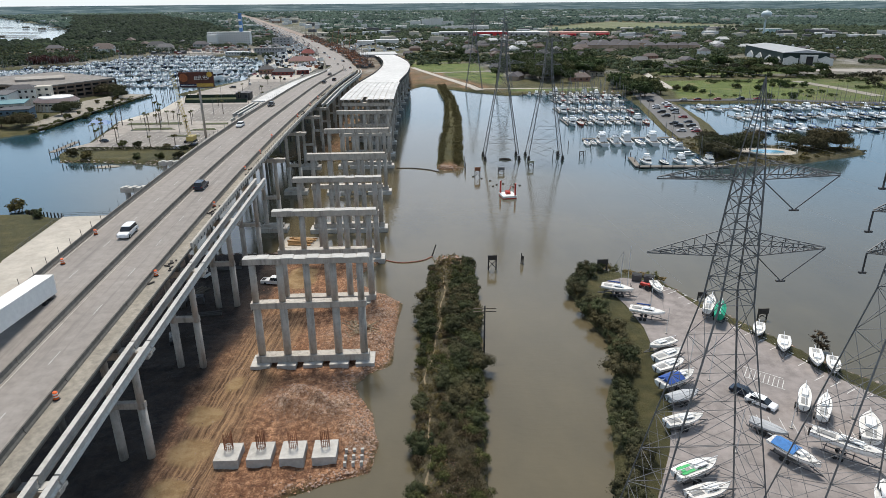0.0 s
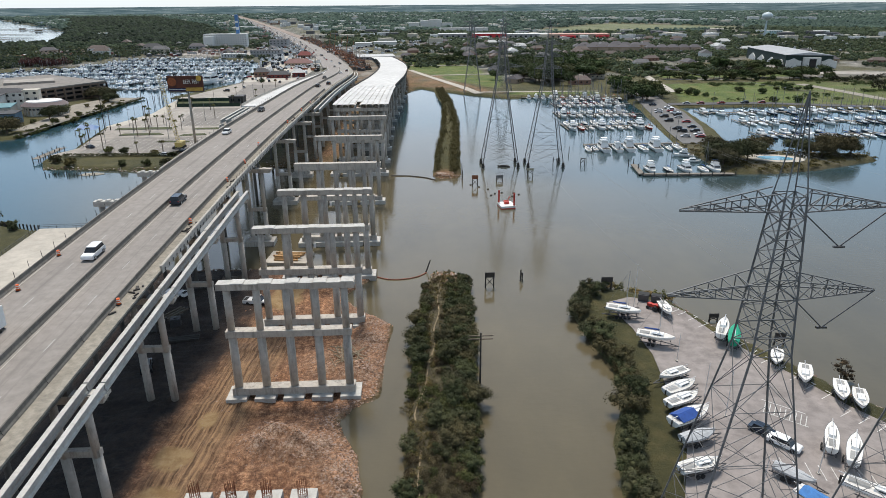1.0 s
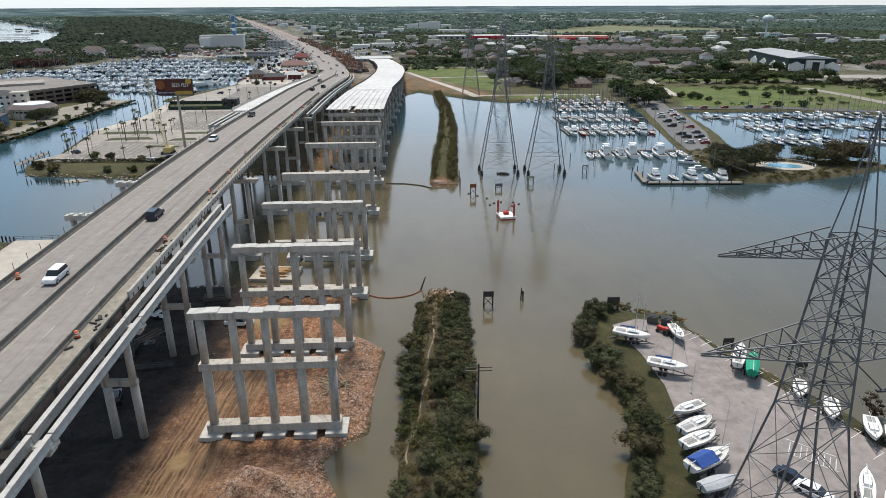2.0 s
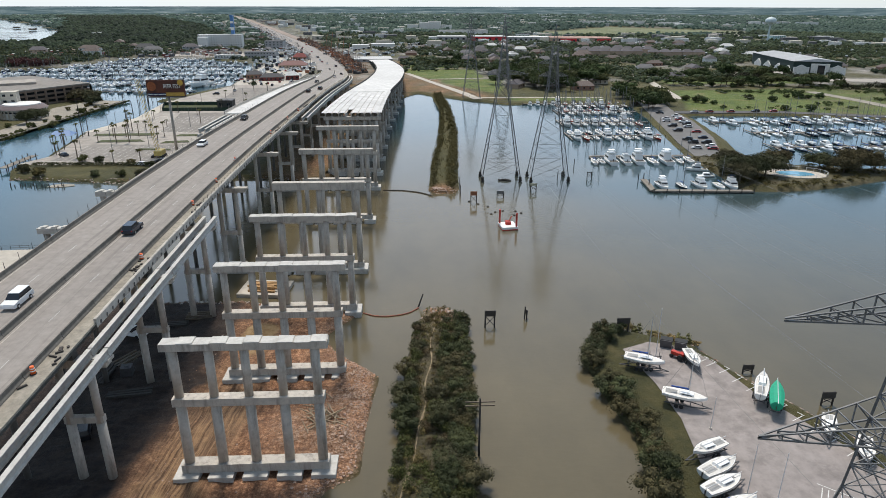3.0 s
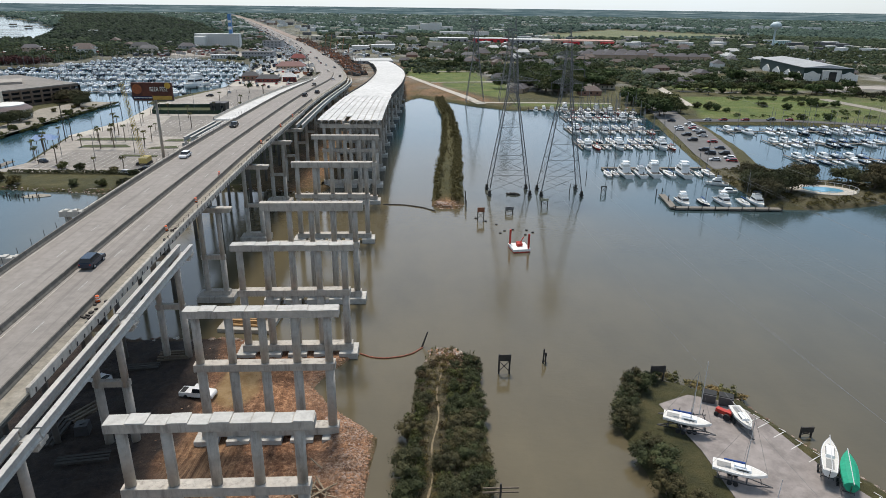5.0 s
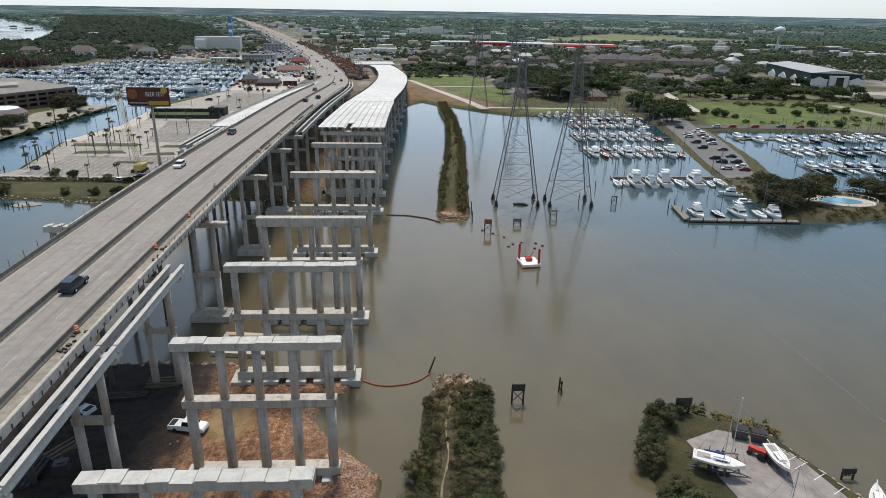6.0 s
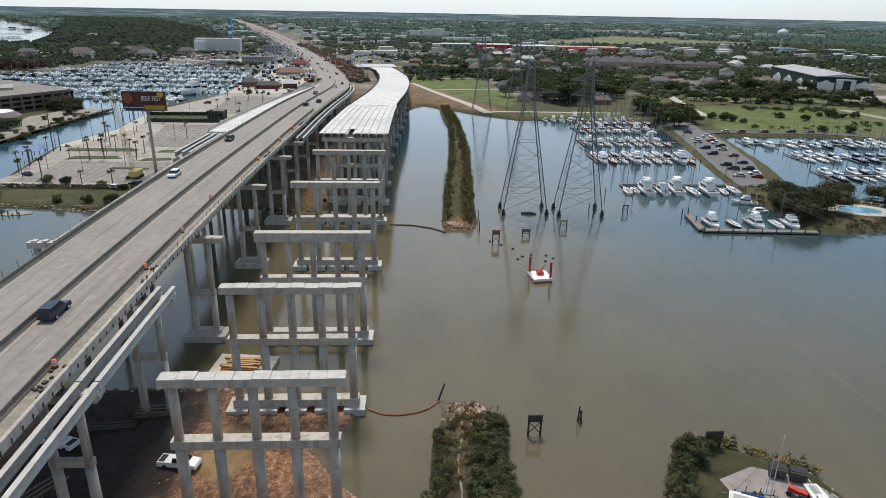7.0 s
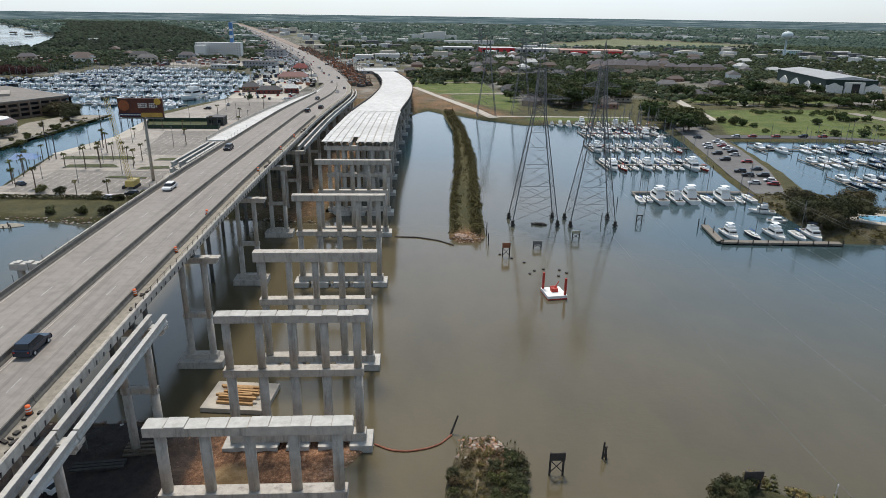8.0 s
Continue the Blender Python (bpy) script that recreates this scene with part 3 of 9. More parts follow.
    meadow = np.maximum.reduce([soft(inside_by(q, px, py) + edge, 4) for q in (
        [(166, 418), (262, 400), (420, 360), (430, 470), (300, 520), (250, 516), (192, 512), (174, 440)], [(205, 556), (320, 552), (330, 588), (256, 592), (214, 606)],
        [(26, 560), (60, 500), (66, 520), (78, 600), (20, 590)], [(-6, 646), (16, 594), (62, 608), (60, 684), (-8, 690)], [(-8, 698), (40, 696), (36, 760), (-5, 766)], [(62, 462), (128, 462), (128, 478), (66, 478)], [(-120, 700), (-100, 640), (-92, 660), (-105, 720)])])
    heath = soft(inside_by([(330, 1400), (760, 1500), (800, 1650), (560, 1950), (250, 1500)], px, py), 40)
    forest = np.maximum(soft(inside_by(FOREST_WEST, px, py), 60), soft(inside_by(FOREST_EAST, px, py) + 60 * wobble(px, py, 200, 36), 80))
    scrub = soft(inside_by(SPOIL_ISLAND, px, py) + 3, 2) * (1 - 0.9 * tip)
    scrub = np.maximum(scrub, soft(inside_by([(112, 238), (190, 238), (190, 280), (150, 282), (140, 300), (114, 300)], px, py), 4) * np.clip(0.62 + 0.5 * wobble(px, py, 8, 46), 0.1, 0.95))
    scrub = np.maximum(scrub, soft(inside_by([(250, 395), (420, 345), (420, 545), (300, 545), (262, 470)], px, py), 14) * np.clip(0.25 + 0.6 * wobble(px, py, 18, 47), 0, 0.8))
    heath = np.maximum(heath, soft(inside_by([(-240, 1300), (-100, 1200), (60, 1800), (-200, 2600), (-560, 2700)], px, py), 60) * 0.15)
    for name, lay in (("tracks", tracks), ("dirt", dirt), ("mud", mud), ("silt_shade", silt_shade), ("scrub", scrub), ("town", town), ("meadow", meadow), ("heath", heath), ("forest", forest), ("rubble", rubble)):
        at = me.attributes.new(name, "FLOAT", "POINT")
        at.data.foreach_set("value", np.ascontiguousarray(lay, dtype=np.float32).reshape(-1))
    return tagged(new("ground", me), "flat coastal land of grass, trees, earth and rubble shores", "ground", kind="structure")


build_ground()


def build_water():
    xs = steps((-5000, -600, 400), (-600, 400, 10), (400, 5000, 400))
    ys = steps((-300, 0, 50), (0, 900, 10), (900, 5000, 300))
    px, py = np.meshgrid(xs, ys)
    i = np.arange(px.size).reshape(px.shape)
    me = bpy.data.meshes.new("water")
    me.from_pydata(np.stack([px, py, px * 0], -1).reshape(-1, 3).tolist(), [], np.stack([i[:-1, :-1], i[:-1, 1:], i[1:, 1:], i[1:, :-1]], -1).reshape(-1, 4).tolist())
    me.materials.append(WATER)
    drift = wobble(px, py, 60, 71) * 22
    clear = np.maximum.reduce([np.clip((-80 - px + drift) / 60, 0, 1), np.clip((py - 255 + drift) / 130, 0, 1), np.clip((px - 34 + (py - 150) * 0.30 + drift) / 80, 0, 1) * np.clip((py - 140) / 110, 0, 1) * 0.9])
    at = me.attributes.new("clear", "FLOAT", "POINT")
    at.data.foreach_set("value", np.ascontiguousarray(clear * 0.96, dtype=np.float32).reshape(-1))
    return tagged(new("water", me), "murky brown-grey channel water with small ripples", "water", kind="structure")


build_water()

# the plain goes on to the horizon: a gently rising belt, in strips of wood and field with haze painted in
def far_plain():
    m = bpy.data.materials.new("far_plain")
    m.use_nodes = True
    nt = m.node_tree
    p = nt.nodes["Principled BSDF"]
    p.inputs["Roughness"].default_value = 1.0
    p.inputs["Specular IOR Level"].default_value = 0.0
    # the blue-grey cast of these strips is distance haze put into the colour
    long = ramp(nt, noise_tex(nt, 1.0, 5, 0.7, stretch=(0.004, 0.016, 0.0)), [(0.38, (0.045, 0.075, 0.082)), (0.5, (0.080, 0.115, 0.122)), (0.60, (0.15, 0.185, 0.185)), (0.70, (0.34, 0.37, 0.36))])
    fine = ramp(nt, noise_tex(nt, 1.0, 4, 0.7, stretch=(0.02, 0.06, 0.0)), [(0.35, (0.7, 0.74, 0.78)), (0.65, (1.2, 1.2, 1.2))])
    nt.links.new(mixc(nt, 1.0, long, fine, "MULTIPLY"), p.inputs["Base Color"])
    rings = []
    for i in range(241):
        a = radians(-62 + 124 * i / 240)
        rings.append([(r * math.sin(a), r * math.cos(a), z) for r, z in ((3850, -2), (4050, 9), (4300, 25), (4590, 46), (4600, -4))])
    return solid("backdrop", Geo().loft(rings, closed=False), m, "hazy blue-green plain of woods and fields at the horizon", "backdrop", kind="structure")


far_plain()


def flat(name, poly, z, mats, label, category, th=0.12):
    return solid(name, Geo().prism(poly, z - th, z), mats, label, category, kind="structure")


flat("parking_lot", [(-160, 288), (-150, 287), (-100, 287), (-86, 300), (-86, 420), (-92, 560), (-118, 640), (-148, 640), (-140, 560), (-160, 478), (-155, 400), (-164, 357), (-154, 303)], 1.34, LOT,
     "large pale concrete parking lot with worn bay lines", "parking lot")
for poly in ([(-150, 293), (-100, 292), (-104, 326), (-121, 325), (-147, 327)], [(-128, 357), (-92, 356), (-92, 418), (-138, 418)], [(-128, 456), (-96, 456), (-100, 540), (-134, 540)]):
    flat("bay_field", poly, 1.346, BAYS, "darker worn concrete of the parking bays", "parking lot", 0.05)
flat("quay_walk", [(-166, 357), (-157, 400), (-163, 470), (-155, 470), (-150, 400), (-158, 358)], 1.40, PALE, "pale concrete walk along the canal", "pavement")
flat("street_end", [(-98.2, 190), (-112, 189.5), (-109.5, 154), (-100, 120), (-90, 60), (-72, 60), (-80, 120), (-84, 165)], 1.36, PALE, "pale concrete street that ends at the water", "street")
flat("boatyard_paving", [(36.2, 131.5), (38.2, 119.7), (38.6, 109.6), (36.4, 93.1), (34.2, 83.2), (29.6, 72.5), (24.6, 63.5), (20, 40), (140, 20), (120, 52), (69.0, 83.6), (64, 92), (60.2, 101.5), (53.6, 116), (51.2, 126), (48.0, 131.5), (42, 134)],
     1.32, YARD, "worn pinkish-grey asphalt of a boat storage yard", "boatyard paving")
flat("marina_road", [(150, 470), (166, 470), (155, 411), (153, 380), (143, 331), (133, 302), (128, 291), (117.5, 292), (121, 319), (128, 354), (135, 392)], 1.36, material("grey_asphalt", (0.145, 0.14, 0.135), 0.9, var=0.2, scale=0.5, big=0.05), "worn grey asphalt parking road between the marina basins", "road")
flat("quay_road", [(155, 404.5), (216, 404.5), (259, 388), (400, 350), (402, 356), (262, 396), (216, 413), (156, 414)], 1.36, ASPHALT, "asphalt road along the marina seawall", "road")
flat("shore_path", [(40, 476), (130, 474), (130, 477), (42, 480)], 1.38, PALE, "pale path along the shore", "path")
flat("dirt_road", [(-8, 645), (-3, 646), (16, 578), (38, 507), (46, 472), (40, 470), (31, 508), (11, 577)], 1.36, PALE, "pale sandy track to the shore", "track")
flat("white_lane", [(176, 466), (183, 466), (200, 571), (204, 640), (198, 640), (194, 572)], 1.36, PALE, "pale concrete lane between lawns", "road")
flat("field_lane", [(204, 541), (252, 536), (252, 538.5), (204, 543.5)], 1.36, PALE, "pale lane across the lawn", "road")
flat("slip_lane", [(288, 502), (297, 502), (303, 450), (304, 414), (295, 416), (294, 450)], 1.36, SHOULDER, "worn pale road from the seawall to the hall", "road")
flat("hall_forecourt", [(348, 572), (420, 548), (424, 578), (352, 596)], 1.36, LOT, "pale concrete forecourt", "forecourt")
flat("lawn_lane", [(-7, 691), (60, 686), (60, 689), (-7, 694)], 1.36, PALE, "pale lane between lawns", "road")
flat("lawn_lane", [(14, 594), (82, 604), (82, 607), (13, 597)], 1.36, PALE, "pale lane between lawns", "road")
flat("quay_terrace", [(-196.5, 350), (-195, 395), (-193, 436), (-190.5, 470), (-212, 474), (-222, 440), (-212, 395), (-210, 350)], 1.38, SHOULDER, "worn sandy terrace along the canal", "terrace")
flat("hotel_lot", [(-300, 870), (-180, 840), (-170, 900), (-300, 940)], 1.36, LOT, "pale parking lot by the marina", "parking lot")
flat("shop_forecourt", [(-143, 560), (-99, 560), (-97, 700), (-112, 800), (-158, 840), (-152, 690)], 1.37, PALE, "concrete lot round roadside restaurants", "parking lot")


# ---------------------------------------------------------------- highway bridge now in use
bridge = thing("highway_bridge", "worn concrete highway bridge carrying four lanes of traffic", "bridge", kind="structure")
g = sweep(Geo(), rect(-10.4, 7.6, -0.30, 0.0), -60, 640, 6, old_x, old_z)
part("deck", g, ROADTOP, bridge, "worn grey-beige concrete roadway")
g = sweep(Geo(), rect(7.6, 10.2, -0.30, -0.015), -60, 640, 6, old_x, old_z)
part("shoulder", g, SHOULDER, bridge, "dirty closed-off shoulder strip")
for off in (-9.0, -5.4, -1.8, 1.8, 5.4, 9.0):
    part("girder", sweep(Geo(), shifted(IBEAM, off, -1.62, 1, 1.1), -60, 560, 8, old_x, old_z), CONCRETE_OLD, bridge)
DASH = Geo()
for y in np.arange(-40, 700, 12.2):
    for off in (-5.1, 3.9):
        sweep(DASH, rect(off - 0.07, off + 0.07, 0.004, 0.008), y, y + 3.0, 3, old_x, old_z)
part("lane_marks", DASH, material("worn_dash", (0.40, 0.385, 0.36), 0.85, var=0.3, scale=2.0), bridge, "worn white lane dashes")
g = Geo()
for off in (-9.4, -0.75, 0.75, 7.05):
    sweep(g, rect(off - 0.06, off + 0.06, 0.004, 0.008), -60, 640, 8, old_x, old_z)
part("edge_lines", g, material("faded_line", (0.45, 0.43, 0.38), 0.85, var=0.3), bridge, "faded edge lines")
for off, name, y1 in ((0.0, "median_barrier", 620), (-10.05, "parapet", 340)):
    y = -60.0
    while y < y1:
        part(name, sweep(Geo(), shifted(JERSEY, off, 0), y, y + 8.05, 4, old_x, old_z), BARRIER, bridge)
        y += 8.13
part("parapet", sweep(Geo(), rect(9.95, 10.2, -0.35, 0.55), 106, 560, 6, old_x, old_z), CONCRETE, bridge, "pale unfinished edge beam")
part("parapet", sweep(Geo(), rect(-11.3, -10.95, -0.7, 0.6), 166, 279, 6, old_x, old_z), CONCRETE, bridge, "pale outer edge wall")
part("fascia", sweep(Geo(), rect(10.22, 10.34, -0.75, 0.52), 106, 300, 6, old_x, old_z), CONCRETE, bridge, "pale stained edge face")
REBAR = Geo()
for y in np.arange(107, 296, 1.9):
    x, z = old_x(y) + 10.36, old_z(y)
    REBAR.bar((x, y, z - 0.65), (x + 0.1, y, z - 0.05), 0.12)
part("rebar_stubs", REBAR, DARKSTEEL, bridge, "dark reinforcement stubs along the broken edge")
POSTS = Geo()
for y in np.arange(90, 300, 4.0):
    x, z = old_x(y) - 10.2, old_z(y)
    POSTS.bar((x, y, z), (x - 0.1, y, z + 2.0), 0.06)
part("fence_posts", POSTS, DARKSTEEL, bridge, "thin temporary posts on the parapet")

POSTS = Geo()
for k, y in enumerate(np.arange(150, 430, 2.7)):
    x, z = old_x(y) + 10.05, old_z(y)
    POSTS.bar((x, y, z), (x + 0.1, y, z + 1.25), 0.07)
    if k % 5:
        POSTS.bar((x, y, z + 1.1), (old_x(y + 2.7) + 10.05, y + 2.7, old_z(y + 2.7) + 1.1), 0.04)
part("safety_rail", POSTS, DARKWOOD, bridge, "makeshift timber safety rail along the open edge")

STATIONS = [27.5, 52, 76.5, 101.3, 125.7, 150.1, 176.4, 214.8, 250, 274] + [274 + 24.4 * i for i in range(1, 12)]
for y in STATIONS:
    a, cx, zt = heading(old_x, y), old_x(y), old_z(y) - 1.62
    t = Matrix.Translation((cx, y, 0)) @ Matrix.Rotation(-a, 4, "Z")
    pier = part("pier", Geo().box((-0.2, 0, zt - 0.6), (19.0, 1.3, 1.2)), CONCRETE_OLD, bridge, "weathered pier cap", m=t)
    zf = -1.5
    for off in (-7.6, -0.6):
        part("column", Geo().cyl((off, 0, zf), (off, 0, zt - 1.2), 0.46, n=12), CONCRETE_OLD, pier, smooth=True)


def widening_pier(y, off0, off1, name_label):
    """A pair of new round columns with a strut and a short cap beside the bridge."""
    a, cx = heading(old_x, y), old_x(y)
    zt = old_z(y) - 2.55
    t = thing("widening_pier", name_label, "bridge pier", "new piers beside the bridge", m=Matrix.Translation((cx, y, 0)) @ Matrix.Rotation(-a, 4, "Z"))
    land = height_at(cx + off1, y) > 0.2
    zb = 0.2 if land else -2.0
    mid = 0.5 * (zb + zt) + 0.4
    for off in (off0, off1):
        part("column", Geo().cyl((off, 0, zb), (off, 0, mid - 0.6), 0.62, n=16), CONCRETE, t, smooth=True)
        part("column", Geo().cyl((off, 0, mid - 0.6), (off, 0, zt - 0.9), 0.52, n=16), CONCRETE, t, smooth=True)
    part("strut", Geo().box(((off0 + off1) / 2, 0, mid), (abs(off1 - off0) + 1.2, 0.9, 0.9)), CONCRETE, t)
    g = Geo().box(((off0 + off1) / 2 + 1.0, 0, zt - 0.62), (abs(off1 - off0) + 3.2, 1.5, 0.65)).box(((off0 + off1) / 2 + 1.0, 0, zt - 0.1), (abs(off1 - off0) + 4.0, 1.6, 0.42))
    part("cap", g, CONCRETE, t)
    for k in range(3):
        part("bearing_seat", Geo().box(((off0 + off1) / 2 - 0.6 + 1.75 * k, 0, zt + 0.17), (0.8, 1.2, 0.12)), CONCRETE_NEW, t)
    if not land:
        part("footing", Geo().box(((off0 + off1) / 2, 0, 0.35), (abs(off1 - off0) + 4.0, 4.4, 1.9)).box(((off0 + off1) / 2, 0, 1.7), (abs(off1 - off0) + 1.8, 1.6, 0.9)), CONCRETE, t)
    return t


for y in STATIONS:
    widening_pier(y, 6.8, 10.7, "new pair of round concrete columns beside the old bridge")


def girder(y0, y1, off, drop, label="pale precast concrete girder laid on the new piers"):
    ob = solid("precast_girder", sweep(Geo(), shifted(IBEAM, off, -drop - 1.35, 0.66, 1.12), y0, y1, 6, old_x, old_z), CONCRETE_NEW, label, "bridge girder", "girders of the widening")
    return ob


for y0, y1 in zip(STATIONS[0:5], STATIONS[1:6]):
    for off in (11.3, 13.35):
        girder(y0 + 0.12, y1 - 0.12 + (1.2 if y1 == 150.1 else 0), off, 1.05)
for y0, y1 in zip(STATIONS[9:-1], STATIONS[10:]):
    for off in (11.3, 13.35):
        girder(y0 + 0.12, y1 - 0.12, off, 1.05)

# left side: short piers, exposed girders and the slip road deck
for y in (147.2, 171.6, 246.0, 277.0):
    cx, zt = old_x(y), old_z(y) - 1.55
    t = thing("side_pier", "pale new pier cap on one column standing in the water", "bridge pier", "side piers", m=pose(cx, y, 0))
    low = 0.75 if y > 200 else 0.0
    part("cap", Geo().box((-14.6, 0, zt - 0.55 - low), (8.4, 1.5, 1.1)), CONCRETE_NEW, t)
    for k in range(4):
        part("bearing_seat", Geo().box((-17.6 + 1.9 * k, 0, zt + 0.12 - low), (0.9, 1.2, 0.24)), CONCRETE_NEW, t)
    for off in (-17.5, -12.8):
        part("column", Geo().cyl((off, 0, -2), (off, 0, zt - 1.1 - low), 0.6, n=14), CONCRETE, t, smooth=True)
for off in (-11.9, -13.9, -15.9, -17.9):
    ob = solid("precast_girder", sweep(Geo(), shifted(IBEAM, off, -1.75, 0.8, 1.1), 245, 279, 6, old_x, old_z), CONCRETE_NEW, "pale precast girder waiting for its deck", "bridge girder", "girders of the slip road")
slip_left = curve_of([(300, -18.8), (350, -17.2), (400, -16.2), (440, -15.0), (490, -12.4), (540, -11.0), (640, -10.8)])
slip = thing("slip_road_deck", "new pale concrete deck widening the bridge", "bridge deck", kind="structure")
g = Geo()
rings = []
for i in range(41):
    y = 279 + 9.0 * i
    a, cx, cz = heading(old_x, y), old_x(y), old_z(y) - 0.03
    rings.append([(cx + p * math.cos(a), y - p * math.sin(a), cz + q) for p, q in rect(slip_left(y), -10.42, -0.4, 0)])
part("deck", g.loft(rings), PANEL, slip)
part("parapet", sweep(Geo(), shifted(JERSEY, 0, 0, 0.8), 279, 639, 8, lambda y: old_x(y) + slip_left(y) + 0.3, old_z), CONCRETE, slip)
part("parapet", sweep(Geo(), shifted(JERSEY, -10.2, 0), 341, 470, 8, old_x, old_z), BARRIER, slip)
for y in STATIONS[11:]:
    a, cx, zt = heading(old_x, y), old_x(y), old_z(y) - 1.6
    for off in (-15.5, -12.5):
        part("column", Geo().cyl((cx + off, y, 0), (cx + off, y, zt + 1.2), 0.6, n=12), CONCRETE, slip, smooth=True)
part("girder", sweep(Geo(), shifted(IBEAM, -15, -1.7), 322, 430, 8, old_x, old_z), CONCRETE, slip)
part("girder", sweep(Geo(), shifted(IBEAM, -12, -1.7), 322, 520, 8, old_x, old_z), CONCRETE, slip)

# the road goes on over the land
road = thing("highway", "long straight highway running inland with worn lanes", "road", kind="structure")
part("carriageway", sweep(Geo(), rect(-15, 10, -0.5, 0.02), 640, 4500, 20, old_x, lambda y: max(1.5, old_z(y))), ROADTOP, road)
part("carriageway", sweep(Geo(), rect(11, 26, -0.5, 0.0), 760, 4500, 20, old_x, lambda y: max(1.5, old_z(y))), material("road_works_earth", (0.30, 0.235, 0.19), 0.95, var=0.3, scale=0.1, big=0.01), road, "earth of the road works")
part("embankment", sweep(Geo(), [(-20, -6), (14, -6), (10, -0.35), (-11, -0.35)], 560, 700, 10, old_x, old_z), material("embankment_earth", (0.15, 0.13, 0.07), 0.95, var=0.3, scale=0.4), road)

# loose barrier along the closed shoulder
y = 30.0
while y < 330:
    solid("concrete_barrier", sweep(Geo(), shifted(JERSEY, 7.75, 0.0, 0.95, 0.95), y, y + 8.9, 4.5, old_x, old_z), BARRIER, "weathered concrete traffic barrier along the closed shoulder", "barrier", "barriers along the shoulder")
    y += 9.0


# ---------------------------------------------------------------- new bridge under construction
def bent(y, ztop, cap_h=1.05, seats=True, fx=new_x, fresh=0):
    """Five columns in two tiers on footings, with struts and a long cap."""
    a, cx = heading(fx, y), fx(y)
    t = thing("bridge_bent", "tall concrete frame of five columns for the unfinished bridge", "bridge bent", "bents of the new bridge", m=Matrix.Translation((cx, y, 0)) @ Matrix.Rotation(-a, 4, "Z"))
    xs = [-9.1 + 4.55 * i for i in range(5)]
    zc, zm = ztop - cap_h, 12.4 + (ztop - 21.2) * 0.6
    if ztop < 19:
        zm = ztop * 0.55
    g = Geo().box((0.2, 0, zc + cap_h / 2), (21.3, 1.75, cap_h))
    part("cap", g, CONCRETE, t)
    for x in xs:
        part("column", Geo().cyl((x, 0, 2.5), (x, 0, zm - 0.55), 0.68, n=18), CONCRETE, t, smooth=True)
        part("column", Geo().cyl((x, 0, zm + 0.55), (x, 0, zc), 0.58, n=18), CONCRETE, t, smooth=True)
        part("footing", Geo().box((x * 1.02, 0, 0.1), (3.35, 4.2, 2.2)), CONCRETE_NEW, t)
    part("strut", Geo().box((0, 0, zm), (19.9, 1.6, 1.1)), CONCRETE, t)
    part("strut", Geo().box((0, 0, 1.85), (20.0, 1.9, 1.25)), CONCRETE, t)
    if seats:
        rs = random.Random(int(y))
        w = 21.2 / 10
        for i in range(10):
            part("bearing_seat", Geo().box((-10.4 + w * (i + 0.5), rs.uniform(-0.14, 0.14), ztop + 0.035 + 0.03 * (i % 2)), (w - rs.uniform(0.05, 0.14), 1.85, 0.07 + 0.06 * (i % 2)), rz=rs.uniform(-0.03, 0.03)), CONCRETE_NEW, t)
    return t


for y, z, h, s in ((101.6, 21.1, 1.0, True), (126.3, 21.65, 1.05, True), (151.4, 21.95, 1.05, True), (174.9, 22.6, 1.75, False), (213.2, 22.3, 1.4, False), (250.2, 22.4, 1.3, False), (271, 22.35, 1.3, False)):
    bent(y, z, h, s)
for i in range(1, 17):
    y = 271 + 24.4 * i
    bent(y, new_z(y) - 1.95, 1.2, False)

new_deck = thing("new_bridge_deck", "new bridge deck with pale precast panels on girders", "bridge deck", kind="structure")
for k in range(9):
    part("girder", sweep(Geo(), shifted(IBEAM, -9.6 + 2.4 * k, -1.75, 0.95, 1.22), 269.5, 700, 8, new_x, new_z), CONCRETE, new_deck)
g = Geo().box((0, 0, 0), (0.5, 0.6, 0.6))
part("slab", sweep(Geo(), rect(-11.0, 11.0, -0.28, 0.0), 366, 830, 6, new_x, new_z), PANEL, new_deck, "pale finished concrete slab")
for off in (-11.0, 11.0):
    part("edge_form", sweep(Geo(), rect(off - 0.16, off + 0.16, -0.9, 0.75), 366, 720, 6, new_x, new_z), DARKWOOD, new_deck, "dark edge formwork")
for k in range(8):
    off = -8.4 + 2.4 * k
    y = 270.0
    while y < 365.5:
        if not (k == 3 and y < 276):
            part("panel", sweep(Geo(), rect(off - 1.06, off + 1.06, -0.20, -0.08), y, y + 4.85, 5, new_x, new_z), PANEL, new_deck)
        y += 4.88
for off in (-10.35, 10.35):
    part("overhang", sweep(Geo(), rect(off - 0.75, off + 0.75, -0.22, -0.06), 270, 366, 6, new_x, new_z), PANEL, new_deck)

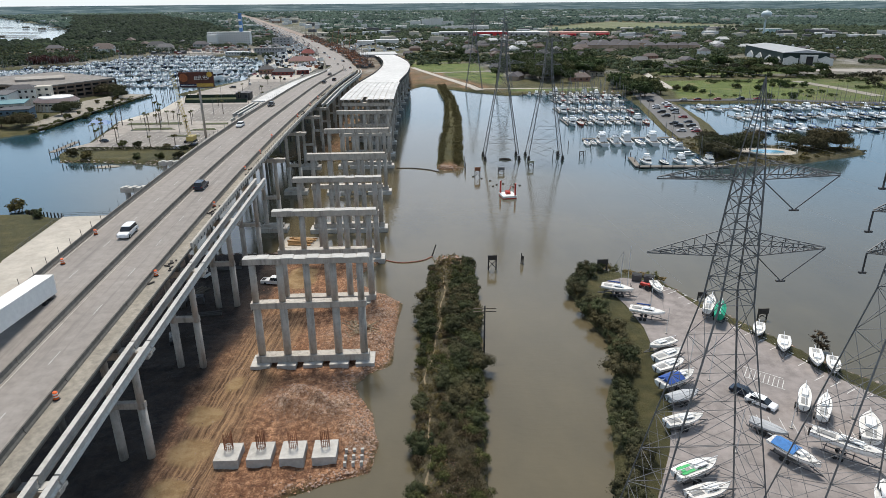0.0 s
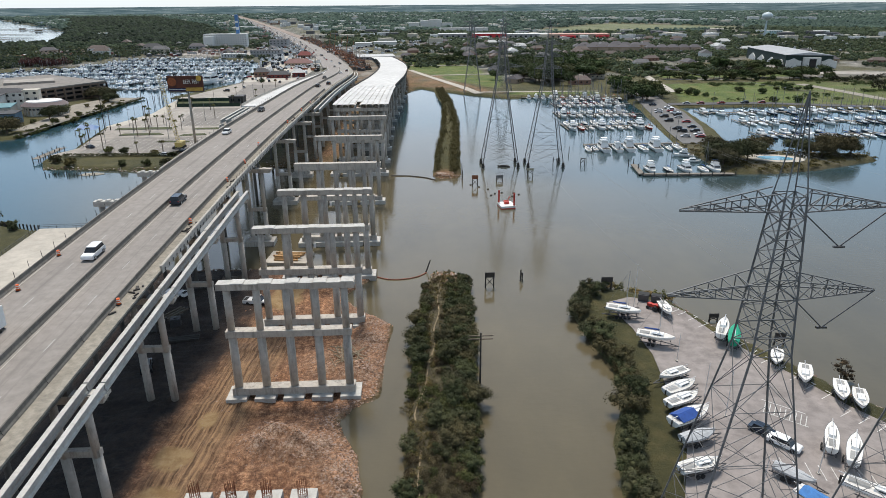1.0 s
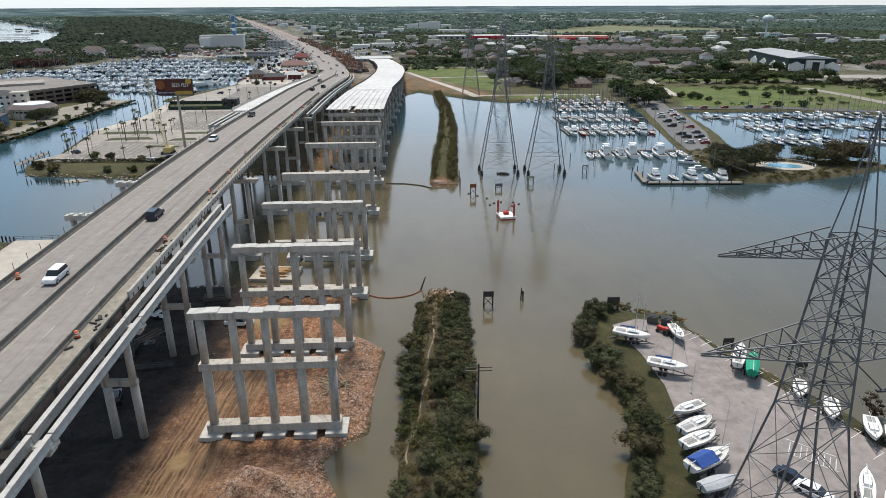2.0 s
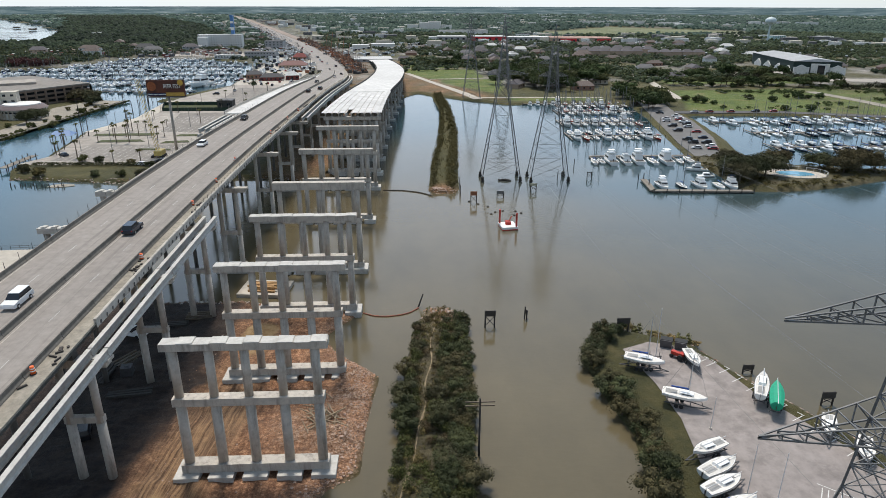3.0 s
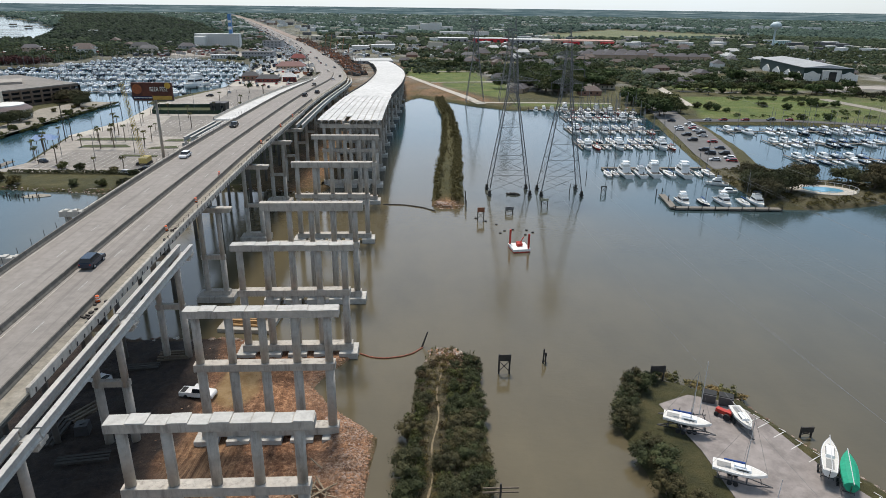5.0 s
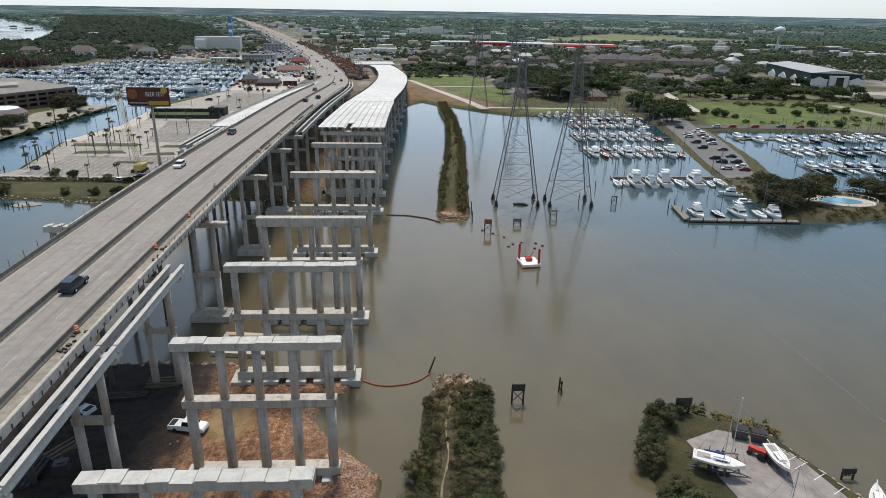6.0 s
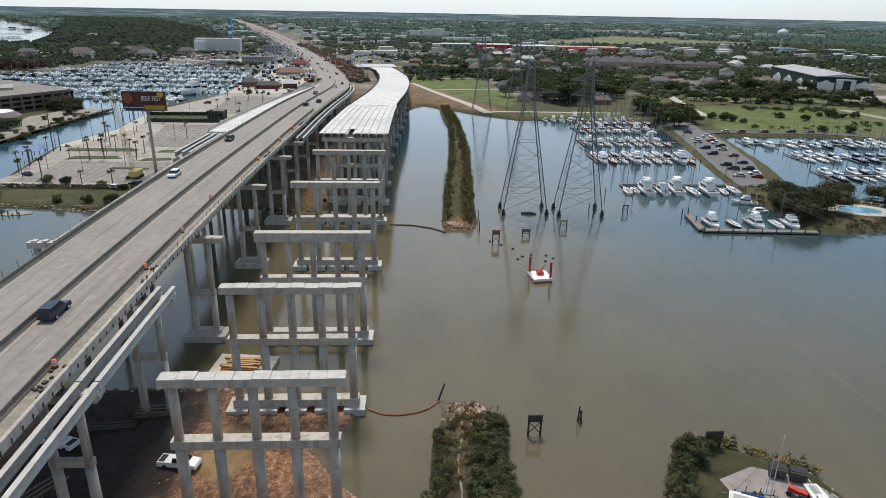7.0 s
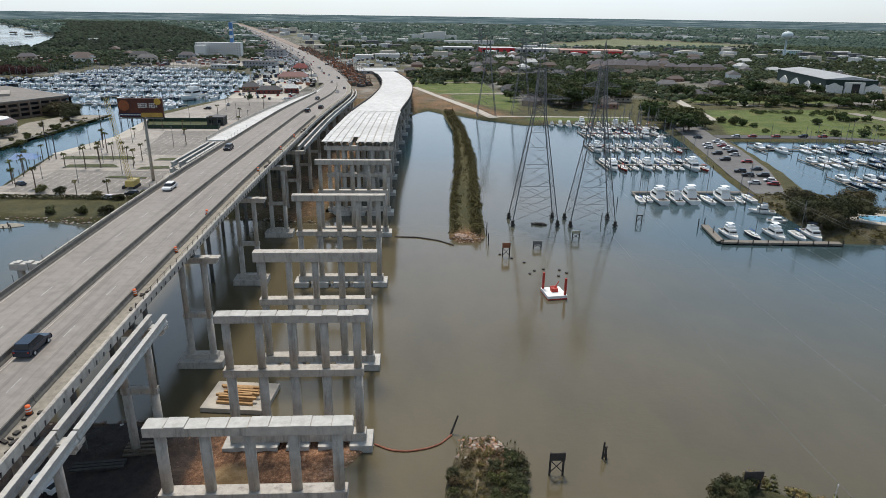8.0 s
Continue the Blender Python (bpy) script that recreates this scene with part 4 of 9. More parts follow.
# first footings of the next bent, with column cages
for i in range(4):
    x = -33.0 + 4.55 * i
    t = thing("footing_block", "new square concrete footing with a rusty reinforcement cage", "footing", "footings on the earth", m=pose(x, 75.4, 0))
    part("block", Geo().box((0, 0, 1.0), (3.4, 3.9, 1.8)), CONCRETE_NEW, t)
    g = Geo()
    for k in range(14):
        a = 6.283 * k / 14
        g.bar((0.62 * math.cos(a), 0.4 + 0.62 * math.sin(a), 2.1), (0.62 * math.cos(a), 0.4 + 0.62 * math.sin(a), 4.3 + 0.25 * (k % 3)), 0.06)
    for z in (2.4, 2.8, 3.2, 3.6):
        for k in range(14):
            a, b = 6.283 * k / 14, 6.283 * (k + 1) / 14
            g.bar((0.63 * math.cos(a), 0.4 + 0.63 * math.sin(a), z), (0.63 * math.cos(b), 0.4 + 0.63 * math.sin(b), z), 0.035)
    part("rebar_cage", g, RUST, t, "rusty reinforcement cage")


# ---------------------------------------------------------------- plants
DOME = [(0, 0, 1.0)] + [(0.72 * math.cos(1.2566 * k), 0.72 * math.sin(1.2566 * k), 0.62) for k in range(5)] + [(math.cos(1.2566 * k + 0.63), math.sin(1.2566 * k + 0.63), -0.15) for k in range(5)]
DOME_FACES = [(0, 1 + k, 1 + (k + 1) % 5) for k in range(5)] + [(1 + k, 6 + k, 1 + (k + 1) % 5) for k in range(5)] + [(1 + (k + 1) % 5, 6 + k, 6 + (k + 1) % 5) for k in range(5)]


def leaf_cloud(blobs, n, size, seed, core=0.0):
    """Leaf clumps over the outsides of a set of blobs (cx, cy, cz, rx, ry, rz); core: how far the closed inside reaches."""
    rs = np.random.RandomState(seed)
    b = np.array(blobs, float)
    wts = b[:, 3] * b[:, 4] * b[:, 5]
    pick = rs.choice(len(b), n, p=wts / wts.sum())
    d = rs.normal(size=(n, 3))
    d /= np.linalg.norm(d, axis=1)[:, None]
    d[:, 2] = np.where(d[:, 2] < -0.3, -d[:, 2], d[:, 2])
    rad = rs.uniform(0.62, 1.12, n)[:, None]
    c = b[pick, :3] + d * rad * b[pick, 3:]
    nrm = d + np.array([0, 0, 0.35]) + rs.normal(size=(n, 3)) * 0.5
    nrm /= np.linalg.norm(nrm, axis=1)[:, None]
    up = rs.normal(size=(n, 3))
    u = np.cross(nrm, up)
    u /= np.linalg.norm(u, axis=1)[:, None]
    w = np.cross(nrm, u)
    s = (size * rs.uniform(0.6, 1.4, n))[:, None]
    k = rs.uniform(0.45, 0.8, n)[:, None]
    quad = np.stack([c - u * s, c + w * s * k + nrm * s * 0.25, c + u * s, c - w * s * k + nrm * s * 0.25], 1)
    g = Geo()
    g.v = quad.reshape(-1, 3).tolist()
    g.f = (np.arange(n * 4).reshape(n, 4)).tolist()
    g.m = [0] * n
    if core:
        for x, y, z, rx, ry, rz in blobs:
            g.add([(x + p[0] * rx * core, y + p[1] * ry * core, z + p[2] * rz * core) for p in DOME], DOME_FACES)
    return g


def lumps(seed, n, w, h, base=0.25, size=1.0):
    rs = np.random.RandomState(seed)
    out = []
    for _ in range(n):
        a, r = rs.uniform(0, 6.28), w * 0.5 * math.sqrt(rs.uniform(0, 0.8))
        s = rs.uniform(0.2, 0.4) * w * size
        z = h * rs.uniform(base, 0.78)
        out.append((r * math.cos(a), r * math.sin(a), z, s, s * rs.uniform(0.8, 1.2), min(s * 0.8, h - z + 0.2)))
    return out


def shrub(seed, w, h, n, size, leafmat, label):
    t = thing("shrub", label, "shrub", "shrubs along the shores")
    g = Geo()
    rs = np.random.RandomState(seed)
    for _ in range(6):
        a = rs.uniform(0, 6.28)
        g.cyl((0.2 * math.cos(a), 0.2 * math.sin(a), -0.5), (w * 0.28 * math.cos(a), w * 0.28 * math.sin(a), h * 0.6), 0.07, 0.03, 5)
    part("stem", g, BARK, t)
    part("crown", leaf_cloud(lumps(seed, 20, w, h, 0.12, 0.7), n, size, seed, 0.62), leafmat, t)
    return t


def tree(seed, w, h, n, size, leafmat, label, trunk=0.28):
    t = thing("tree", label, "tree", "trees of the shore and town")
    rs = np.random.RandomState(seed)
    g = Geo().cyl((0, 0, -0.5), (0.1 * w * rs.uniform(-1, 1) * 0.4, 0, h * 0.42), trunk * 1.3, trunk * 0.8, 8)
    bl = lumps(seed, 18, w, h, 0.42, 0.8)
    for b in bl[:7]:
        g.cyl((0, 0, h * 0.34), (b[0] * 0.8, b[1] * 0.8, b[2]), trunk * 0.55, trunk * 0.2, 6)
    part("trunk", g, BARK, t)
    part("crown", leaf_cloud(bl, n, size, seed + 1, 0.66), leafmat, t)
    return t


def scatter(protos, spots, smin=0.8, smax=1.25, seed=5):
    """Places copies of the prototypes; the prototypes themselves take the first spots."""
    rs = random.Random(seed)
    for i, (x, y) in enumerate(spots):
        s = rs.uniform(smin, smax)
        m = Matrix.Translation((x, y, max(0.0, height_at(x, y)) - 0.05)) @ Matrix.Rotation(rs.uniform(0, 6.28), 4, "Z") @ Matrix.Diagonal((s, s, s * rs.uniform(0.85, 1.15), 1))
        p = protos[i % len(protos)]
        if i < len(protos):
            p.matrix_basis = m
        else:
            q = copy_thing(p, Matrix.Identity(4))
            q.matrix_basis = m


# spoil island near the camera: dense dark shrubs on both banks, a trodden path between
rs = random.Random(41)
dark = [shrub(100 + i, 3.3 + 0.5 * i, 2.9, 1900, 0.10, LEAF, "dense dark green evergreen shrub on the spoil island") for i in range(4)]
lo_l = lambda y: np.interp(y, [40, 67, 76, 91, 110, 131, 153], [-7.6, -7.2, -6.4, -6.0, -5.3, -4.2, -0.8])
lo_r = lambda y: np.interp(y, [40, 66, 82, 101, 124, 147], [2.6, 3.0, 4.4, 5.6, 7.2, 8.4])
trail = lambda y: float(np.interp(y, [40, 68, 82, 95, 107, 127, 150], [-5.4, -5.0, -4.0, -4.6, -2.2, 0.0, 1.8]))
spots_d, spots_o = [], []
y = 47.0
while y < 148:
    for side in (0, 1, 1, 1, 1):
        yy = y + rs.uniform(-1, 1)
        if side == 0:
            x = float(lo_l(yy)) + rs.uniform(0.3, 2.1)
        else:
            x = float(lo_r(yy)) - abs(rs.gauss(0, 2.0)) - 0.9
        if abs(x - trail(yy)) > (2.2 if yy > 124 else 1.9 if side else 1.2) and yy < 145 and not (yy > 134 and rs.random() < 0.5) and not (yy < 84 and -3.2 < x < 2.6):
            spots_d.append((x, yy))
        xo = rs.uniform(float(lo_l(yy)) + 0.5, float(lo_r(yy)) - 0.5)
        if rs.random() < 0.5 and abs(xo - trail(yy)) > 1.1 and not (yy < 62 and -3.6 < xo < 1.2):
            spots_o.append((xo, yy))
    y += 1.55
rs.shuffle(spots_d)
rs.shuffle(spots_o)
n_d = int(len(spots_d) * 0.6)
scatter(dark, [p for p in spots_d[:n_d] if p[1] < 134], 0.5, 1.2, 3)
scatter(dark, [p for p in spots_d[:n_d] if p[1] >= 134], 0.35, 0.85, 33)


def low_scrub(spots, w, h, per, size, seed):
    blobs = []
    r = random.Random(seed)
    for x, y in spots:
        z = max(0.1, height_at(x, y))
        for _ in range(4):
            k = r.uniform(0.5, 1.2)
            blobs.append((x + r.uniform(-0.4, 0.4) * w, y + r.uniform(-0.4, 0.4) * w, z + h * 0.35 * k, w * 0.3 * k, w * 0.3 * k, h * 0.5 * k))
    return leaf_cloud(blobs, len(spots) * per, size, seed)


solid("low_scrub", low_scrub(spots_d[n_d:] + spots_o[::2], 2.4, 1.7, 330, 0.13, 4), LEAF_OLIVE, "low olive-green scrub on the spoil island", "scrub", kind="stuff")
solid("brown_scrub", low_scrub(spots_o[1::2], 2.2, 1.2, 260, 0.12, 14), LEAF_BROWN, "low brown scrub on the spoil island", "scrub", kind="stuff")

brush = [(rs.uniform(-3.3, 2.9), 43 + 43 * rs.random()) for _ in range(150)]
solid("dead_brush", low_scrub(brush, 2.0, 1.5, 260, 0.085, 34), foliage("dead_brush_twigs", (0.050, 0.036, 0.026), (0.150, 0.105, 0.075)), "tangled brown dead brush on the spoil island", "scrub", kind="stuff")
along_trail = []
for i in range(190):
    y = 46 + 104 * rs.random()
    along_trail.append((trail(y) + rs.choice((-1, 1)) * rs.uniform(0.35, 2.2), y))
solid("trail_scrub", low_scrub(along_trail, 1.3, 0.8, 130, 0.09, 24), foliage("ochre_scrub", (0.075, 0.062, 0.028), (0.19, 0.155, 0.075)), "low ochre scrub beside the trodden path", "scrub", kind="stuff")

# boatyard bank and its tip
dark2 = [shrub(140 + i, 3.2 + 0.6 * i, 2.9, 1500, 0.115, LEAF, "dark green shrub on the boatyard bank") for i in range(3)]
spots = []
bank = [(20, 55), (21.5, 65), (23.5, 71), (26.5, 86), (30, 96), (31.6, 108), (29.8, 119), (29.4, 130), (33, 136.5), (37, 139)]
for (ax, ay), (bx, by) in zip(bank[:-1], bank[1:]):
    n = max(2, int(math.hypot(bx - ax, by - ay) / 1.35))
    for i in range(n):
        f = (i + rs.random()) / n
        if rs.random() < 0.92:
            spots.append((ax + (bx - ax) * f + rs.uniform(-0.9, 1.5), ay + (by - ay) * f))
scatter(dark2, spots, 0.4, 1.25, 6)
dry = [shrub(150 + i, 2.4, 2.2, 260, 0.12, REED, "dry brown reedy scrub at the water's edge") for i in range(2)]
scatter(dry, [(44 + i * 0.9, 137.5 - 0.5 * i + rs.uniform(-0.6, 0.6)) for i in range(9)] + [(39.5, 140), (41.5, 139.5), (37, 140.5)], 0.7, 1.2, 7)
bare = [shrub(160, 3.4, 6.0, 380, 0.14, foliage("dead_leaves", (0.035, 0.025, 0.018), (0.09, 0.065, 0.045)), "tall dark leafless bush beside the yard")]
scatter(bare, [(69.0, 101.2)], 0.9, 1.0, 8)

# the long far spoil bank
def bank_scrub():
    rs = np.random.RandomState(9)
    blobs = []
    for y in np.arange(247, 496, 1.6):
        l = np.interp(y, [243, 286, 342, 427, 497], [3.5, 6.2, 11.5, 15.6, 13.5])
        r = np.interp(y, [243, 286, 342, 427, 497], [12.5, 15.4, 19.4, 21.6, 18.0])
        for k, x in enumerate((l + rs.uniform(0, 1.3), r - rs.uniform(0, 1.6), r - rs.uniform(0.5, 3.0), rs.uniform(l, r))):
            s = rs.uniform(0.9, 1.7) if k < 3 else rs.uniform(0.6, 1.1)
            blobs.append((x, y + rs.uniform(-1, 1), 1.1 + s * 0.5, s, s, s * rs.uniform(0.9, 1.4)))
    return leaf_cloud(blobs, 17500, 0.30, 10)


solid("bank_scrub", bank_scrub(), LEAF_OLIVE, "dense olive-green scrub along the long spoil bank", "scrub", kind="stuff")


def weeds():
    rs = np.random.RandomState(19)
    g = Geo()
    def tuft(x, y, h):
        z = max(0.1, height_at(x, y))
        for _ in range(4):
            a, r = rs.uniform(0, 6.28), rs.uniform(0.1, 0.35)
            dx, dy = r * math.cos(a), r * math.sin(a)
            g.add([(x - dy * 0.3, y + dx * 0.3, z - 0.05), (x + dy * 0.3, y - dx * 0.3, z - 0.05), (x + dx, y + dy, z + h * rs.uniform(0.7, 1.2))], [(0, 1, 2)])
    for _ in range(1500):
        y = rs.uniform(45, 152)
        x = rs.uniform(float(lo_l(y)), float(lo_r(y)))
        if abs(x - trail(y)) > 0.45:
            tuft(x, y, 0.5)
    return g


solid("dry_weeds", weeds(), REED, "dry pale weeds on the spoil island", "weeds", kind="stuff")
g = Geo()
for i in range(60):
    if 24 <= i <= 27:
        continue
    y0, y1 = 42 + 1.8 * i, 42 + 1.8 * (i + 1)
    x0, x1 = trail(y0) + 0.3 * math.sin(y0 * 0.45), trail(y1) + 0.3 * math.sin(y1 * 0.45)
    z0, z1 = height_at(x0, y0) + 0.03, height_at(x1, y1) + 0.03
    w0, w1 = 0.12 + 0.06 * math.sin(y0 * 1.3), 0.12 + 0.06 * math.sin(y1 * 1.3)
    g.add([(x0 - w0, y0, z0), (x0 + w0, y0, z0), (x1 + w1, y1, z1), (x1 - w1, y1, z1)], [(0, 1, 2, 3)])
solid("footpath", g, material("trodden_earth", (0.25, 0.195, 0.12), 0.95, var=0.4, scale=0.8), "narrow trodden sandy path through the scrub", "path", kind="structure")


# ---------------------------------------------------------------- stones and rubble
def stones(spots, mats, label, name="rubble", lo=0.15, hi=0.5, seed=3):
    rs = np.random.RandomState(seed)
    base = np.array([(0, 0, 1), (0.9, 0, 0.3), (0.3, 0.85, 0.3), (-0.7, 0.5, 0.3), (-0.7, -0.5, 0.3), (0.3, -0.85, 0.3), (0, 0, -0.6)])
    faces = [(0, 1, 2), (0, 2, 3), (0, 3, 4), (0, 4, 5), (0, 5, 1), (6, 2, 1), (6, 3, 2), (6, 4, 3), (6, 5, 4), (6, 1, 5)]
    g = Geo()
    p = np.array(spots)
    zs = ground_height(p[:, 0], p[:, 1])
    for (x, y), z in zip(spots, zs):
        s = rs.uniform(lo, hi) * rs.uniform(0.6, 1.0)
        a = rs.uniform(0, 6.28)
        v = base * rs.uniform(0.6, 1.4, base.shape) * s
        c, d = math.cos(a), math.sin(a)
        g.add([(x + q[0] * c - q[1] * d, y + q[0] * d + q[1] * c, z + q[2] * 0.55 + 0.01) for q in v], faces, int(rs.randint(len(mats))))
    return solid(name, g, mats, label, "rubble", kind="stuff")


EDGE_RUBBLE = np.random.RandomState(78)
DARKCLOD = material("dark_clods", (0.18, 0.105, 0.070), 0.95, var=0.3, scale=2.0)
CLAY = material("clay_clods", (0.41, 0.225, 0.13), 0.95, var=0.3, scale=2.0)
rs2 = np.random.RandomState(77)
sp = []
edge_pts = SITE[:16]
for (ax, ay), (bx, by) in zip(edge_pts[:-1], edge_pts[1:]):
    n = int(math.hypot(bx - ax, by - ay) * 16)
    for _ in range(n):
        f, o = rs2.uniform(), abs(rs2.normal()) * 1.3
        sp.append((ax + (bx - ax) * f - o + rs2.normal() * 0.4, ay + (by - ay) * f + rs2.normal() * 0.5))
for mx, my, r, n in ((-26, 88.4, 4.0, 420), (-21, 86.6, 3.6, 300), (-15.3, 82, 3.2, 420), (-14, 108, 3.0, 300), (-12.8, 118, 2.6, 420), (-13.5, 127, 2.5, 420), (-20, 111, 4.0, 240), (-17, 143, 4.0, 160), (-30, 60, 6, 160)):
    for _ in range(n):
        sp.append((mx + rs2.normal() * r * 0.6, my + rs2.normal() * r * 0.6))
for _ in range(700):
    sp.append((rs2.uniform(-42, -14), rs2.uniform(62, 155)))
spm = [(mx + rs2.normal() * r * 0.6, my + rs2.normal() * r * 0.6) for mx, my, r, n in ((-25.8, 88.8, 2.6, 260), (-20, 86, 3.0, 160), (-14.8, 81, 2.4, 160), (-12.5, 124, 2.0, 160), (-15, 99.5, 1.5, 60), (-20, 70, 3.5, 160), (-14.5, 73, 2.2, 120)) for _ in range(n)]
stones(spm, [CLAY, PINKROCK, PINKROCK], "pinkish broken concrete on the earth mounds", "pale_rubble", 0.06, 0.22, 13)
stones([(-1.3 + rs2.normal() * 1.1, rs2.uniform(40, 74)) for _ in range(900)], [CLAY, DARKCLOD, PINKROCK, ROCK], "brown broken bricks and rubble between the shrubs", "brick_rubble", 0.06, 0.2, 15)
stones(sp, [CLAY, DARKCLOD, PINKROCK, CLAY], "clods and broken concrete on the red-brown construction earth", "earth_rubble", 0.06, 0.22)
heap = []
for (ax, ay), (bx, by) in zip(SITE[3:12], SITE[4:13]):
    for _ in range(int(math.hypot(bx - ax, by - ay) * 22)):
        f, o = EDGE_RUBBLE.uniform(), abs(EDGE_RUBBLE.normal()) * 2.2 + 0.3
        heap.append((ax + (bx - ax) * f - o, ay + (by - ay) * f + EDGE_RUBBLE.normal() * 0.8))
stones(heap, [PINKROCK, CLAY, CLAY, DARKCLOD, PINKROCK], "pinkish lumps of broken concrete heaped along the bank", "bank_rubble", 0.09, 0.34, 18)
sp = [(4.6 + rs2.normal() * 2.8, 149.6 + rs2.normal() * 1.8) for _ in range(420)] + [(8.6 + rs2.normal() * 0.5, rs2.uniform(138, 150)) for _ in range(110)]
stones(sp, [PINKROCK, ROCK, PALE, DARKCLOD, CLAY], "pinkish broken stones at the tip of the spoil island", "tip_stones", 0.1, 0.42, 5)
sp = [(8 + rs2.normal() * 3.0, 244.5 + rs2.normal() * 1.6) for _ in range(130)]
stones(sp, [PINKROCK, PINKROCK, ROCK], "pinkish broken stones at the far bank's tip", "tip_stones", 0.2, 0.6, 6)
sp = []
for (ax, ay), (bx, by) in zip(BOATYARD[10:16], BOATYARD[11:17]):
    for _ in range(int(math.hypot(bx - ax, by - ay) * 6)):
        f = rs2.uniform()
        sp.append((ax + (bx - ax) * f + rs2.normal() * 0.5, ay + (by - ay) * f + rs2.normal() * 0.5))
stones(sp, [ROCK, DARKCLOD, PINKROCK], "stones along the boatyard's water edge", "edge_stones", 0.15, 0.45, 7)
sp = []
for poly in ([(-152, 268), (-131, 265), (-107, 261), (-94, 268), (-60, 266), (-36, 261)], [(-64, 158), (-37, 157.6), (-28, 155), (-14, 151)]):
    for (ax, ay), (bx, by) in zip(poly[:-1], poly[1:]):
        for _ in range(int(math.hypot(bx - ax, by - ay) * 4)):
            f = rs2.uniform()
            sp.append((ax + (bx - ax) * f + rs2.normal() * 0.8, ay + (by - ay) * f + rs2.normal() * 0.8))
stones(sp, [ROCK, DARKCLOD, PALE, ROCK], "stones and broken concrete along the shores", "shore_stones", 0.2, 0.7, 8)
g = Geo()
for _ in range(46):
    x, y, a = -16.5 + rs2.normal() * 1.3, 112.5 + rs2.normal() * 2.0, rs2.uniform(0, 3.14)
    z = height_at(x, y)
    l = rs2.uniform(1.2, 3.4)
    g.bar((x - l * 0.5 * math.cos(a), y - l * 0.5 * math.sin(a), z + 0.1), (x + l * 0.5 * math.cos(a), y + l * 0.5 * math.sin(a), z + rs2.uniform(0.3, 1.2)), 0.14)
solid("brush_pile", g, material("dead_wood", (0.30, 0.235, 0.16), 0.9, var=0.3, scale=3), "heap of pale cut branches and boards", "brush pile", kind="stuff")


# ---------------------------------------------------------------- boats
def hull_rings(L, B, H, transom=0.8, sheer=0.25, keel=0.0):
    """Cross-sections from stern to bow; bow to +y."""
    rings = []
    for i in range(9):
        f = i / 8
        y = -L / 2 + L * f
        w = B / 2 * (transom + (1 - transom) * math.sin(min(1, f * 2.2) * math.pi / 2)) * (1 - max(0, (f - 0.45) / 0.55) ** 2.2 * 0.985)
        top = H * (1 + sheer * max(0, f - 0.4) ** 1.5)
        bot = 0.0 + 0.55 * H * max(0, (f - 0.7) / 0.3) ** 2
        rings.append([(-w, y, top), (-w * 0.93, y, top - (top - bot) * 0.45), (-w * 0.55, y, bot + (top - bot) * 0.12), (0, y, bot - keel), (w * 0.55, y, bot + (top - bot) * 0.12), (w * 0.93, y, top - (top - bot) * 0.45), (w, y, top)])
    return rings


def boat_hull(L, B, H, **k):
    g = Geo()
    r = hull_rings(L, B, H, **k)
    g.loft(r, closed=True, caps=True)
    return g


def deck_plate(L, B, H, z, inset=0.12, transom=0.8, sheer=0.25):
    g = Geo()
    rings = []
    for r in hull_rings(L, B, H, transom, sheer):
        w = max(0.01, r[6][0] - inset)
        rings.append([(-w, r[0][1] * 0.985, r[0][2] + z - 0.05), (w, r[0][1] * 0.985, r[0][2] + z - 0.05), (w, r[0][1] * 0.985, r[0][2] + z), (-w, r[0][1] * 0.985, r[0][2] + z)])
    return g.loft(rings)


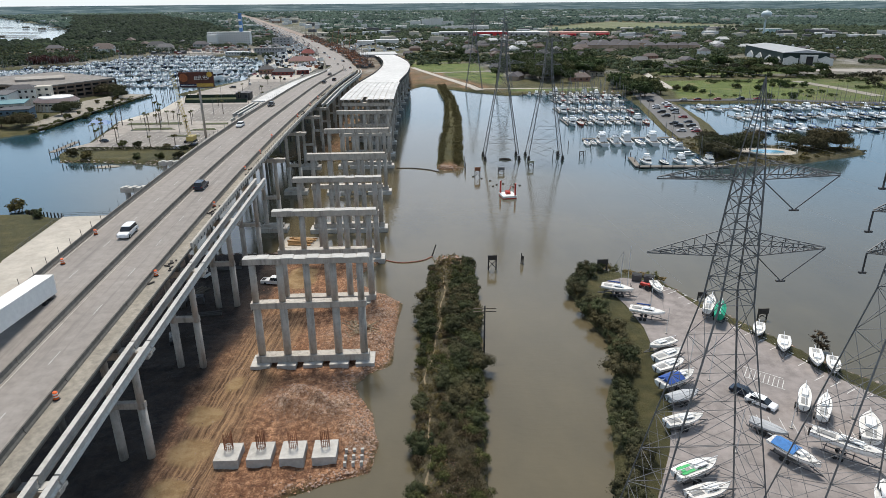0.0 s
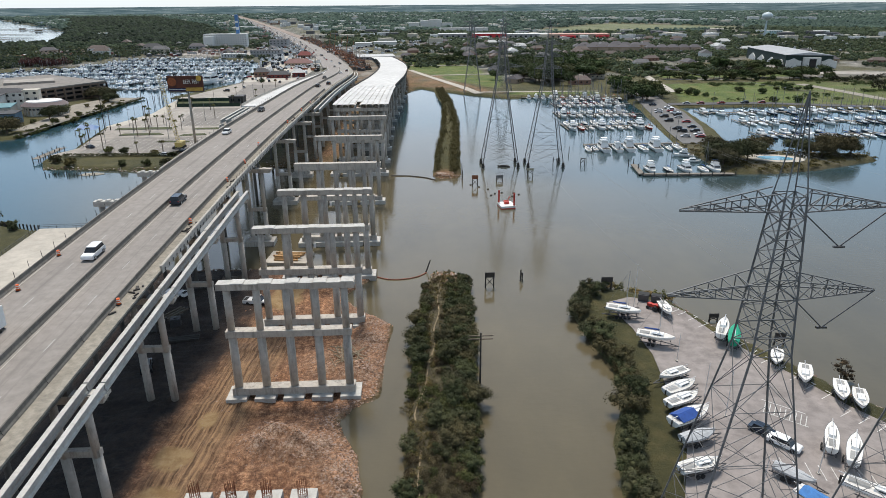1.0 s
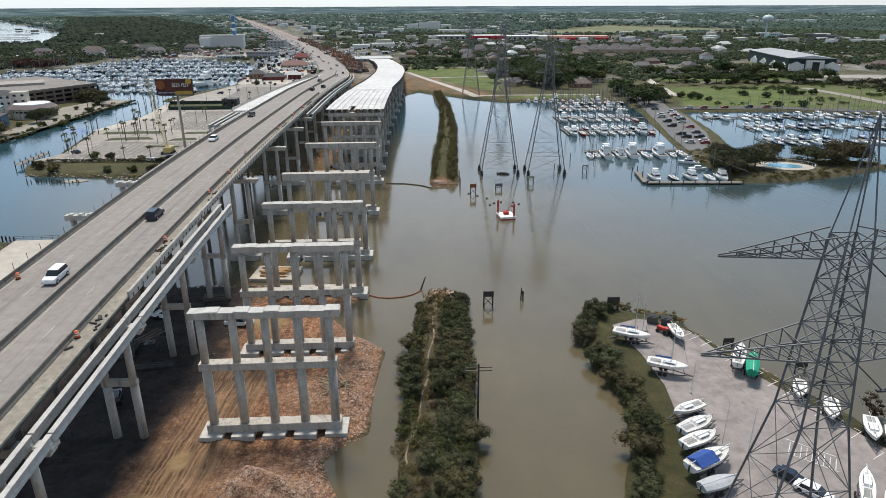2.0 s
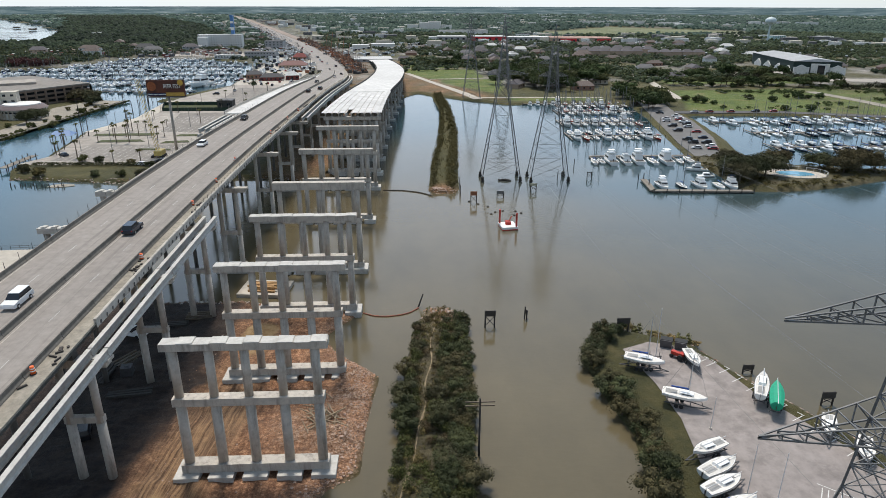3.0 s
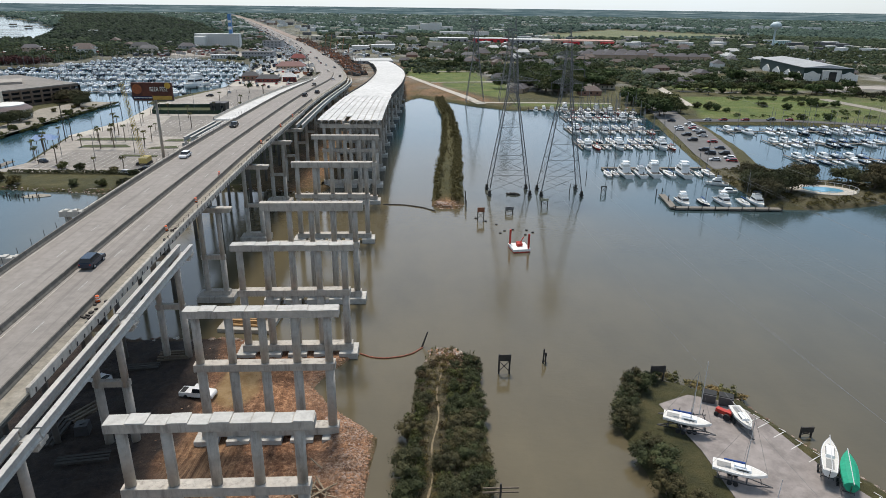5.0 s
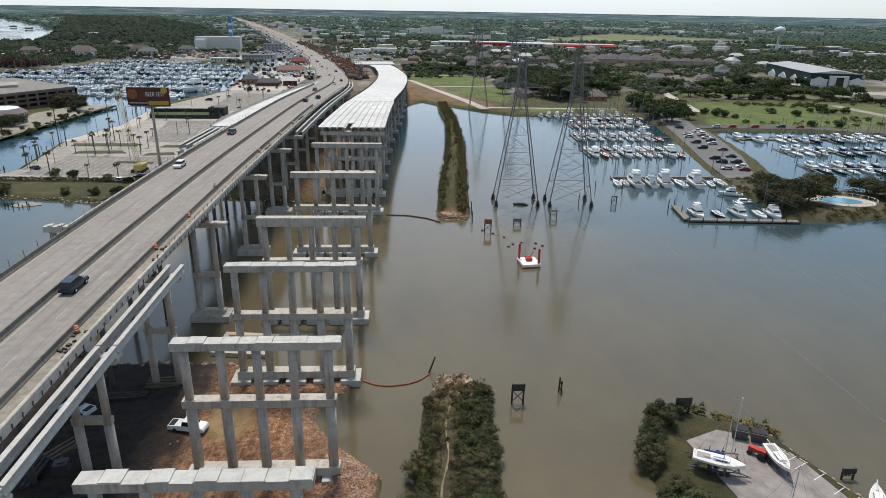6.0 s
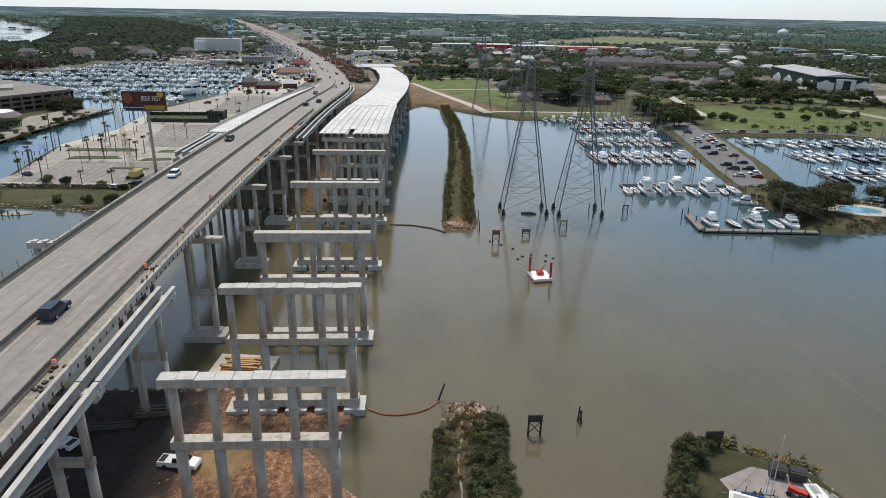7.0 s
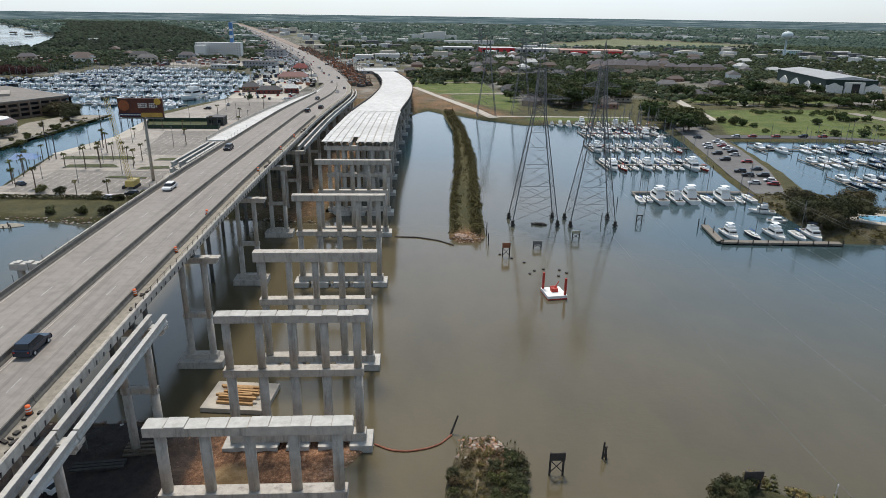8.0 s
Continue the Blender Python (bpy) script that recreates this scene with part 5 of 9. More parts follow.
def sailboat(L, hullmat, covermat, label, mast=True, seed=0, cover=None, z0=0.0, beam=0.31, whole=False):
    B, H = L * beam, L * 0.125
    t = thing("sailboat", label, "sailboat", "boats in the marina")
    part("hull", boat_hull(L, B, H), hullmat, t, m=pose(0, 0, z0))
    part("deck", deck_plate(L, B, H, 0.02), DECKCREAM, t, m=pose(0, 0, z0))
    g = Geo().box((0, L * 0.04, H + L * 0.028), (B * 0.52, L * 0.34, L * 0.055), top=(0.82, 0.88))
    cabin = part("cabin", g, WHITEHULL, t, m=pose(0, 0, z0)) if not whole else None
    for s in (-1, 1) if not whole else ():
        part("window", Geo().box((s * B * 0.245, L * 0.04, H + L * 0.03), (0.05, L * 0.22, L * 0.022)), GLASSDARK, cabin)
    part("cockpit", Geo().box((0, -L * 0.3, H + 0.03), (B * 0.46, L * 0.26, 0.04)), COCKPIT, t, "grey cockpit floor", m=pose(0, 0, z0))
    if mast:
        part("mast", Geo().cyl((0, L * 0.08, H), (0, L * 0.08, H + L * 1.25), 0.14, 0.10, 6) if not z0 else Geo().cyl((0, L * 0.08, H), (0, L * 0.08, H + L * 1.1), 0.06, 0.05, 6), ALU if z0 else MASTGREY, t, m=pose(0, 0, z0))
        part("boom", Geo().cyl((0, L * 0.07, H + L * 0.15), (0, -L * 0.32, H + L * 0.14), 0.16, 0.12, 7), covermat, t, "furled sail under its cover", m=pose(0, 0, z0))
        g = Geo()
        for p in ((0, L * 0.49, H * 1.1), (0, -L * 0.49, H), (B * 0.48, L * 0.05, H), (-B * 0.48, L * 0.05, H)):
            g.bar(p, (0, L * 0.08, H + L * 1.2), 0.025)
        part("rigging", g, WIRE, t, m=pose(0, 0, z0))
    else:
        part("stowed_mast", Geo().cyl((B * 0.06, -L * 0.56, H + L * 0.075), (0, L * 0.5, H * 1.1 + L * 0.05), 0.05, n=6), ALU, t, "mast laid along the deck", m=pose(0, 0, z0))
        part("hatch", Geo().box((0, L * 0.27, H * 1.02 + 0.06), (B * 0.15, B * 0.15, 0.05)), COCKPIT, t, m=pose(0, 0, z0))
        part("rudder", Geo().box((0, -L * 0.51, H * 0.5), (0.05, L * 0.05, H * 1.2)), DARKWOOD, t, m=pose(0, 0, z0))
        edge = hull_rings(L, B, H)
        for k in (0, 6):
            g = Geo().loft([[(q[k][0] + dx, q[k][1], q[k][2] + dz) for dx, dz in ((-0.03, -0.03), (0.03, -0.03), (0.03, 0.03), (-0.03, 0.03))] for q in edge])
            part("rub_rail", g, STEEL, t, "grey rubbing strake", m=pose(0, 0, z0))
    if cover and whole:
        rings = []
        for i, q in enumerate(hull_rings(L, B, H)):
            f, w, z = i / 8, q[6][0] * 1.03 + 0.02, q[6][2]
            h = L * 0.075 * (1 - 0.75 * f ** 3)
            rings.append([(-w, q[0][1] * 1.01, z - 0.3), (-w, q[0][1] * 1.01, z + 0.04), (-w * 0.5, q[0][1] * 1.01, z + h * 0.75), (0, q[0][1] * 1.01, z + h), (w * 0.5, q[0][1] * 1.01, z + h * 0.75), (w, q[0][1] * 1.01, z + 0.04), (w, q[0][1] * 1.01, z - 0.3)])
        part("tarpaulin", Geo().loft(rings), cover, t, "taut fabric cover", m=pose(0, 0, z0))
    elif cover:
        rings = [[(-B * 0.45, y, H + 0.1), (0, y, H + L * 0.1), (B * 0.45, y, H + 0.1)] for y in (-L * 0.4, L * 0.05)]
        part("tarpaulin", Geo().add([p for r in rings for p in r], [(0, 1, 4, 3), (1, 2, 5, 4), (0, 2, 1), (3, 4, 5)]), cover, t, "loose fabric cover", m=pose(0, 0, z0))
    return t


def motor_yacht(L, label, trimmat, fly=True):
    B, H = L * 0.33, L * 0.14
    t = thing("motor_yacht", label, "motor boat", "boats in the marina")
    part("hull", boat_hull(L, B, H, transom=0.92, sheer=0.45), WHITEHULL, t)
    part("deck", deck_plate(L, B, H, 0.02, transom=0.92, sheer=0.45), DECKCREAM, t)
    cabin = part("cabin", Geo().box((0, -L * 0.02, H + L * 0.075), (B * 0.78, L * 0.46, L * 0.15), top=(0.86, 0.78)), WHITEHULL, t)
    for s in (-1, 1):
        part("window", Geo().box((s * B * 0.37, -L * 0.02, H + L * 0.085), (0.06, L * 0.34, L * 0.05)), GLASSDARK, cabin)
    part("windscreen", Geo().box((0, L * 0.19, H + L * 0.085), (B * 0.62, 0.08, L * 0.055)), GLASSDARK, cabin)
    if fly:
        part("flybridge", Geo().box((0, -L * 0.06, H + L * 0.19), (B * 0.62, L * 0.26, L * 0.07), top=(1.05, 1.05)), WHITEHULL, t)
        g = Geo().box((0, -L * 0.08, H + L * 0.30), (B * 0.6, L * 0.2, 0.07))
        for s in (-1, 1):
            g.bar((s * B * 0.27, -L * 0.16, H + L * 0.2), (s * B * 0.27, -L * 0.16, H + L * 0.3), 0.06).bar((s * B * 0.27, 0, H + L * 0.2), (s * B * 0.27, 0, H + L * 0.3), 0.06)
        part("canopy", g, trimmat, t)
    part("cockpit", Geo().box((0, -L * 0.38, H + 0.04), (B * 0.75, L * 0.17, 0.06)), DARKWOOD, t, "dark cockpit floor")
    g = Geo()
    for s in (-1, 1):
        g.bar((s * B * 0.40, L * 0.12, H * 1.1 + 0.5), (s * B * 0.14, L * 0.44, H * 1.25 + 0.5), 0.04)
        for f in (0.0, 0.5, 1.0):
            x, yy = s * B * (0.40 - 0.26 * f), L * (0.12 + 0.32 * f)
            g.bar((x, yy, H * 1.05), (x, yy, H * 1.2 + 0.5), 0.03)
    part("bow_rail", g, ALU, t)
    return t


sails = [sailboat(9.5, WHITEHULL, BLUECANVAS, "white sailing yacht with a blue sail cover at its berth"),
         sailboat(8.2, WHITEHULL, DECKCREAM, "small white sailing yacht moored at a finger pier"),
         sailboat(11.0, WHITEHULL, BLUECANVAS, "large white sailing yacht with a tall mast"),
         sailboat(9.0, CARS[3], BLUECANVAS, "dark blue sailing yacht with a white deck"),
         sailboat(8.6, REDPAINT, REDPAINT, "red-hulled sailing yacht at its berth")]
yachts = [motor_yacht(12.0, "white motor yacht with a flybridge", WHITEHULL), motor_yacht(10.5, "white cabin cruiser with a navy canopy", CARS[3]), motor_yacht(8.0, "small white motor boat", BLUECANVAS, False)]
used = set()


def put(proto, x, y, rot, s=1.0, z=-0.25):
    m = pose(x, y, z, 0, 0, rot) @ Matrix.Diagonal((s, s, s, 1))
    if proto not in used:
        used.add(proto)
        proto.matrix_basis = m
        return proto
    q = copy_thing(proto, Matrix.Identity(4))
    q.matrix_basis = m
    return q


# docks of the near marina basin
rb = random.Random(12)


def dock(name_label, x0, x1, y, fingers, pitch, y_dir=(1, -1), piles=True):
    t = thing("dock", name_label, "dock", "marina docks")
    part("walkway", Geo().box(((x0 + x1) / 2, y, 0.45), (abs(x1 - x0), 1.8, 0.35)), DOCKWOOD, t)
    n = int(abs(x1 - x0) / pitch)
    g = Geo()
    for i in range(n + 1):
        x = min(x0, x1) + i * pitch
        for s in y_dir:
            if i % 2 == 0:
                part("finger_pier", Geo().box((x, y + s * (0.9 + fingers / 2), 0.42), (0.7, fingers, 0.25)), DOCKWOOD, t)
            if i % 2 == 0 or x < 130:
                part("piling", Geo().cyl((x, y + s * (1.2 + fingers), -2), (x, y + s * (1.2 + fingers), 2.6), 0.15, n=6), DARKWOOD, t)
    return t


t = thing("dock", "pale outer dock with boats moored behind it", "dock", "marina docks")
for (ax, ay), (bx, by) in (((81.6, 241.6), (116, 239.6)), ((81.6, 241.6), (83.4, 257))):
    dx, dy = bx - ax, by - ay
    l = math.hypot(dx, dy)
    part("walkway", Geo().box(((ax + bx) / 2, (ay + by) / 2, 0.55), (l, 2.2, 0.5), rz=math.atan2(dy, dx)), DOCKWOOD, t)
g = Geo()
for i in range(9):
    f = i / 8
    part("piling", Geo().cyl((81.6 + 34.4 * f, 240.4 - 2.0 * f, -2), (81.6 + 34.4 * f, 240.4 - 2.0 * f, 1.7), 0.17, n=6), DARKWOOD, t)
for p in ((82.6, 249), (83.6, 257.6), (81.2, 256.5)):
    part("piling", Geo().cyl((*p, -2), (*p, 2.8), 0.17, n=6), DARKWOOD, t)
for x, k, s in ((87.0, 0, 0.82), (94.2, 3, 0.9), (100.6, 0, 0.86), (107.6, 2, 0.8), (111.8, 1, 0.98)):
    p = yachts[0] if k == 0 else (yachts[1] if k == 1 else sails[k])
    put(p, x, 247.6 - (x - 87) * 0.04, 180 + rb.uniform(-4, 4), s)
dock("weathered timber dock with finger piers", 73.4, 115, 297, 14, 5.9, (-1,))
for i, x in enumerate((72.9, 76.0, 79.6, 85.6, 91.2, 97.0, 102.6, 108.8, 113)):
    put(yachts[1] if i == 3 else yachts[0] if i in (2, 4, 6) else sails[i % 3], x, 287.5 + rb.uniform(-1.2, 1.0), rb.uniform(-5, 5), rb.uniform(1.0, 1.15) if i in (2, 3, 4, 6) else 0.9)
for y in (343, 381, 418, 446):
    x0 = float(np.interp(y, [343, 381, 418, 446], [75, 79, 85, 91]))
    x1 = float(np.interp(y, [324, 359, 394, 423, 446], [120, 126, 132.5, 136, 138])) - 1.5
    dock("weathered timber dock with finger piers", x0, x1, y, 9, 5.0)
    n = int((x1 - x0) / 5.0)
    for s in (-1, 1):
        for i in range(n):
            if rb.random() < 0.96:
                p = rb.choice(sails + sails[:3] + sails + yachts + yachts[:1])
                put(p, x0 + 5.0 * (i + 0.5) + rb.uniform(-0.3, 0.3), y + s * 7.0, 180 if s < 0 else (0 if rb.random() < 0.5 else 180), rb.uniform(0.88, 1.12))
for i in range(4):
    put(rb.choice(yachts), 74.5 + 4.9 * i, 448.0, rb.choice((0, 180)), 0.72)
dock("weathered timber dock with finger piers", 70, 92, 453, 2, 5, (-1,))
# boats alongside the spit
for x, y, r in ((109.5, 272, -20), (109.5, 262, 170)):
    put(rb.choice(yachts), x, y, r + 90, 0.8)
# docks of the eastern basin
def plain_sailboat(L, hullmat, covermat, label):
    B, H = L * 0.31, L * 0.115
    t = thing("sailboat", label, "sailboat", "boats in the marina")
    part("hull", boat_hull(L, B, H), hullmat, t)
    part("cabin", Geo().box((0, L * 0.04, H + L * 0.028), (B * 0.52, L * 0.34, L * 0.055), top=(0.82, 0.88)), WHITEHULL, t)
    part("mast", Geo().cyl((0, L * 0.08, H), (0, L * 0.08, H + L * 1.25), 0.15, 0.11, 5), MASTGREY, t)
    part("boom", Geo().cyl((0, L * 0.07, H + L * 0.15), (0, -L * 0.32, H + L * 0.14), 0.16, 0.12, 6), covermat, t, "furled sail under its cover")
    return t


def plain_cruiser(L, label):
    B, H = L * 0.33, L * 0.14
    t = thing("motor_yacht", label, "motor boat", "boats in the marina")
    part("hull", boat_hull(L, B, H, transom=0.92, sheer=0.45), WHITEHULL, t)
    part("cabin", Geo().box((0, -L * 0.02, H + L * 0.075), (B * 0.78, L * 0.46, L * 0.15), top=(0.86, 0.78)), WHITEHULL, t)
    part("window", Geo().box((0, -L * 0.02, H + L * 0.085), (B * 0.79, L * 0.36, L * 0.05)), GLASSDARK, t)
    return t


plain = [plain_sailboat(10, WHITEHULL, BLUECANVAS, "white sailing yacht in the eastern basin"), plain_sailboat(9, WHITEHULL, WHITEPAINT, "small white sailing yacht in the eastern basin"),
         plain_sailboat(11, CARS[3], BLUECANVAS, "dark-hulled sailing yacht in the eastern basin"), plain_cruiser(10.5, "white cabin cruiser in the eastern basin")]
east_near = 0
for y, x0 in ((312, 163), (347, 171), (379, 163)):
    dock("weathered timber dock with finger piers", x0, 300, y, 9, 6.0)
    for s in (-1, 1):
        for i in range(int((290 - x0) / 6.0)):
            if rb.random() < 0.82 and east_near < 170:
                east_near += 1
                put(rb.choice(plain + plain[2:3]), x0 + 6.0 * (i + 0.6), y + s * 6.0, 0 if s > 0 else 180, rb.uniform(0.72, 0.98))


def far_boats():
    """The crowded far basin: hulls, cabins and masts joined."""
    g = Geo()
    rs = random.Random(3)
    for row in range(8):
        y = 528 + 41 * row
        for s in (-1, 1):
            x = -438.0
            while x < -150:
                yy = y + s * 6.6 + rs.uniform(-0.9, 0.9)
                ok = inside_by(MARINA_BASIN, np.array([x]), np.array([yy]))[0] > 5
                if ok and rs.random() < 0.84:
                    L = rs.uniform(6.5, 11.5)
                    B, H = L * 0.31, L * 0.14
                    m = Matrix.Translation((x, yy, 0)) @ Matrix.Rotation(0 if rs.random() < 0.5 else math.pi, 4, "Z")
                    hm = rs.choice((0, 0, 0, 0, 0, 7, 7, 1, 1, 8))
                    pts = [(-B / 2, -L / 2, 0), (B / 2, -L / 2, 0), (B / 2, L * 0.1, 0), (0, L / 2, 0), (-B / 2, L * 0.1, 0)]
                    g.add([m @ Vector(p) for p in pts] + [m @ Vector((p[0] * 1.05, p[1] * 1.03, H * (1.2 if p[1] > L * 0.3 else 1))) for p in pts], [(5, 6, 7, 8, 9), (0, 1, 6, 5), (1, 2, 7, 6), (2, 3, 8, 7), (3, 4, 9, 8), (4, 0, 5, 9)], hm)
                    big = rs.random() < 0.3
                    g.box((0, -L * 0.02, H + L * 0.06), (B * 0.65, L * (0.45 if big else 0.3), L * (0.16 if big else 0.06)), top=(0.85, 0.8), m=m)
                    if big:
                        g.box((0, L * 0.0, H + L * 0.08), (B * 0.68, L * 0.3, L * 0.05), mi=2, m=m)
                        if rs.random() < 0.4:
                            g.box((0, -L * 0.25, H + L * 0.13), (B * 0.6, L * 0.2, 0.1), mi=3, m=m)
                    else:
                        g.bar(m @ Vector((0, L * 0.08, H)), m @ Vector((0, L * 0.08, H + L * 1.2)), 0.16, mi=4)
                        g.bar(m @ Vector((0, L * 0.07, H + L * 0.15)), m @ Vector((0, -L * 0.3, H + L * 0.15)), 0.28, mi=3 if rs.random() < 0.55 else 0)
                x += rs.uniform(4.6, 6.4)
        xs = [x for x in np.arange(-438, -150, 4) if inside_by(MARINA_BASIN, np.array([x]), np.array([float(y)]))[0] > 4]
        if xs:
            g.box(((xs[0] + xs[-1]) / 2, y, 0.5), (xs[-1] - xs[0], 2.0, 0.4), mi=5)
            for x in xs[::2]:
                for s in (-13, 13):
                    g.bar((x, y + s, -1), (x, y + s, 2), 0.22, mi=6)
    return g


solid("moored_boats", far_boats(), [WHITEHULL, CARS[3], GLASSDARK, BLUECANVAS, MASTGREY, DOCKWOOD, DARKWOOD, TARPGREY, CARS[1]], "hundreds of white boats crowded in the far marina", "boats", kind="stuff")
put(motor_yacht(26.0, "large white motor yacht at the marina's edge", WHITEHULL), -168, 560, 160, 1.0)


# ---------------------------------------------------------------- power line
class Braces:
    """Takes bars one by one and makes each a brace of its own."""
    def __init__(self, owner):
        self.owner = owner

    def bar(self, a, b, w):
        part("brace", Geo().bar(a, b, w), STEEL, self.owner)
        return self


def lattice(g, p0, p1, n, w0, w1, thick, sub=0.6, deep=1.0):
    """X-bracing between four legs: p0, p1 centres of bottom and top, w0, w1 half widths."""
    c0, c1 = Vector(p0), Vector(p1)
    cor = [(-1, -1), (1, -1), (1, 1), (-1, 1)]
    for k in range(n):
        f0, f1 = k / n, (k + 1) / n
        a, b = c0.lerp(c1, f0), c0.lerp(c1, f1)
        wa, wb = w0 + (w1 - w0) * f0, w0 + (w1 - w0) * f1
        for i in range(4):
            (ax, ay), (bx, by) = cor[i], cor[(i + 1) % 4]
            ya, yb = w0 * deep + (w1 - w0 * deep) * f0, w0 * deep + (w1 - w0 * deep) * f1
            A0, B0 = a + Vector((ax * wa, ay * ya, 0)), a + Vector((bx * wa, by * ya, 0))
            A1, B1 = b + Vector((ax * wb, ay * yb, 0)), b + Vector((bx * wb, by * yb, 0))
            g.bar(A0, B1, thick * sub)
            g.bar(B0, A1, thick * sub)
            g.bar(A1, B1, thick * sub)
            if wa > 3:
                mid = (A0 + B0) / 2
                g.bar(mid, (A0 + A1) / 2, thick * 0.45)
                g.bar(mid, (B0 + B1) / 2, thick * 0.45)


def pylon(x, y, base, waist_z, arms, top_z, z0, label, veestrings, base_half=7.6, on_water=False):
    t = thing("transmission_tower", label, "pylon", "towers of the power line", m=pose(x, y, 0))
    wh, leg = 1.75, 0.15 if y < 100 else 0.24
    cor = [(-1, -1), (1, -1), (1, 1), (-1, 1)]
    for cx, cy in cor:
        part("leg", Geo().bar((cx * base_half, cy * base_half * 0.6, z0), (cx * wh, cy * wh, waist_z), leg).bar((cx * wh, cy * wh, waist_z), (cx * 0.9, cy * 0.9, arms[-1][0] + 1.2), leg), STEEL, t)
        if on_water:
            part("foundation", Geo().cyl((cx * base_half, cy * base_half * 0.6, -2), (cx * base_half, cy * base_half * 0.6, z0 + 0.2), 0.5, n=10).box((cx * base_half, cy * base_half * 0.6, 0.5), (1.3, 1.3, 0.4)), DARKWOOD, t)
    near = y < 100
    g = Braces(t) if near else Geo()
    lattice(g, (0, 0, z0), (0, 0, waist_z), 6, base_half, wh, 0.085 if near else 0.12, deep=0.6)
    if not near:
        part("bracing", g, STEEL, t)
        g = Geo()
    lattice(g, (0, 0, waist_z), (0, 0, arms[-1][0] + 1.2), 8, wh, 0.9, 0.115 if near else 0.15)
    for cx, cy in cor:
        g.bar((cx * 0.9, cy * 0.9, arms[-1][0] + 1.2), (0, 0, top_z), 0.09)
    if not near:
        part("bracing", g, STEEL, t)
    for z, half in arms:
        body = float(np.interp(z, [waist_z, arms[-1][0] + 1.2], [wh, 0.9]))
        for s in (-1, 1):
            g = Geo()
            tip = Vector((s * half, 0, z))
            low = [Vector((s * body, k * body, z)) for k in (-1, 1)]
            high = [Vector((s * body, k * body, z + 1.6)) for k in (-1, 1)]
            for p in low:
                g.bar(p, tip, 0.10)
            for p in high:
                g.bar(p, tip + Vector((0, 0, 0.15)), 0.085)
            for q in range(1, 6):
                f = q / 6
                L = [p.lerp(tip, f) for p in low]
                H = [p.lerp(tip, f) for p in high]
                Lp = [p.lerp(tip, f - 1 / 6) for p in low]
                Hp = [p.lerp(tip, f - 1 / 6) for p in high]
                for k in (0, 1):
                    g.bar(L[k], H[k], 0.07)
                    g.bar(Lp[k], H[k], 0.07)
                g.bar(L[0], L[1], 0.07)
                g.bar(Lp[0], L[1], 0.07)
                g.bar(H[0], H[1], 0.07)
            arm = part("crossarm", g, STEEL, t)
            if veestrings and s > 0:
                m = Vector((s * half * 0.56, 0, z - 3.4))
                part("insulator", Geo().cyl(tip, m, 0.055, n=6).cyl((s * body, 0, z), m, 0.055, n=6).box(m, (0.9, 0.25, 0.15)), DARKSTEEL, arm, "dark insulator strings in a vee")
            elif not veestrings:
                part("insulator", Geo().cyl(tip, tip - Vector((0, 0, 2.0)), 0.1, n=6).box(tip - Vector((0, 0, 2.1)), (0.7, 0.3, 0.2)), DARKSTEEL, arm, "dark hanging insulator string")
    return t


ARMS1 = [(38.2, 9.0), (45.7, 8.9)]
ARMS2 = [(37.6, 5.2), (42.0, 5.6), (46.4, 5.2)]
pylon(26.0, 57, 0, 33, ARMS1, 55, 1.3, "grey steel lattice pylon standing in the boatyard", True)
pylon(44.6, 57, 0, 33, ARMS2, 53, 1.3, "grey steel lattice pylon with three short crossarms in the boatyard", False)
pylon(30.4, 262.5, 0, 34, ARMS1, 58, 1.6, "grey steel lattice pylon on foundations in the water", True, 7.0, True)
pylon(48.2, 261.5, 0, 34, ARMS2, 55, 1.6, "grey steel lattice pylon with short crossarms in the water", False, 7.0, True)
pylon(39, 478, 0, 33, ARMS1, 55, 1.2, "grey steel lattice pylon on the far shore", True, 6.0)
pylon(62, 486, 0, 33, ARMS2, 53, 1.2, "grey steel lattice pylon on the far shore", False, 6.0)
pylon(70, 840, 0, 33, ARMS1, 55, 1.2, "distant grey steel lattice pylon among trees", True, 6.0)


def wire(p0, p1, sag, r=0.0075):
    g = Geo()
    p0, p1 = Vector(p0), Vector(p1)
    pts = []
    for i in range(29):
        f = i / 28
        p = p0.lerp(p1, f)
        p.z -= sag * 4 * f * (1 - f)
        pts.append(p)
    g.loft([[(p.x - r, p.y, p.z - r * 0.6), (p.x + r, p.y, p.z - r * 0.6), (p.x, p.y, p.z + r)] for p in pts])
    return solid("power_cable", g, WIRE, "thin sagging overhead power cable between pylons", "power cable", "cables of the power line")


spans1 = [(26.0, -150), (26.0, 57), (30.4, 262.5), (39, 478), (70, 840)]
spans2 = [(44.6, -150), (44.6, 57), (48.2, 261.5), (62, 486)]
for (ax, ay), (bx, by) in zip(spans1[:-1], spans1[1:]):
    if ay < 0:
        continue
    for z, half in ARMS1:
        for s in (-1, 1):
            wire((ax + s * half * 0.56, ay, z - 3.5), (bx + s * half * 0.56, by, z - 3.5), 5.0)
    wire((ax, ay, 55), (bx, by, 57), 3.0, 0.006)
for (ax, ay), (bx, by) in zip(spans2[:-1], spans2[1:]):
    if ay < 0:
        continue
    for z, half in ARMS2:
        for s in (-1, 1):
            wire((ax + s * half, ay, z - 2.1), (bx + s * half, by, z - 2.1), 5.0)


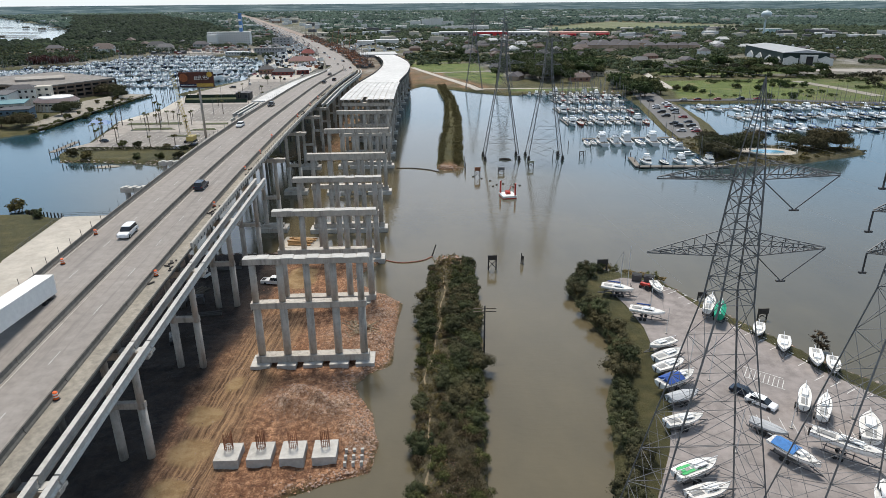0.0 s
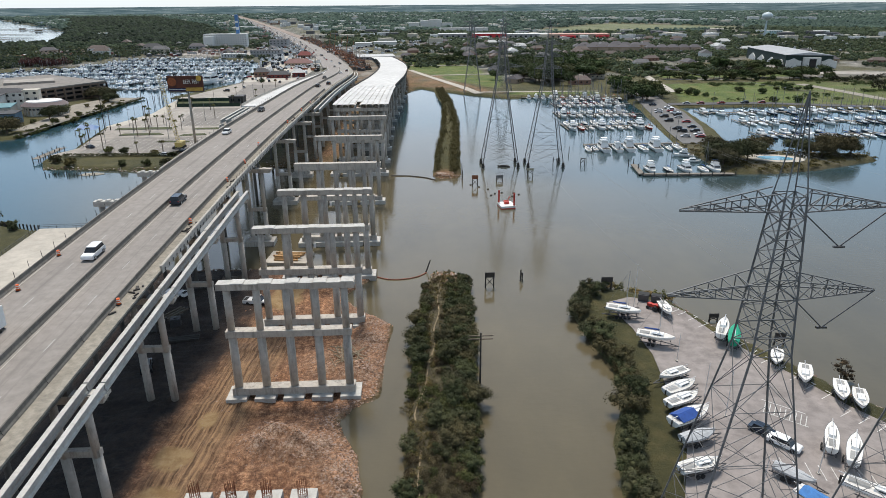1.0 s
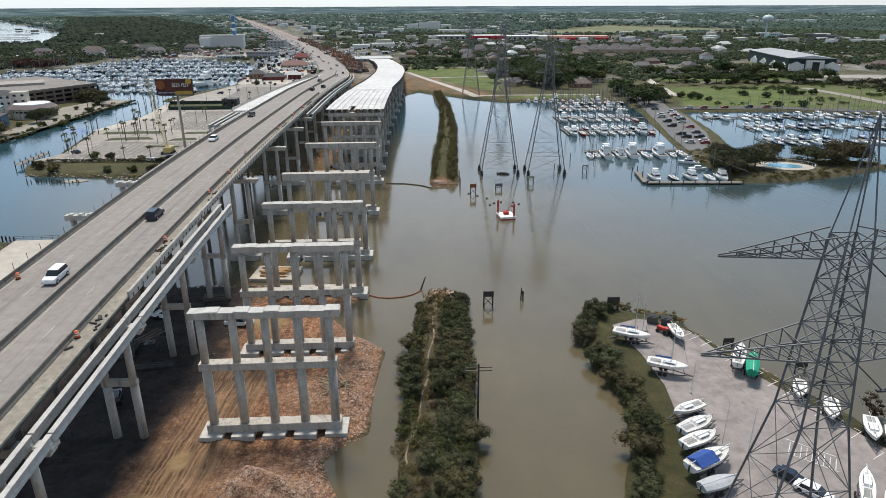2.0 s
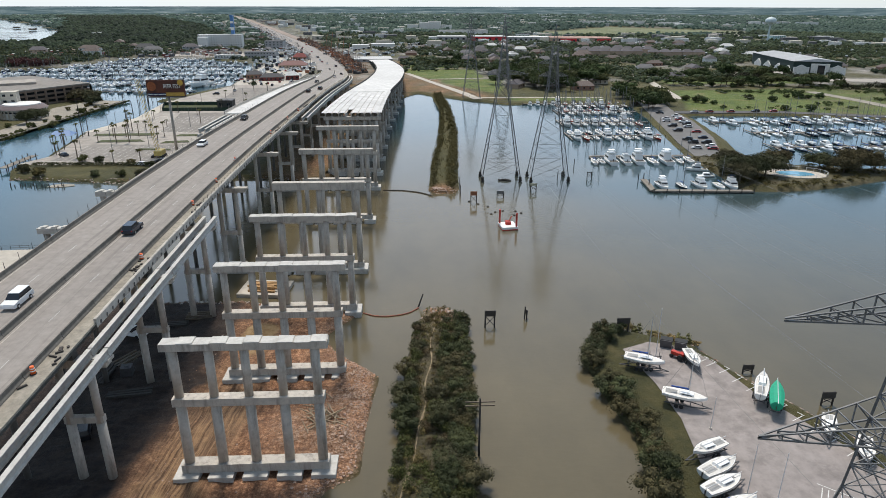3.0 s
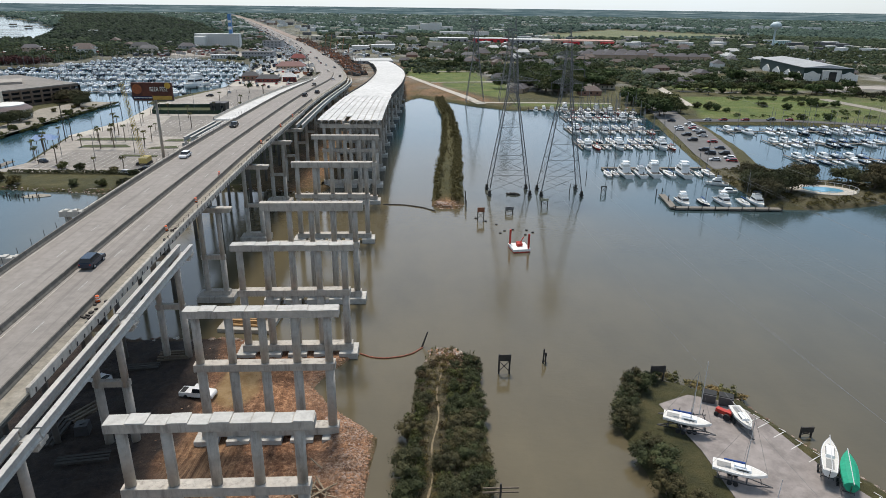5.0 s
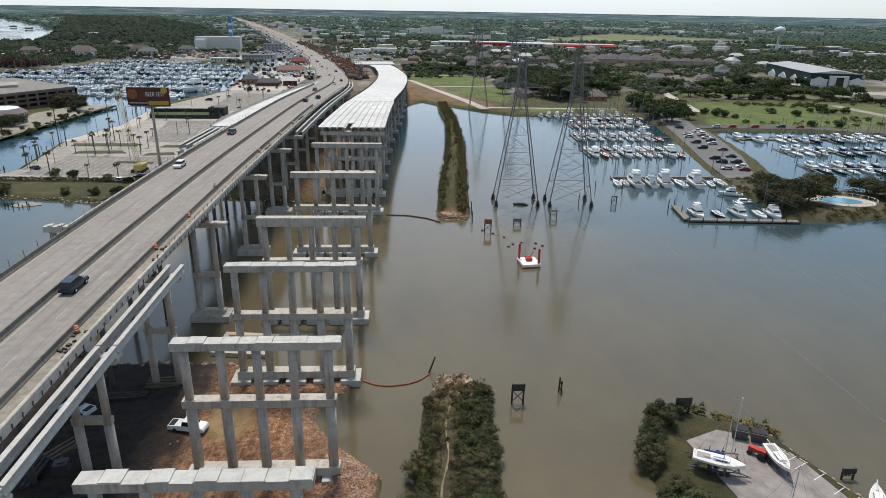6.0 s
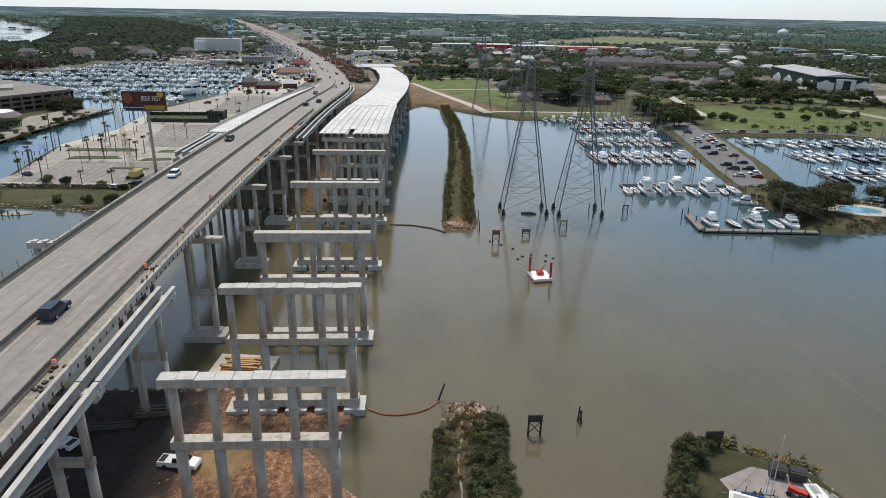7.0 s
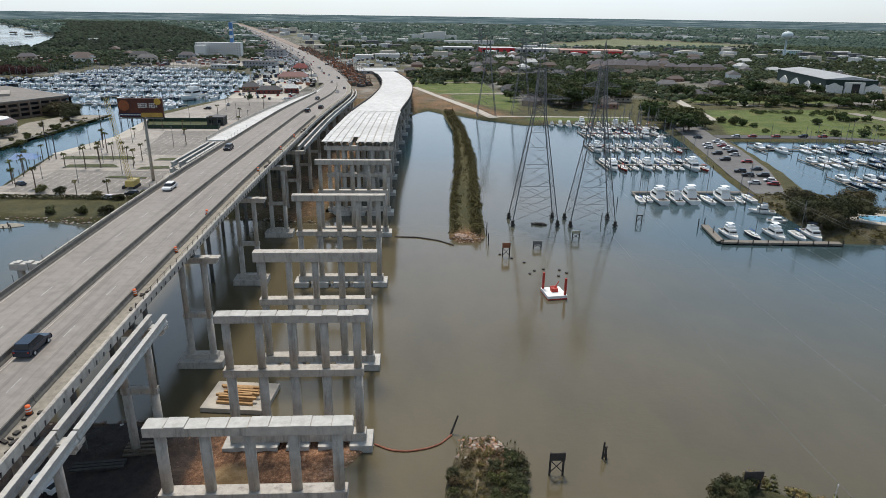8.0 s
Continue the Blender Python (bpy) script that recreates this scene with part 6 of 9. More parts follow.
# ---------------------------------------------------------------- vehicles
def car_body(L, W, H, cab0, cab1, hood=0.62):
    """Body with bonnet and boot, length along y, front to +y."""
    g = Geo()
    prof = [(-L / 2, 0.35), (-L / 2, H * 0.58), (cab0, H * hood), (cab1, H * hood), (L / 2 - 0.15, H * 0.52), (L / 2, H * 0.36), (L / 2, 0.35)]
    rings = [[(s * W / 2 * k, y, z) for y, z in prof] for s, k in ((-1, 0.94), (-1, 1.0), (1, 1.0), (1, 0.94))]
    return g.loft(rings)


def vehicle(name, label, category, paint, L=4.7, W=1.9, H=1.65, cab=(-0.46, 0.18), bed=False, group="parked cars", fine=False):
    t = thing(name, label, category, group)
    c0, c1 = cab[0] * L, cab[1] * L
    body = part("body", car_body(L, W, H, c0, c1), paint, t)
    lo, hi = H * 0.58, H
    g = Geo().add([(-W * 0.46, c0, lo), (W * 0.46, c0, lo), (W * 0.46, c1 + 0.35, lo), (-W * 0.46, c1 + 0.35, lo), (-W * 0.38, c0 + 0.2, hi - 0.05), (W * 0.38, c0 + 0.2, hi - 0.05), (W * 0.38, c1 - 0.45, hi - 0.05), (-W * 0.38, c1 - 0.45, hi - 0.05)],
                  [(0, 1, 5, 4), (1, 2, 6, 5), (2, 3, 7, 6), (3, 0, 4, 7), (4, 5, 6, 7)])
    part("glass", g, GLASSDARK, t, "dark glass")
    part("roof", Geo().box((0, (c0 + c1) / 2 - 0.12, hi - 0.02), (W * 0.77, (c1 - c0) - 0.6, 0.07)), paint, t)
    if bed:
        part("bed", Geo().box((0, (-L / 2 + c0) / 2, H * 0.585), (W * 0.78, c0 + L / 2 - 0.25, 0.05)), BLACKRUBBER, t, "dark open cargo bed")
    for sx in (-1, 1):
        for sy in (-0.31, 0.31):
            w = part("wheel", Geo().cyl((sx * W * 0.40, sy * L, 0.34), (sx * W * 0.51, sy * L, 0.34), 0.34, n=12), BLACKRUBBER, t)
            if fine:
                part("rim", Geo().cyl((sx * W * 0.50, sy * L, 0.34), (sx * W * 0.52, sy * L, 0.34), 0.2, n=8), ALU, w)
        if not fine:
            continue
        part("headlight", Geo().box((sx * W * 0.36, L / 2 - 0.03, H * 0.43), (0.35, 0.1, 0.14)), WHITEPAINT, body)
        part("tail_light", Geo().box((sx * W * 0.40, -L / 2 + 0.02, H * 0.5), (0.2, 0.1, 0.2)), REDPAINT, body)
    return t


cars = [vehicle("car", "white saloon car parked in the lot", "car", CARS[0], 4.7, 1.85, 1.45, (-0.36, 0.2)),
        vehicle("car", "black sport utility car parked in the lot", "car", CARS[1], 4.8, 1.95, 1.75),
        vehicle("car", "silver saloon car parked in the lot", "car", CARS[2], 4.7, 1.85, 1.45, (-0.36, 0.2)),
        vehicle("car", "dark blue saloon car parked in the lot", "car", CARS[3], 4.6, 1.85, 1.45, (-0.36, 0.2)),
        vehicle("car", "red car parked in the lot", "car", CARS[4], 4.6, 1.85, 1.5, (-0.4, 0.2)),
        vehicle("pickup_truck", "white pickup truck with an open bed", "pickup truck", CARS[0], 5.7, 2.0, 1.85, (-0.12, 0.22), True)]


def on_road(proto, y, off, back):
    a = -math.degrees(heading(old_x, y))
    slope = math.degrees(math.atan2(old_z(y + 2) - old_z(y - 2), 4))
    m = pose(old_x(y) + off, y, old_z(y) + 0.01, slope, 0, a) @ (pose(0, 0, 0, 0, 0, 180) if back else Matrix.Identity(4))
    if proto not in used:
        used.add(proto)
        proto.matrix_basis = m
        return proto
    return copy_thing(proto, m)


suv = vehicle("sport_utility_car", "white sport utility car driving on the bridge", "car", CARS[0], 4.9, 2.0, 1.8, group="traffic on the bridge", fine=True)
on_road(suv, 112.0, -3.0, True)
suv2 = vehicle("sport_utility_car", "dark blue sport utility car driving on the bridge", "car", CARS[3], 4.9, 2.0, 1.8, group="traffic on the bridge", fine=True)
on_road(suv2, 140.1, 1.9, False)
sedan = vehicle("car", "white car driving on the bridge", "car", CARS[0], 4.8, 1.9, 1.5, (-0.38, 0.2), group="traffic on the bridge", fine=True)
on_road(sedan, 213.2, -7.2, True)
dk = vehicle("car", "dark car driving on the bridge", "car", CARS[1], 4.8, 1.95, 1.6, group="traffic on the bridge", fine=True)
for y, off, b in ((262, -7.0, True), (352, 2.0, False), (366, 5.5, False), (410, -3.0, True), (470, 2.2, False), (520, 5.6, False), (640, -4, True), (700, 4, False), (830, -5, True)):
    on_road(dk if off != 2.2 else sedan, y, off, b)
def far_car(paint, label):
    g = Geo().box((0, 0, 0.75), (1.9, 4.7, 0.8), top=(0.95, 0.96)).box((0, -0.3, 1.35), (1.7, 2.6, 0.6), mi=1, top=(0.85, 0.7))
    return solid("car", g, [paint, GLASSDARK], label, "car", "traffic on the highway")


far_cars = [far_car(CARS[0], "white car far along the highway"), far_car(CARS[1], "black car far along the highway"), far_car(CARS[2], "silver car far along the highway"), far_car(CARS[4], "red car far along the highway")]
for i in range(44):
    on_road(rb.choice(far_cars), 700 + i * 32 + rb.uniform(-8, 8), rb.choice((-14, -10, -6.5, -3, 3, 6.5)), rb.random() < 0.5)

truck = thing("semi_trailer_truck", "long white box trailer truck driving on the bridge", "truck", "traffic on the bridge", m=pose(old_x(80) - 5.3, 80.2, old_z(80), math.degrees(math.atan2(old_z(82) - old_z(78), 4)), 0, 180))
part("trailer_box", Geo().box((0, 0, 2.65), (2.6, 16.2, 2.85)), WHITEPAINT, truck, "plain white trailer box")
part("trailer_frame", Geo().box((-0.5, 0, 1.1), (0.2, 15.5, 0.3)).box((0.5, 0, 1.1), (0.2, 15.5, 0.3)).box((0, -7.9, 0.75), (2.3, 0.15, 0.15)).bar((-0.9, -7.9, 0.75), (-0.9, -7.9, 1.25), 0.12).bar((0.9, -7.9, 0.75), (0.9, -7.9, 1.25), 0.12), DARKSTEEL, truck)
part("rear_door", Geo().box((0, -8.12, 2.65), (2.4, 0.05, 2.6)), CARS[2], truck, "grey rear doors")
for sx in (-1, 1):
    for y in (-6.6, -5.3, 8.4, 9.7, 13.4):
        part("wheel", Geo().cyl((sx * 0.75, y, 0.5), (sx * 1.25, y, 0.5), 0.5, n=14), BLACKRUBBER, truck)
part("tractor_cab", Geo().box((0, 11.8, 2.2), (2.4, 2.6, 2.6), top=(0.95, 0.9)).box((0, 13.9, 1.5), (2.1, 1.8, 1.3)), CARS[0], truck, "white tractor cab")
part("windscreen", Geo().box((0, 13.1, 2.7), (2.1, 0.1, 0.8)), GLASSDARK, truck)

# drums
drum = thing("traffic_drum", "orange plastic traffic drum with white bands", "traffic drum", "drums along the shoulder")
part("drum", Geo().cyl((0, 0, 0.1), (0, 0, 1.0), 0.30, 0.24, 14), ORANGE, drum, smooth=True)
part("band", Geo().cyl((0, 0, 0.38), (0, 0, 0.52), 0.292, 0.278, 14).cyl((0, 0, 0.68), (0, 0, 0.82), 0.272, 0.258, 14), WHITEPAINT, drum, "white reflective band")
part("base", Geo().cyl((0, 0, 0), (0, 0, 0.1), 0.42, 0.36, 10), BLACKRUBBER, drum)
k = 0
for off, y in ((8.35, 62.7), (8.35, 94.1), (8.35, 127), (8.0, 155), (6.9, 193.3), (-8.6, 99.5), (-9.0, 112.5), (8.0, 172), (8.3, 232), (8.3, 262), (8.3, 285)):
    m = pose(old_x(y) + off, y, old_z(y))
    if k == 0:
        drum.matrix_basis = m
    else:
        copy_thing(drum, m)
    k += 1
g = Geo()
for y, n in ((126, 10), (154, 8), (95, 7), (240, 14), (300, 20)):
    for _ in range(n):
        x, yy = old_x(y) + rb.uniform(8.2, 9.8), y + rb.uniform(-5, 5)
        g.box((x, yy, old_z(yy) + 0.1), (rb.uniform(0.2, 1.2), rb.uniform(0.1, 0.5), 0.2), rz=rb.uniform(0, 3))
solid("shoulder_litter", g, [DARKWOOD], "scraps of timber and cable on the closed shoulder", "litter", kind="stuff")

# site vehicles and materials
put(cars[5], -38.8, 137.3, -100, 1.0, height_at(-38.8, 137.3))
put(cars[5], -57.5, 142, 70, 1.0, height_at(-57.5, 142))
put(cars[1], -52.5, 111, 20, 1.0, height_at(-52.5, 111))
barge = thing("timber_barge", "small work barge stacked with orange-brown timber", "barge", m=pose(-36.4, 164, 0, 0, 0, -6))
part("hull", Geo().box((0, 0, 0.25), (10.8, 8.2, 1.1)), PALE, barge, "pale deck barge")
for i in range(9):
    part("beam", Geo().box((rb.uniform(-0.6, 0.6), -2.6 + 0.62 * i, 1.0 + 0.25 * (i % 2)), (rb.uniform(5.5, 8.5), 0.42, 0.4), rz=rb.uniform(-0.06, 0.06)), TIMBER, barge)
for i in range(5):
    part("beam", Geo().box((rb.uniform(-0.8, 0.8), -1.8 + 0.7 * i, 1.6), (rb.uniform(4, 6.5), 0.42, 0.4), rz=rb.uniform(-0.1, 0.1)), TIMBER, barge)
pile = thing("timber_stack", "stack of weathered timber mats on the earth", "timber stack", "timber stacks", m=pose(-47, 150.5, height_at(-47, 150.5), 0, 0, 4))
for i in range(7):
    part("beam", Geo().box((0, -1.4 + 0.46 * i, 0.25 + 0.3 * (i % 2)), (5.5, 0.4, 0.32), rz=rb.uniform(-0.04, 0.04)), WOOD, pile)
for x, y, r in ((-55, 133, 60),):
    q = copy_thing(pile, pose(x, y, height_at(x, y), 0, 0, r))
for x, y, r in ((-52, 146, 6), (-56, 128, 90), (-50, 121, 10)):
    t = thing("timber_balk", "dark timber balks lying on the earth", "timber", "spare timber", m=pose(x, y, height_at(x, y), 0, 0, r))
    for i in range(3):
        part("square_post", Geo().box((0, 0.7 * i, 0.25), (7.0, 0.5, 0.4), rz=rb.uniform(-0.03, 0.03)), DARKWOOD, t)
tank = thing("water_tank", "dark square site tank on the earth", "tank", m=pose(-53, 128, height_at(-53, 128), 0, 0, 12))
part("tank", Geo().box((0, 0, 0.8), (2.0, 2.0, 1.6), top=(0.9, 0.9)), DARKSTEEL, tank)
part("lid", Geo().cyl((0, 0, 1.6), (0, 0, 1.75), 0.4, n=10), DARKSTEEL, tank)
# small stub markers beside the footings
for i in range(3):
    for j in range(3):
        solid("pile_head", Geo().box((0, 0, 0.3), (0.42, 0.42, 0.7)), CONCRETE_NEW, "short square pile head standing out of the earth", "pile head", "pile heads", m=pose(-16.4 + 1.15 * i, 73.0 + 1.4 * j, height_at(-15, 74)))


# ---------------------------------------------------------------- things in the water
def navigation_board(x, y, w, h, z, label, mat_b):
    t = thing("navigation_board", label, "channel sign", "boards in the channel", m=pose(x, y, 0))
    for s in (-1, 1):
        part("post", Geo().cyl((s * w * 0.42, 0, -2), (s * w * 0.42, 0, z + h), 0.16, n=7), DARKWOOD, t)
    part("brace", Geo().bar((-w * 0.42, 0.1, 0.4), (w * 0.42, 0.1, z - 0.1), 0.12).bar((w * 0.42, 0.1, 0.4), (-w * 0.42, 0.1, z - 0.1), 0.12), DARKWOOD, t)
    part("board", Geo().box((0, -0.15, z + h / 2), (w, 0.12, h)), mat_b, t)
    return t


navigation_board(12.7, 143.6, 2.25, 1.25, 2.6, "dark board on braced timber posts in the channel", DARKWOOD)
navigation_board(38.3, 138.5, 2.6, 1.2, 3.0, "dark board on posts at the boatyard's tip", DARKWOOD)
navigation_board(17.6, 231.4, 2.2, 1.4, 2.6, "rusty orange board on timber posts in the water", RUST)
navigation_board(27.3, 237.9, 2.6, 1.0, 1.2, "low pale board on posts in the water", STEEL)
navigation_board(39.9, 245, 2.4, 0.8, 2.0, "pale board on posts in the water", material("faded_board", (0.40, 0.38, 0.28), 0.8))
navigation_board(64, 261, 2.0, 0.3, 2.4, "dark timber frame standing in the water", DARKWOOD)
navigation_board(64.7, 114.0, 2.2, 1.2, 1.4, "dark board on posts off the boatyard's edge", DARKWOOD)
navigation_board(56.4, 124.0, 2.0, 0.9, 1.0, "dark board on posts off the boatyard's edge", DARKWOOD)
for x, y, h, lean in ((20.3, 147.0, 2.9, 0.15), (21.0, 146.8, 2.2, -0.35), (20.7, 147.5, 1.8, 0.3), (13.9, 241, 3.5, 0.0), (14.3, 249, 4.2, 0.0), (52, 262, 3, 0.3), (54, 262, 2.5, -0.5), (63, 281, 3.0, 0.05)):
    solid("piling", Geo().cyl((0, 0, -2), (lean, 0, h), 0.17, 0.14, 7), DARKWOOD, "dark leaning timber pile in the water", "piling", "old piles", m=pose(x, y, 0))
g = Geo()
for _ in range(9):
    g.cyl((32 + rb.uniform(-2.5, 2.5), 259.5 + rb.uniform(-0.8, 0.8), 0.05), (32 + rb.uniform(-2.5, 2.5), 259.5 + rb.uniform(-0.8, 0.8), 0.5), 0.35, n=6)
solid("drift_logs", g, DARKWOOD, "dark drift logs beside the pylon foundations", "driftwood", kind="stuff")

work = thing("spud_barge", "small white barge with two red spud legs", "barge", m=pose(25.3, 205.9, 0, 0, 0, 8))
part("hull", Geo().box((0, 0, 0.3), (4.6, 5.2, 1.3), top=(1.02, 1.02)), WHITEPAINT, work)
part("hull_band", Geo().box((0, 0, 0.12), (4.66, 5.26, 0.35)), REDPAINT, work, "rust-red lower band")
for x, y in ((-1.9, 2.2), (1.9, -2.2)):
    part("spud_leg", Geo().box((x, y, 1.8), (0.45, 0.45, 6.4)), REDPAINT, work)
part("winch", Geo().box((0.1, 0.2, 1.35), (1.5, 1.2, 0.9)).cyl((-0.6, 0.9, 1.6), (0.9, 0.9, 1.6), 0.4, n=10).bar((0, 0, 1.5), (1.4, 0.8, 3.2), 0.16), REDPAINT, work)
for x, y in ((22.0, 219), (23.5, 221), (30, 221.5), (31.5, 219.5), (29, 217.5), (26, 222), (19.0, 230), (21.8, 226.8), (16.2, 233)):
    solid("mooring_float", Geo().cyl((0, 0, -0.1), (0, 0, 0.28), 0.42, 0.36, 10), DARKWOOD, "dark round float on the water", "float", "floats in the channel", m=pose(x, y, 0))


TIP_EDGE = [(-1.6, 153.2), (0.8, 153.4), (4.2, 152.6), (7.2, 151.0), (8.8, 147.6), (9.0, 143)]


def boom_line(pts, r, mat_b, label):
    g = Geo()
    f = np.linspace(0, len(pts) - 1, 40)
    xs, ys = np.interp(f, range(len(pts)), [p[0] for p in pts]), np.interp(f, range(len(pts)), [p[1] for p in pts])
    kern = np.ones(5) / 5
    xs[2:-2], ys[2:-2] = np.convolve(xs, kern, "valid"), np.convolve(ys, kern, "valid")
    rings = []
    for i in range(40):
        j, k = max(0, i - 1), min(39, i + 1)
        d = Vector((xs[k] - xs[j], ys[k] - ys[j], 0)).normalized()
        rr = r * (1.0 if i % 3 else 0.75)
        rings.append([(xs[i] - d.y * rr * math.cos(a), ys[i] + d.x * rr * math.cos(a), 0.1 + rr * math.sin(a)) for a in np.linspace(0, 6.283, 8)[:-1]])
    g.loft(rings)
    return solid("floating_boom", g, mat_b, label, "floating boom", "floating booms")


boom_line([(-13.4, 151.2), (-11, 149.7), (-8.6, 149.3), (-5.5, 149.9), (-3.4, 151.0), (-1.6, 153.2)], 0.17, material("boom_orange", (0.26, 0.09, 0.05), 0.7, var=0.3, scale=2), "orange-brown floating silt boom")
stones([(q[0] + rs2.normal() * 0.25, q[1] + rs2.normal() * 0.25) for a, b in zip(TIP_EDGE[:-1], TIP_EDGE[1:]) for q in [(a[0] + (b[0] - a[0]) * f, a[1] + (b[1] - a[1]) * f) for f in np.linspace(0, 1, 34)]], [PINKROCK, DARKCLOD, ROCK, PALE], "dark and pale stones rimming the island tip", "rim_stones", 0.12, 0.36, 16)
boom_line([(-12.8, 248), (-6, 247.4), (0, 244.5), (4, 240.5)], 0.25, DARKWOOD, "dark floating boom across the channel arm")
solid("snag", Geo().cyl((-1.9, 153.4, -0.5), (-0.6, 154.2, 2.9), 0.2, 0.14, 6), DARKWOOD, "dark leaning pile at the island tip", "piling", "old piles")
upole = thing("utility_pole", "dark timber utility pole with crossarms", "utility pole", m=pose(6.5, 104, 0.5))
part("pole", Geo().cyl((0, 0, -1), (0, 0, 9.3), 0.17, 0.12, 8), DARKWOOD, upole)
for z in (8.7, 8.1):
    part("crossarm", Geo().box((0, 0, z), (4.2, 0.14, 0.16)), WOOD, upole)


# ---------------------------------------------------------------- boatyard
def trailer(L):
    t = thing("boat_trailer", "dark steel boat trailer in the yard", "trailer", "boat trailers")
    g = Geo()
    for s in (-1, 1):
        g.bar((s * 0.75, -L * 0.45, 0.55), (s * 0.75, L * 0.2, 0.55), 0.12).bar((s * 0.75, L * 0.2, 0.55), (0, L * 0.66, 0.55), 0.12)
        for y in (-0.38, -0.12, 0.16):
            g.bar((s * 0.75, L * y, 0.55), (s * 0.62, L * y, 1.6), 0.08)
    for y in (-0.4, -0.12, 0.16):
        g.bar((-0.75, L * y, 0.55), (0.75, L * y, 0.55), 0.1)
    g.bar((0, L * 0.45, 0.55), (0, L * 0.40, 1.5), 0.09)
    part("frame", g, DARKSTEEL, t)
    for s in (-1, 1):
        part("wheel", Geo().cyl((s * 0.88, -L * 0.04, 0.33), (s * 1.1, -L * 0.04, 0.33), 0.33, n=12).cyl((s * 0.88, -L * 0.16, 0.33), (s * 1.1, -L * 0.16, 0.33), 0.33, n=12), BLACKRUBBER, t, "pair of tandem wheels")
    return t


tr = trailer(6.5)
yard = [sailboat(6.6, WHITEHULL, WHITEPAINT, "white sailing dinghy laid up on a trailer", False, z0=0.95, beam=0.385),
        sailboat(6.8, WHITEHULL, BLUECANVAS, "white keelboat with a raised mast laid up in the yard", True, z0=1.4, beam=0.385),
        sailboat(6.4, WHITEHULL, WHITEPAINT, "white boat under a blue tarpaulin in the yard", False, z0=0.95, beam=0.385, cover=BLUECANVAS),
        sailboat(6.0, WHITEHULL, WHITEPAINT, "white open boat with a green striped interior", False, z0=0.95, beam=0.385),
        sailboat(7.2, TEALCANVAS, TEALCANVAS, "boat wrapped in a bright green cover", False, z0=1.4, beam=0.265, cover=TEALCANVAS, whole=True),
        sailboat(6.4, WHITEHULL, WHITEPAINT, "white boat under a grey cover in the yard", False, z0=0.95, beam=0.385, cover=TARPGREY, whole=True),
        sailboat(6.4, WHITEHULL, WHITEPAINT, "white boat under a pale blue tarpaulin", False, z0=0.95, beam=0.385, cover=SKYTARP),
        sailboat(7.4, WHITEHULL, WHITEPAINT, "slim white racing keelboat on a trailer", False, z0=1.4, beam=0.27)]
for b in yard:
    b["group"] = "boats laid up in the yard"
part("thwart", Geo().box((-0.42, -0.9, 1.80), (0.36, 3.2, 0.05)).box((0.42, -0.9, 1.80), (0.36, 3.2, 0.05)).box((0, -2.0, 1.81), (1.3, 0.5, 0.05)), GREENSTRIPE, yard[3], "bright green bench stripes")
# kind, place, heading and length of each boat in the yard
spots = [(1, 37.6, 124.3, -116, 6.8), (1, 40.2, 113.0, -116, 6.8), (0, 46.8, 125.5, 178, 5.9), (7, 53.9, 115.2, -31, 8.1), (4, 54.8, 112.3, -29, 7.8), (0, 59.2, 105.3, 149, 5.7),
         (0, 38.9, 101.0, 113, 6.0), (0, 38.5, 96.8, -63, 6.7), (0, 37.5, 93.4, -65, 6.6), (2, 36.8, 88.7, -63, 7.9), (5, 36.2, 84.4, -72, 5.8), (0, 33.8, 78.0, -75, 6.5),
         (3, 31.0, 67.1, -68, 7.2), (0, 31.0, 63.1, -75, 6.4), (0, 60.9, 99.5, 150, 6.2), (0, 63.9, 94.4, 153, 6.2), (0, 65.5, 92.0, 152, 5.9), (7, 54.6, 82.3, -32, 7.2),
         (7, 56.0, 79.4, -36, 7.6), (0, 59.9, 74.5, -33, 7.8), (6, 45.8, 69.5, -150, 7.2), (7, 53.4, 69.9, -133, 9.2), (5, 45.6, 75.8, -138, 5.2), (0, 36.0, 58.5, 60, 6.2), (0, 40.0, 53.0, 45, 6.2), (1, 52.0, 60.0, -30, 7.0)]
YARD_LENGTH = (6.6, 6.8, 6.4, 6.0, 7.2, 6.4, 6.4, 7.4)
first = True
for k, x, y, r, s in spots:
    put(yard[k], x, y, r, s / YARD_LENGTH[k], 1.33)
    m = pose(x, y, 1.33, 0, 0, r)
    if first:
        tr.matrix_basis = m
        first = False
    else:
        copy_thing(tr, m)
for x, y, r in ((37.8, 124.6, 80), (39.0, 127.3, 78)):
    copy_thing(tr, pose(x, y, 1.33, 0, 0, r))
m1 = thing("flagpole", "thin white mast standing beside a boat", "mast", m=pose(40.5, 126.5, 1.3))
part("pole", Geo().cyl((0, 0, 0), (0, 0, 10.5), 0.07, 0.04, 7), ALU, m1)
part("truck", Geo().cyl((0, 0, 10.5), (0, 0, 10.65), 0.09, n=7), ALU, m1)
tractor = thing("compact_tractor", "small red tractor in the boatyard", "tractor", m=pose(45.2, 127.6, 1.33, 0, 0, 40))
part("body", Geo().box((0, 0.5, 0.9), (0.8, 1.8, 0.6)).box((0, -0.6, 1.1), (1.0, 0.8, 0.5)), REDPAINT, tractor)
for sx in (-1, 1):
    part("wheel", Geo().cyl((sx * 0.5, -0.6, 0.55), (sx * 0.85, -0.6, 0.55), 0.55, n=12), BLACKRUBBER, tractor)
    part("wheel", Geo().cyl((sx * 0.45, 1.1, 0.35), (sx * 0.7, 1.1, 0.35), 0.35, n=12), BLACKRUBBER, tractor)
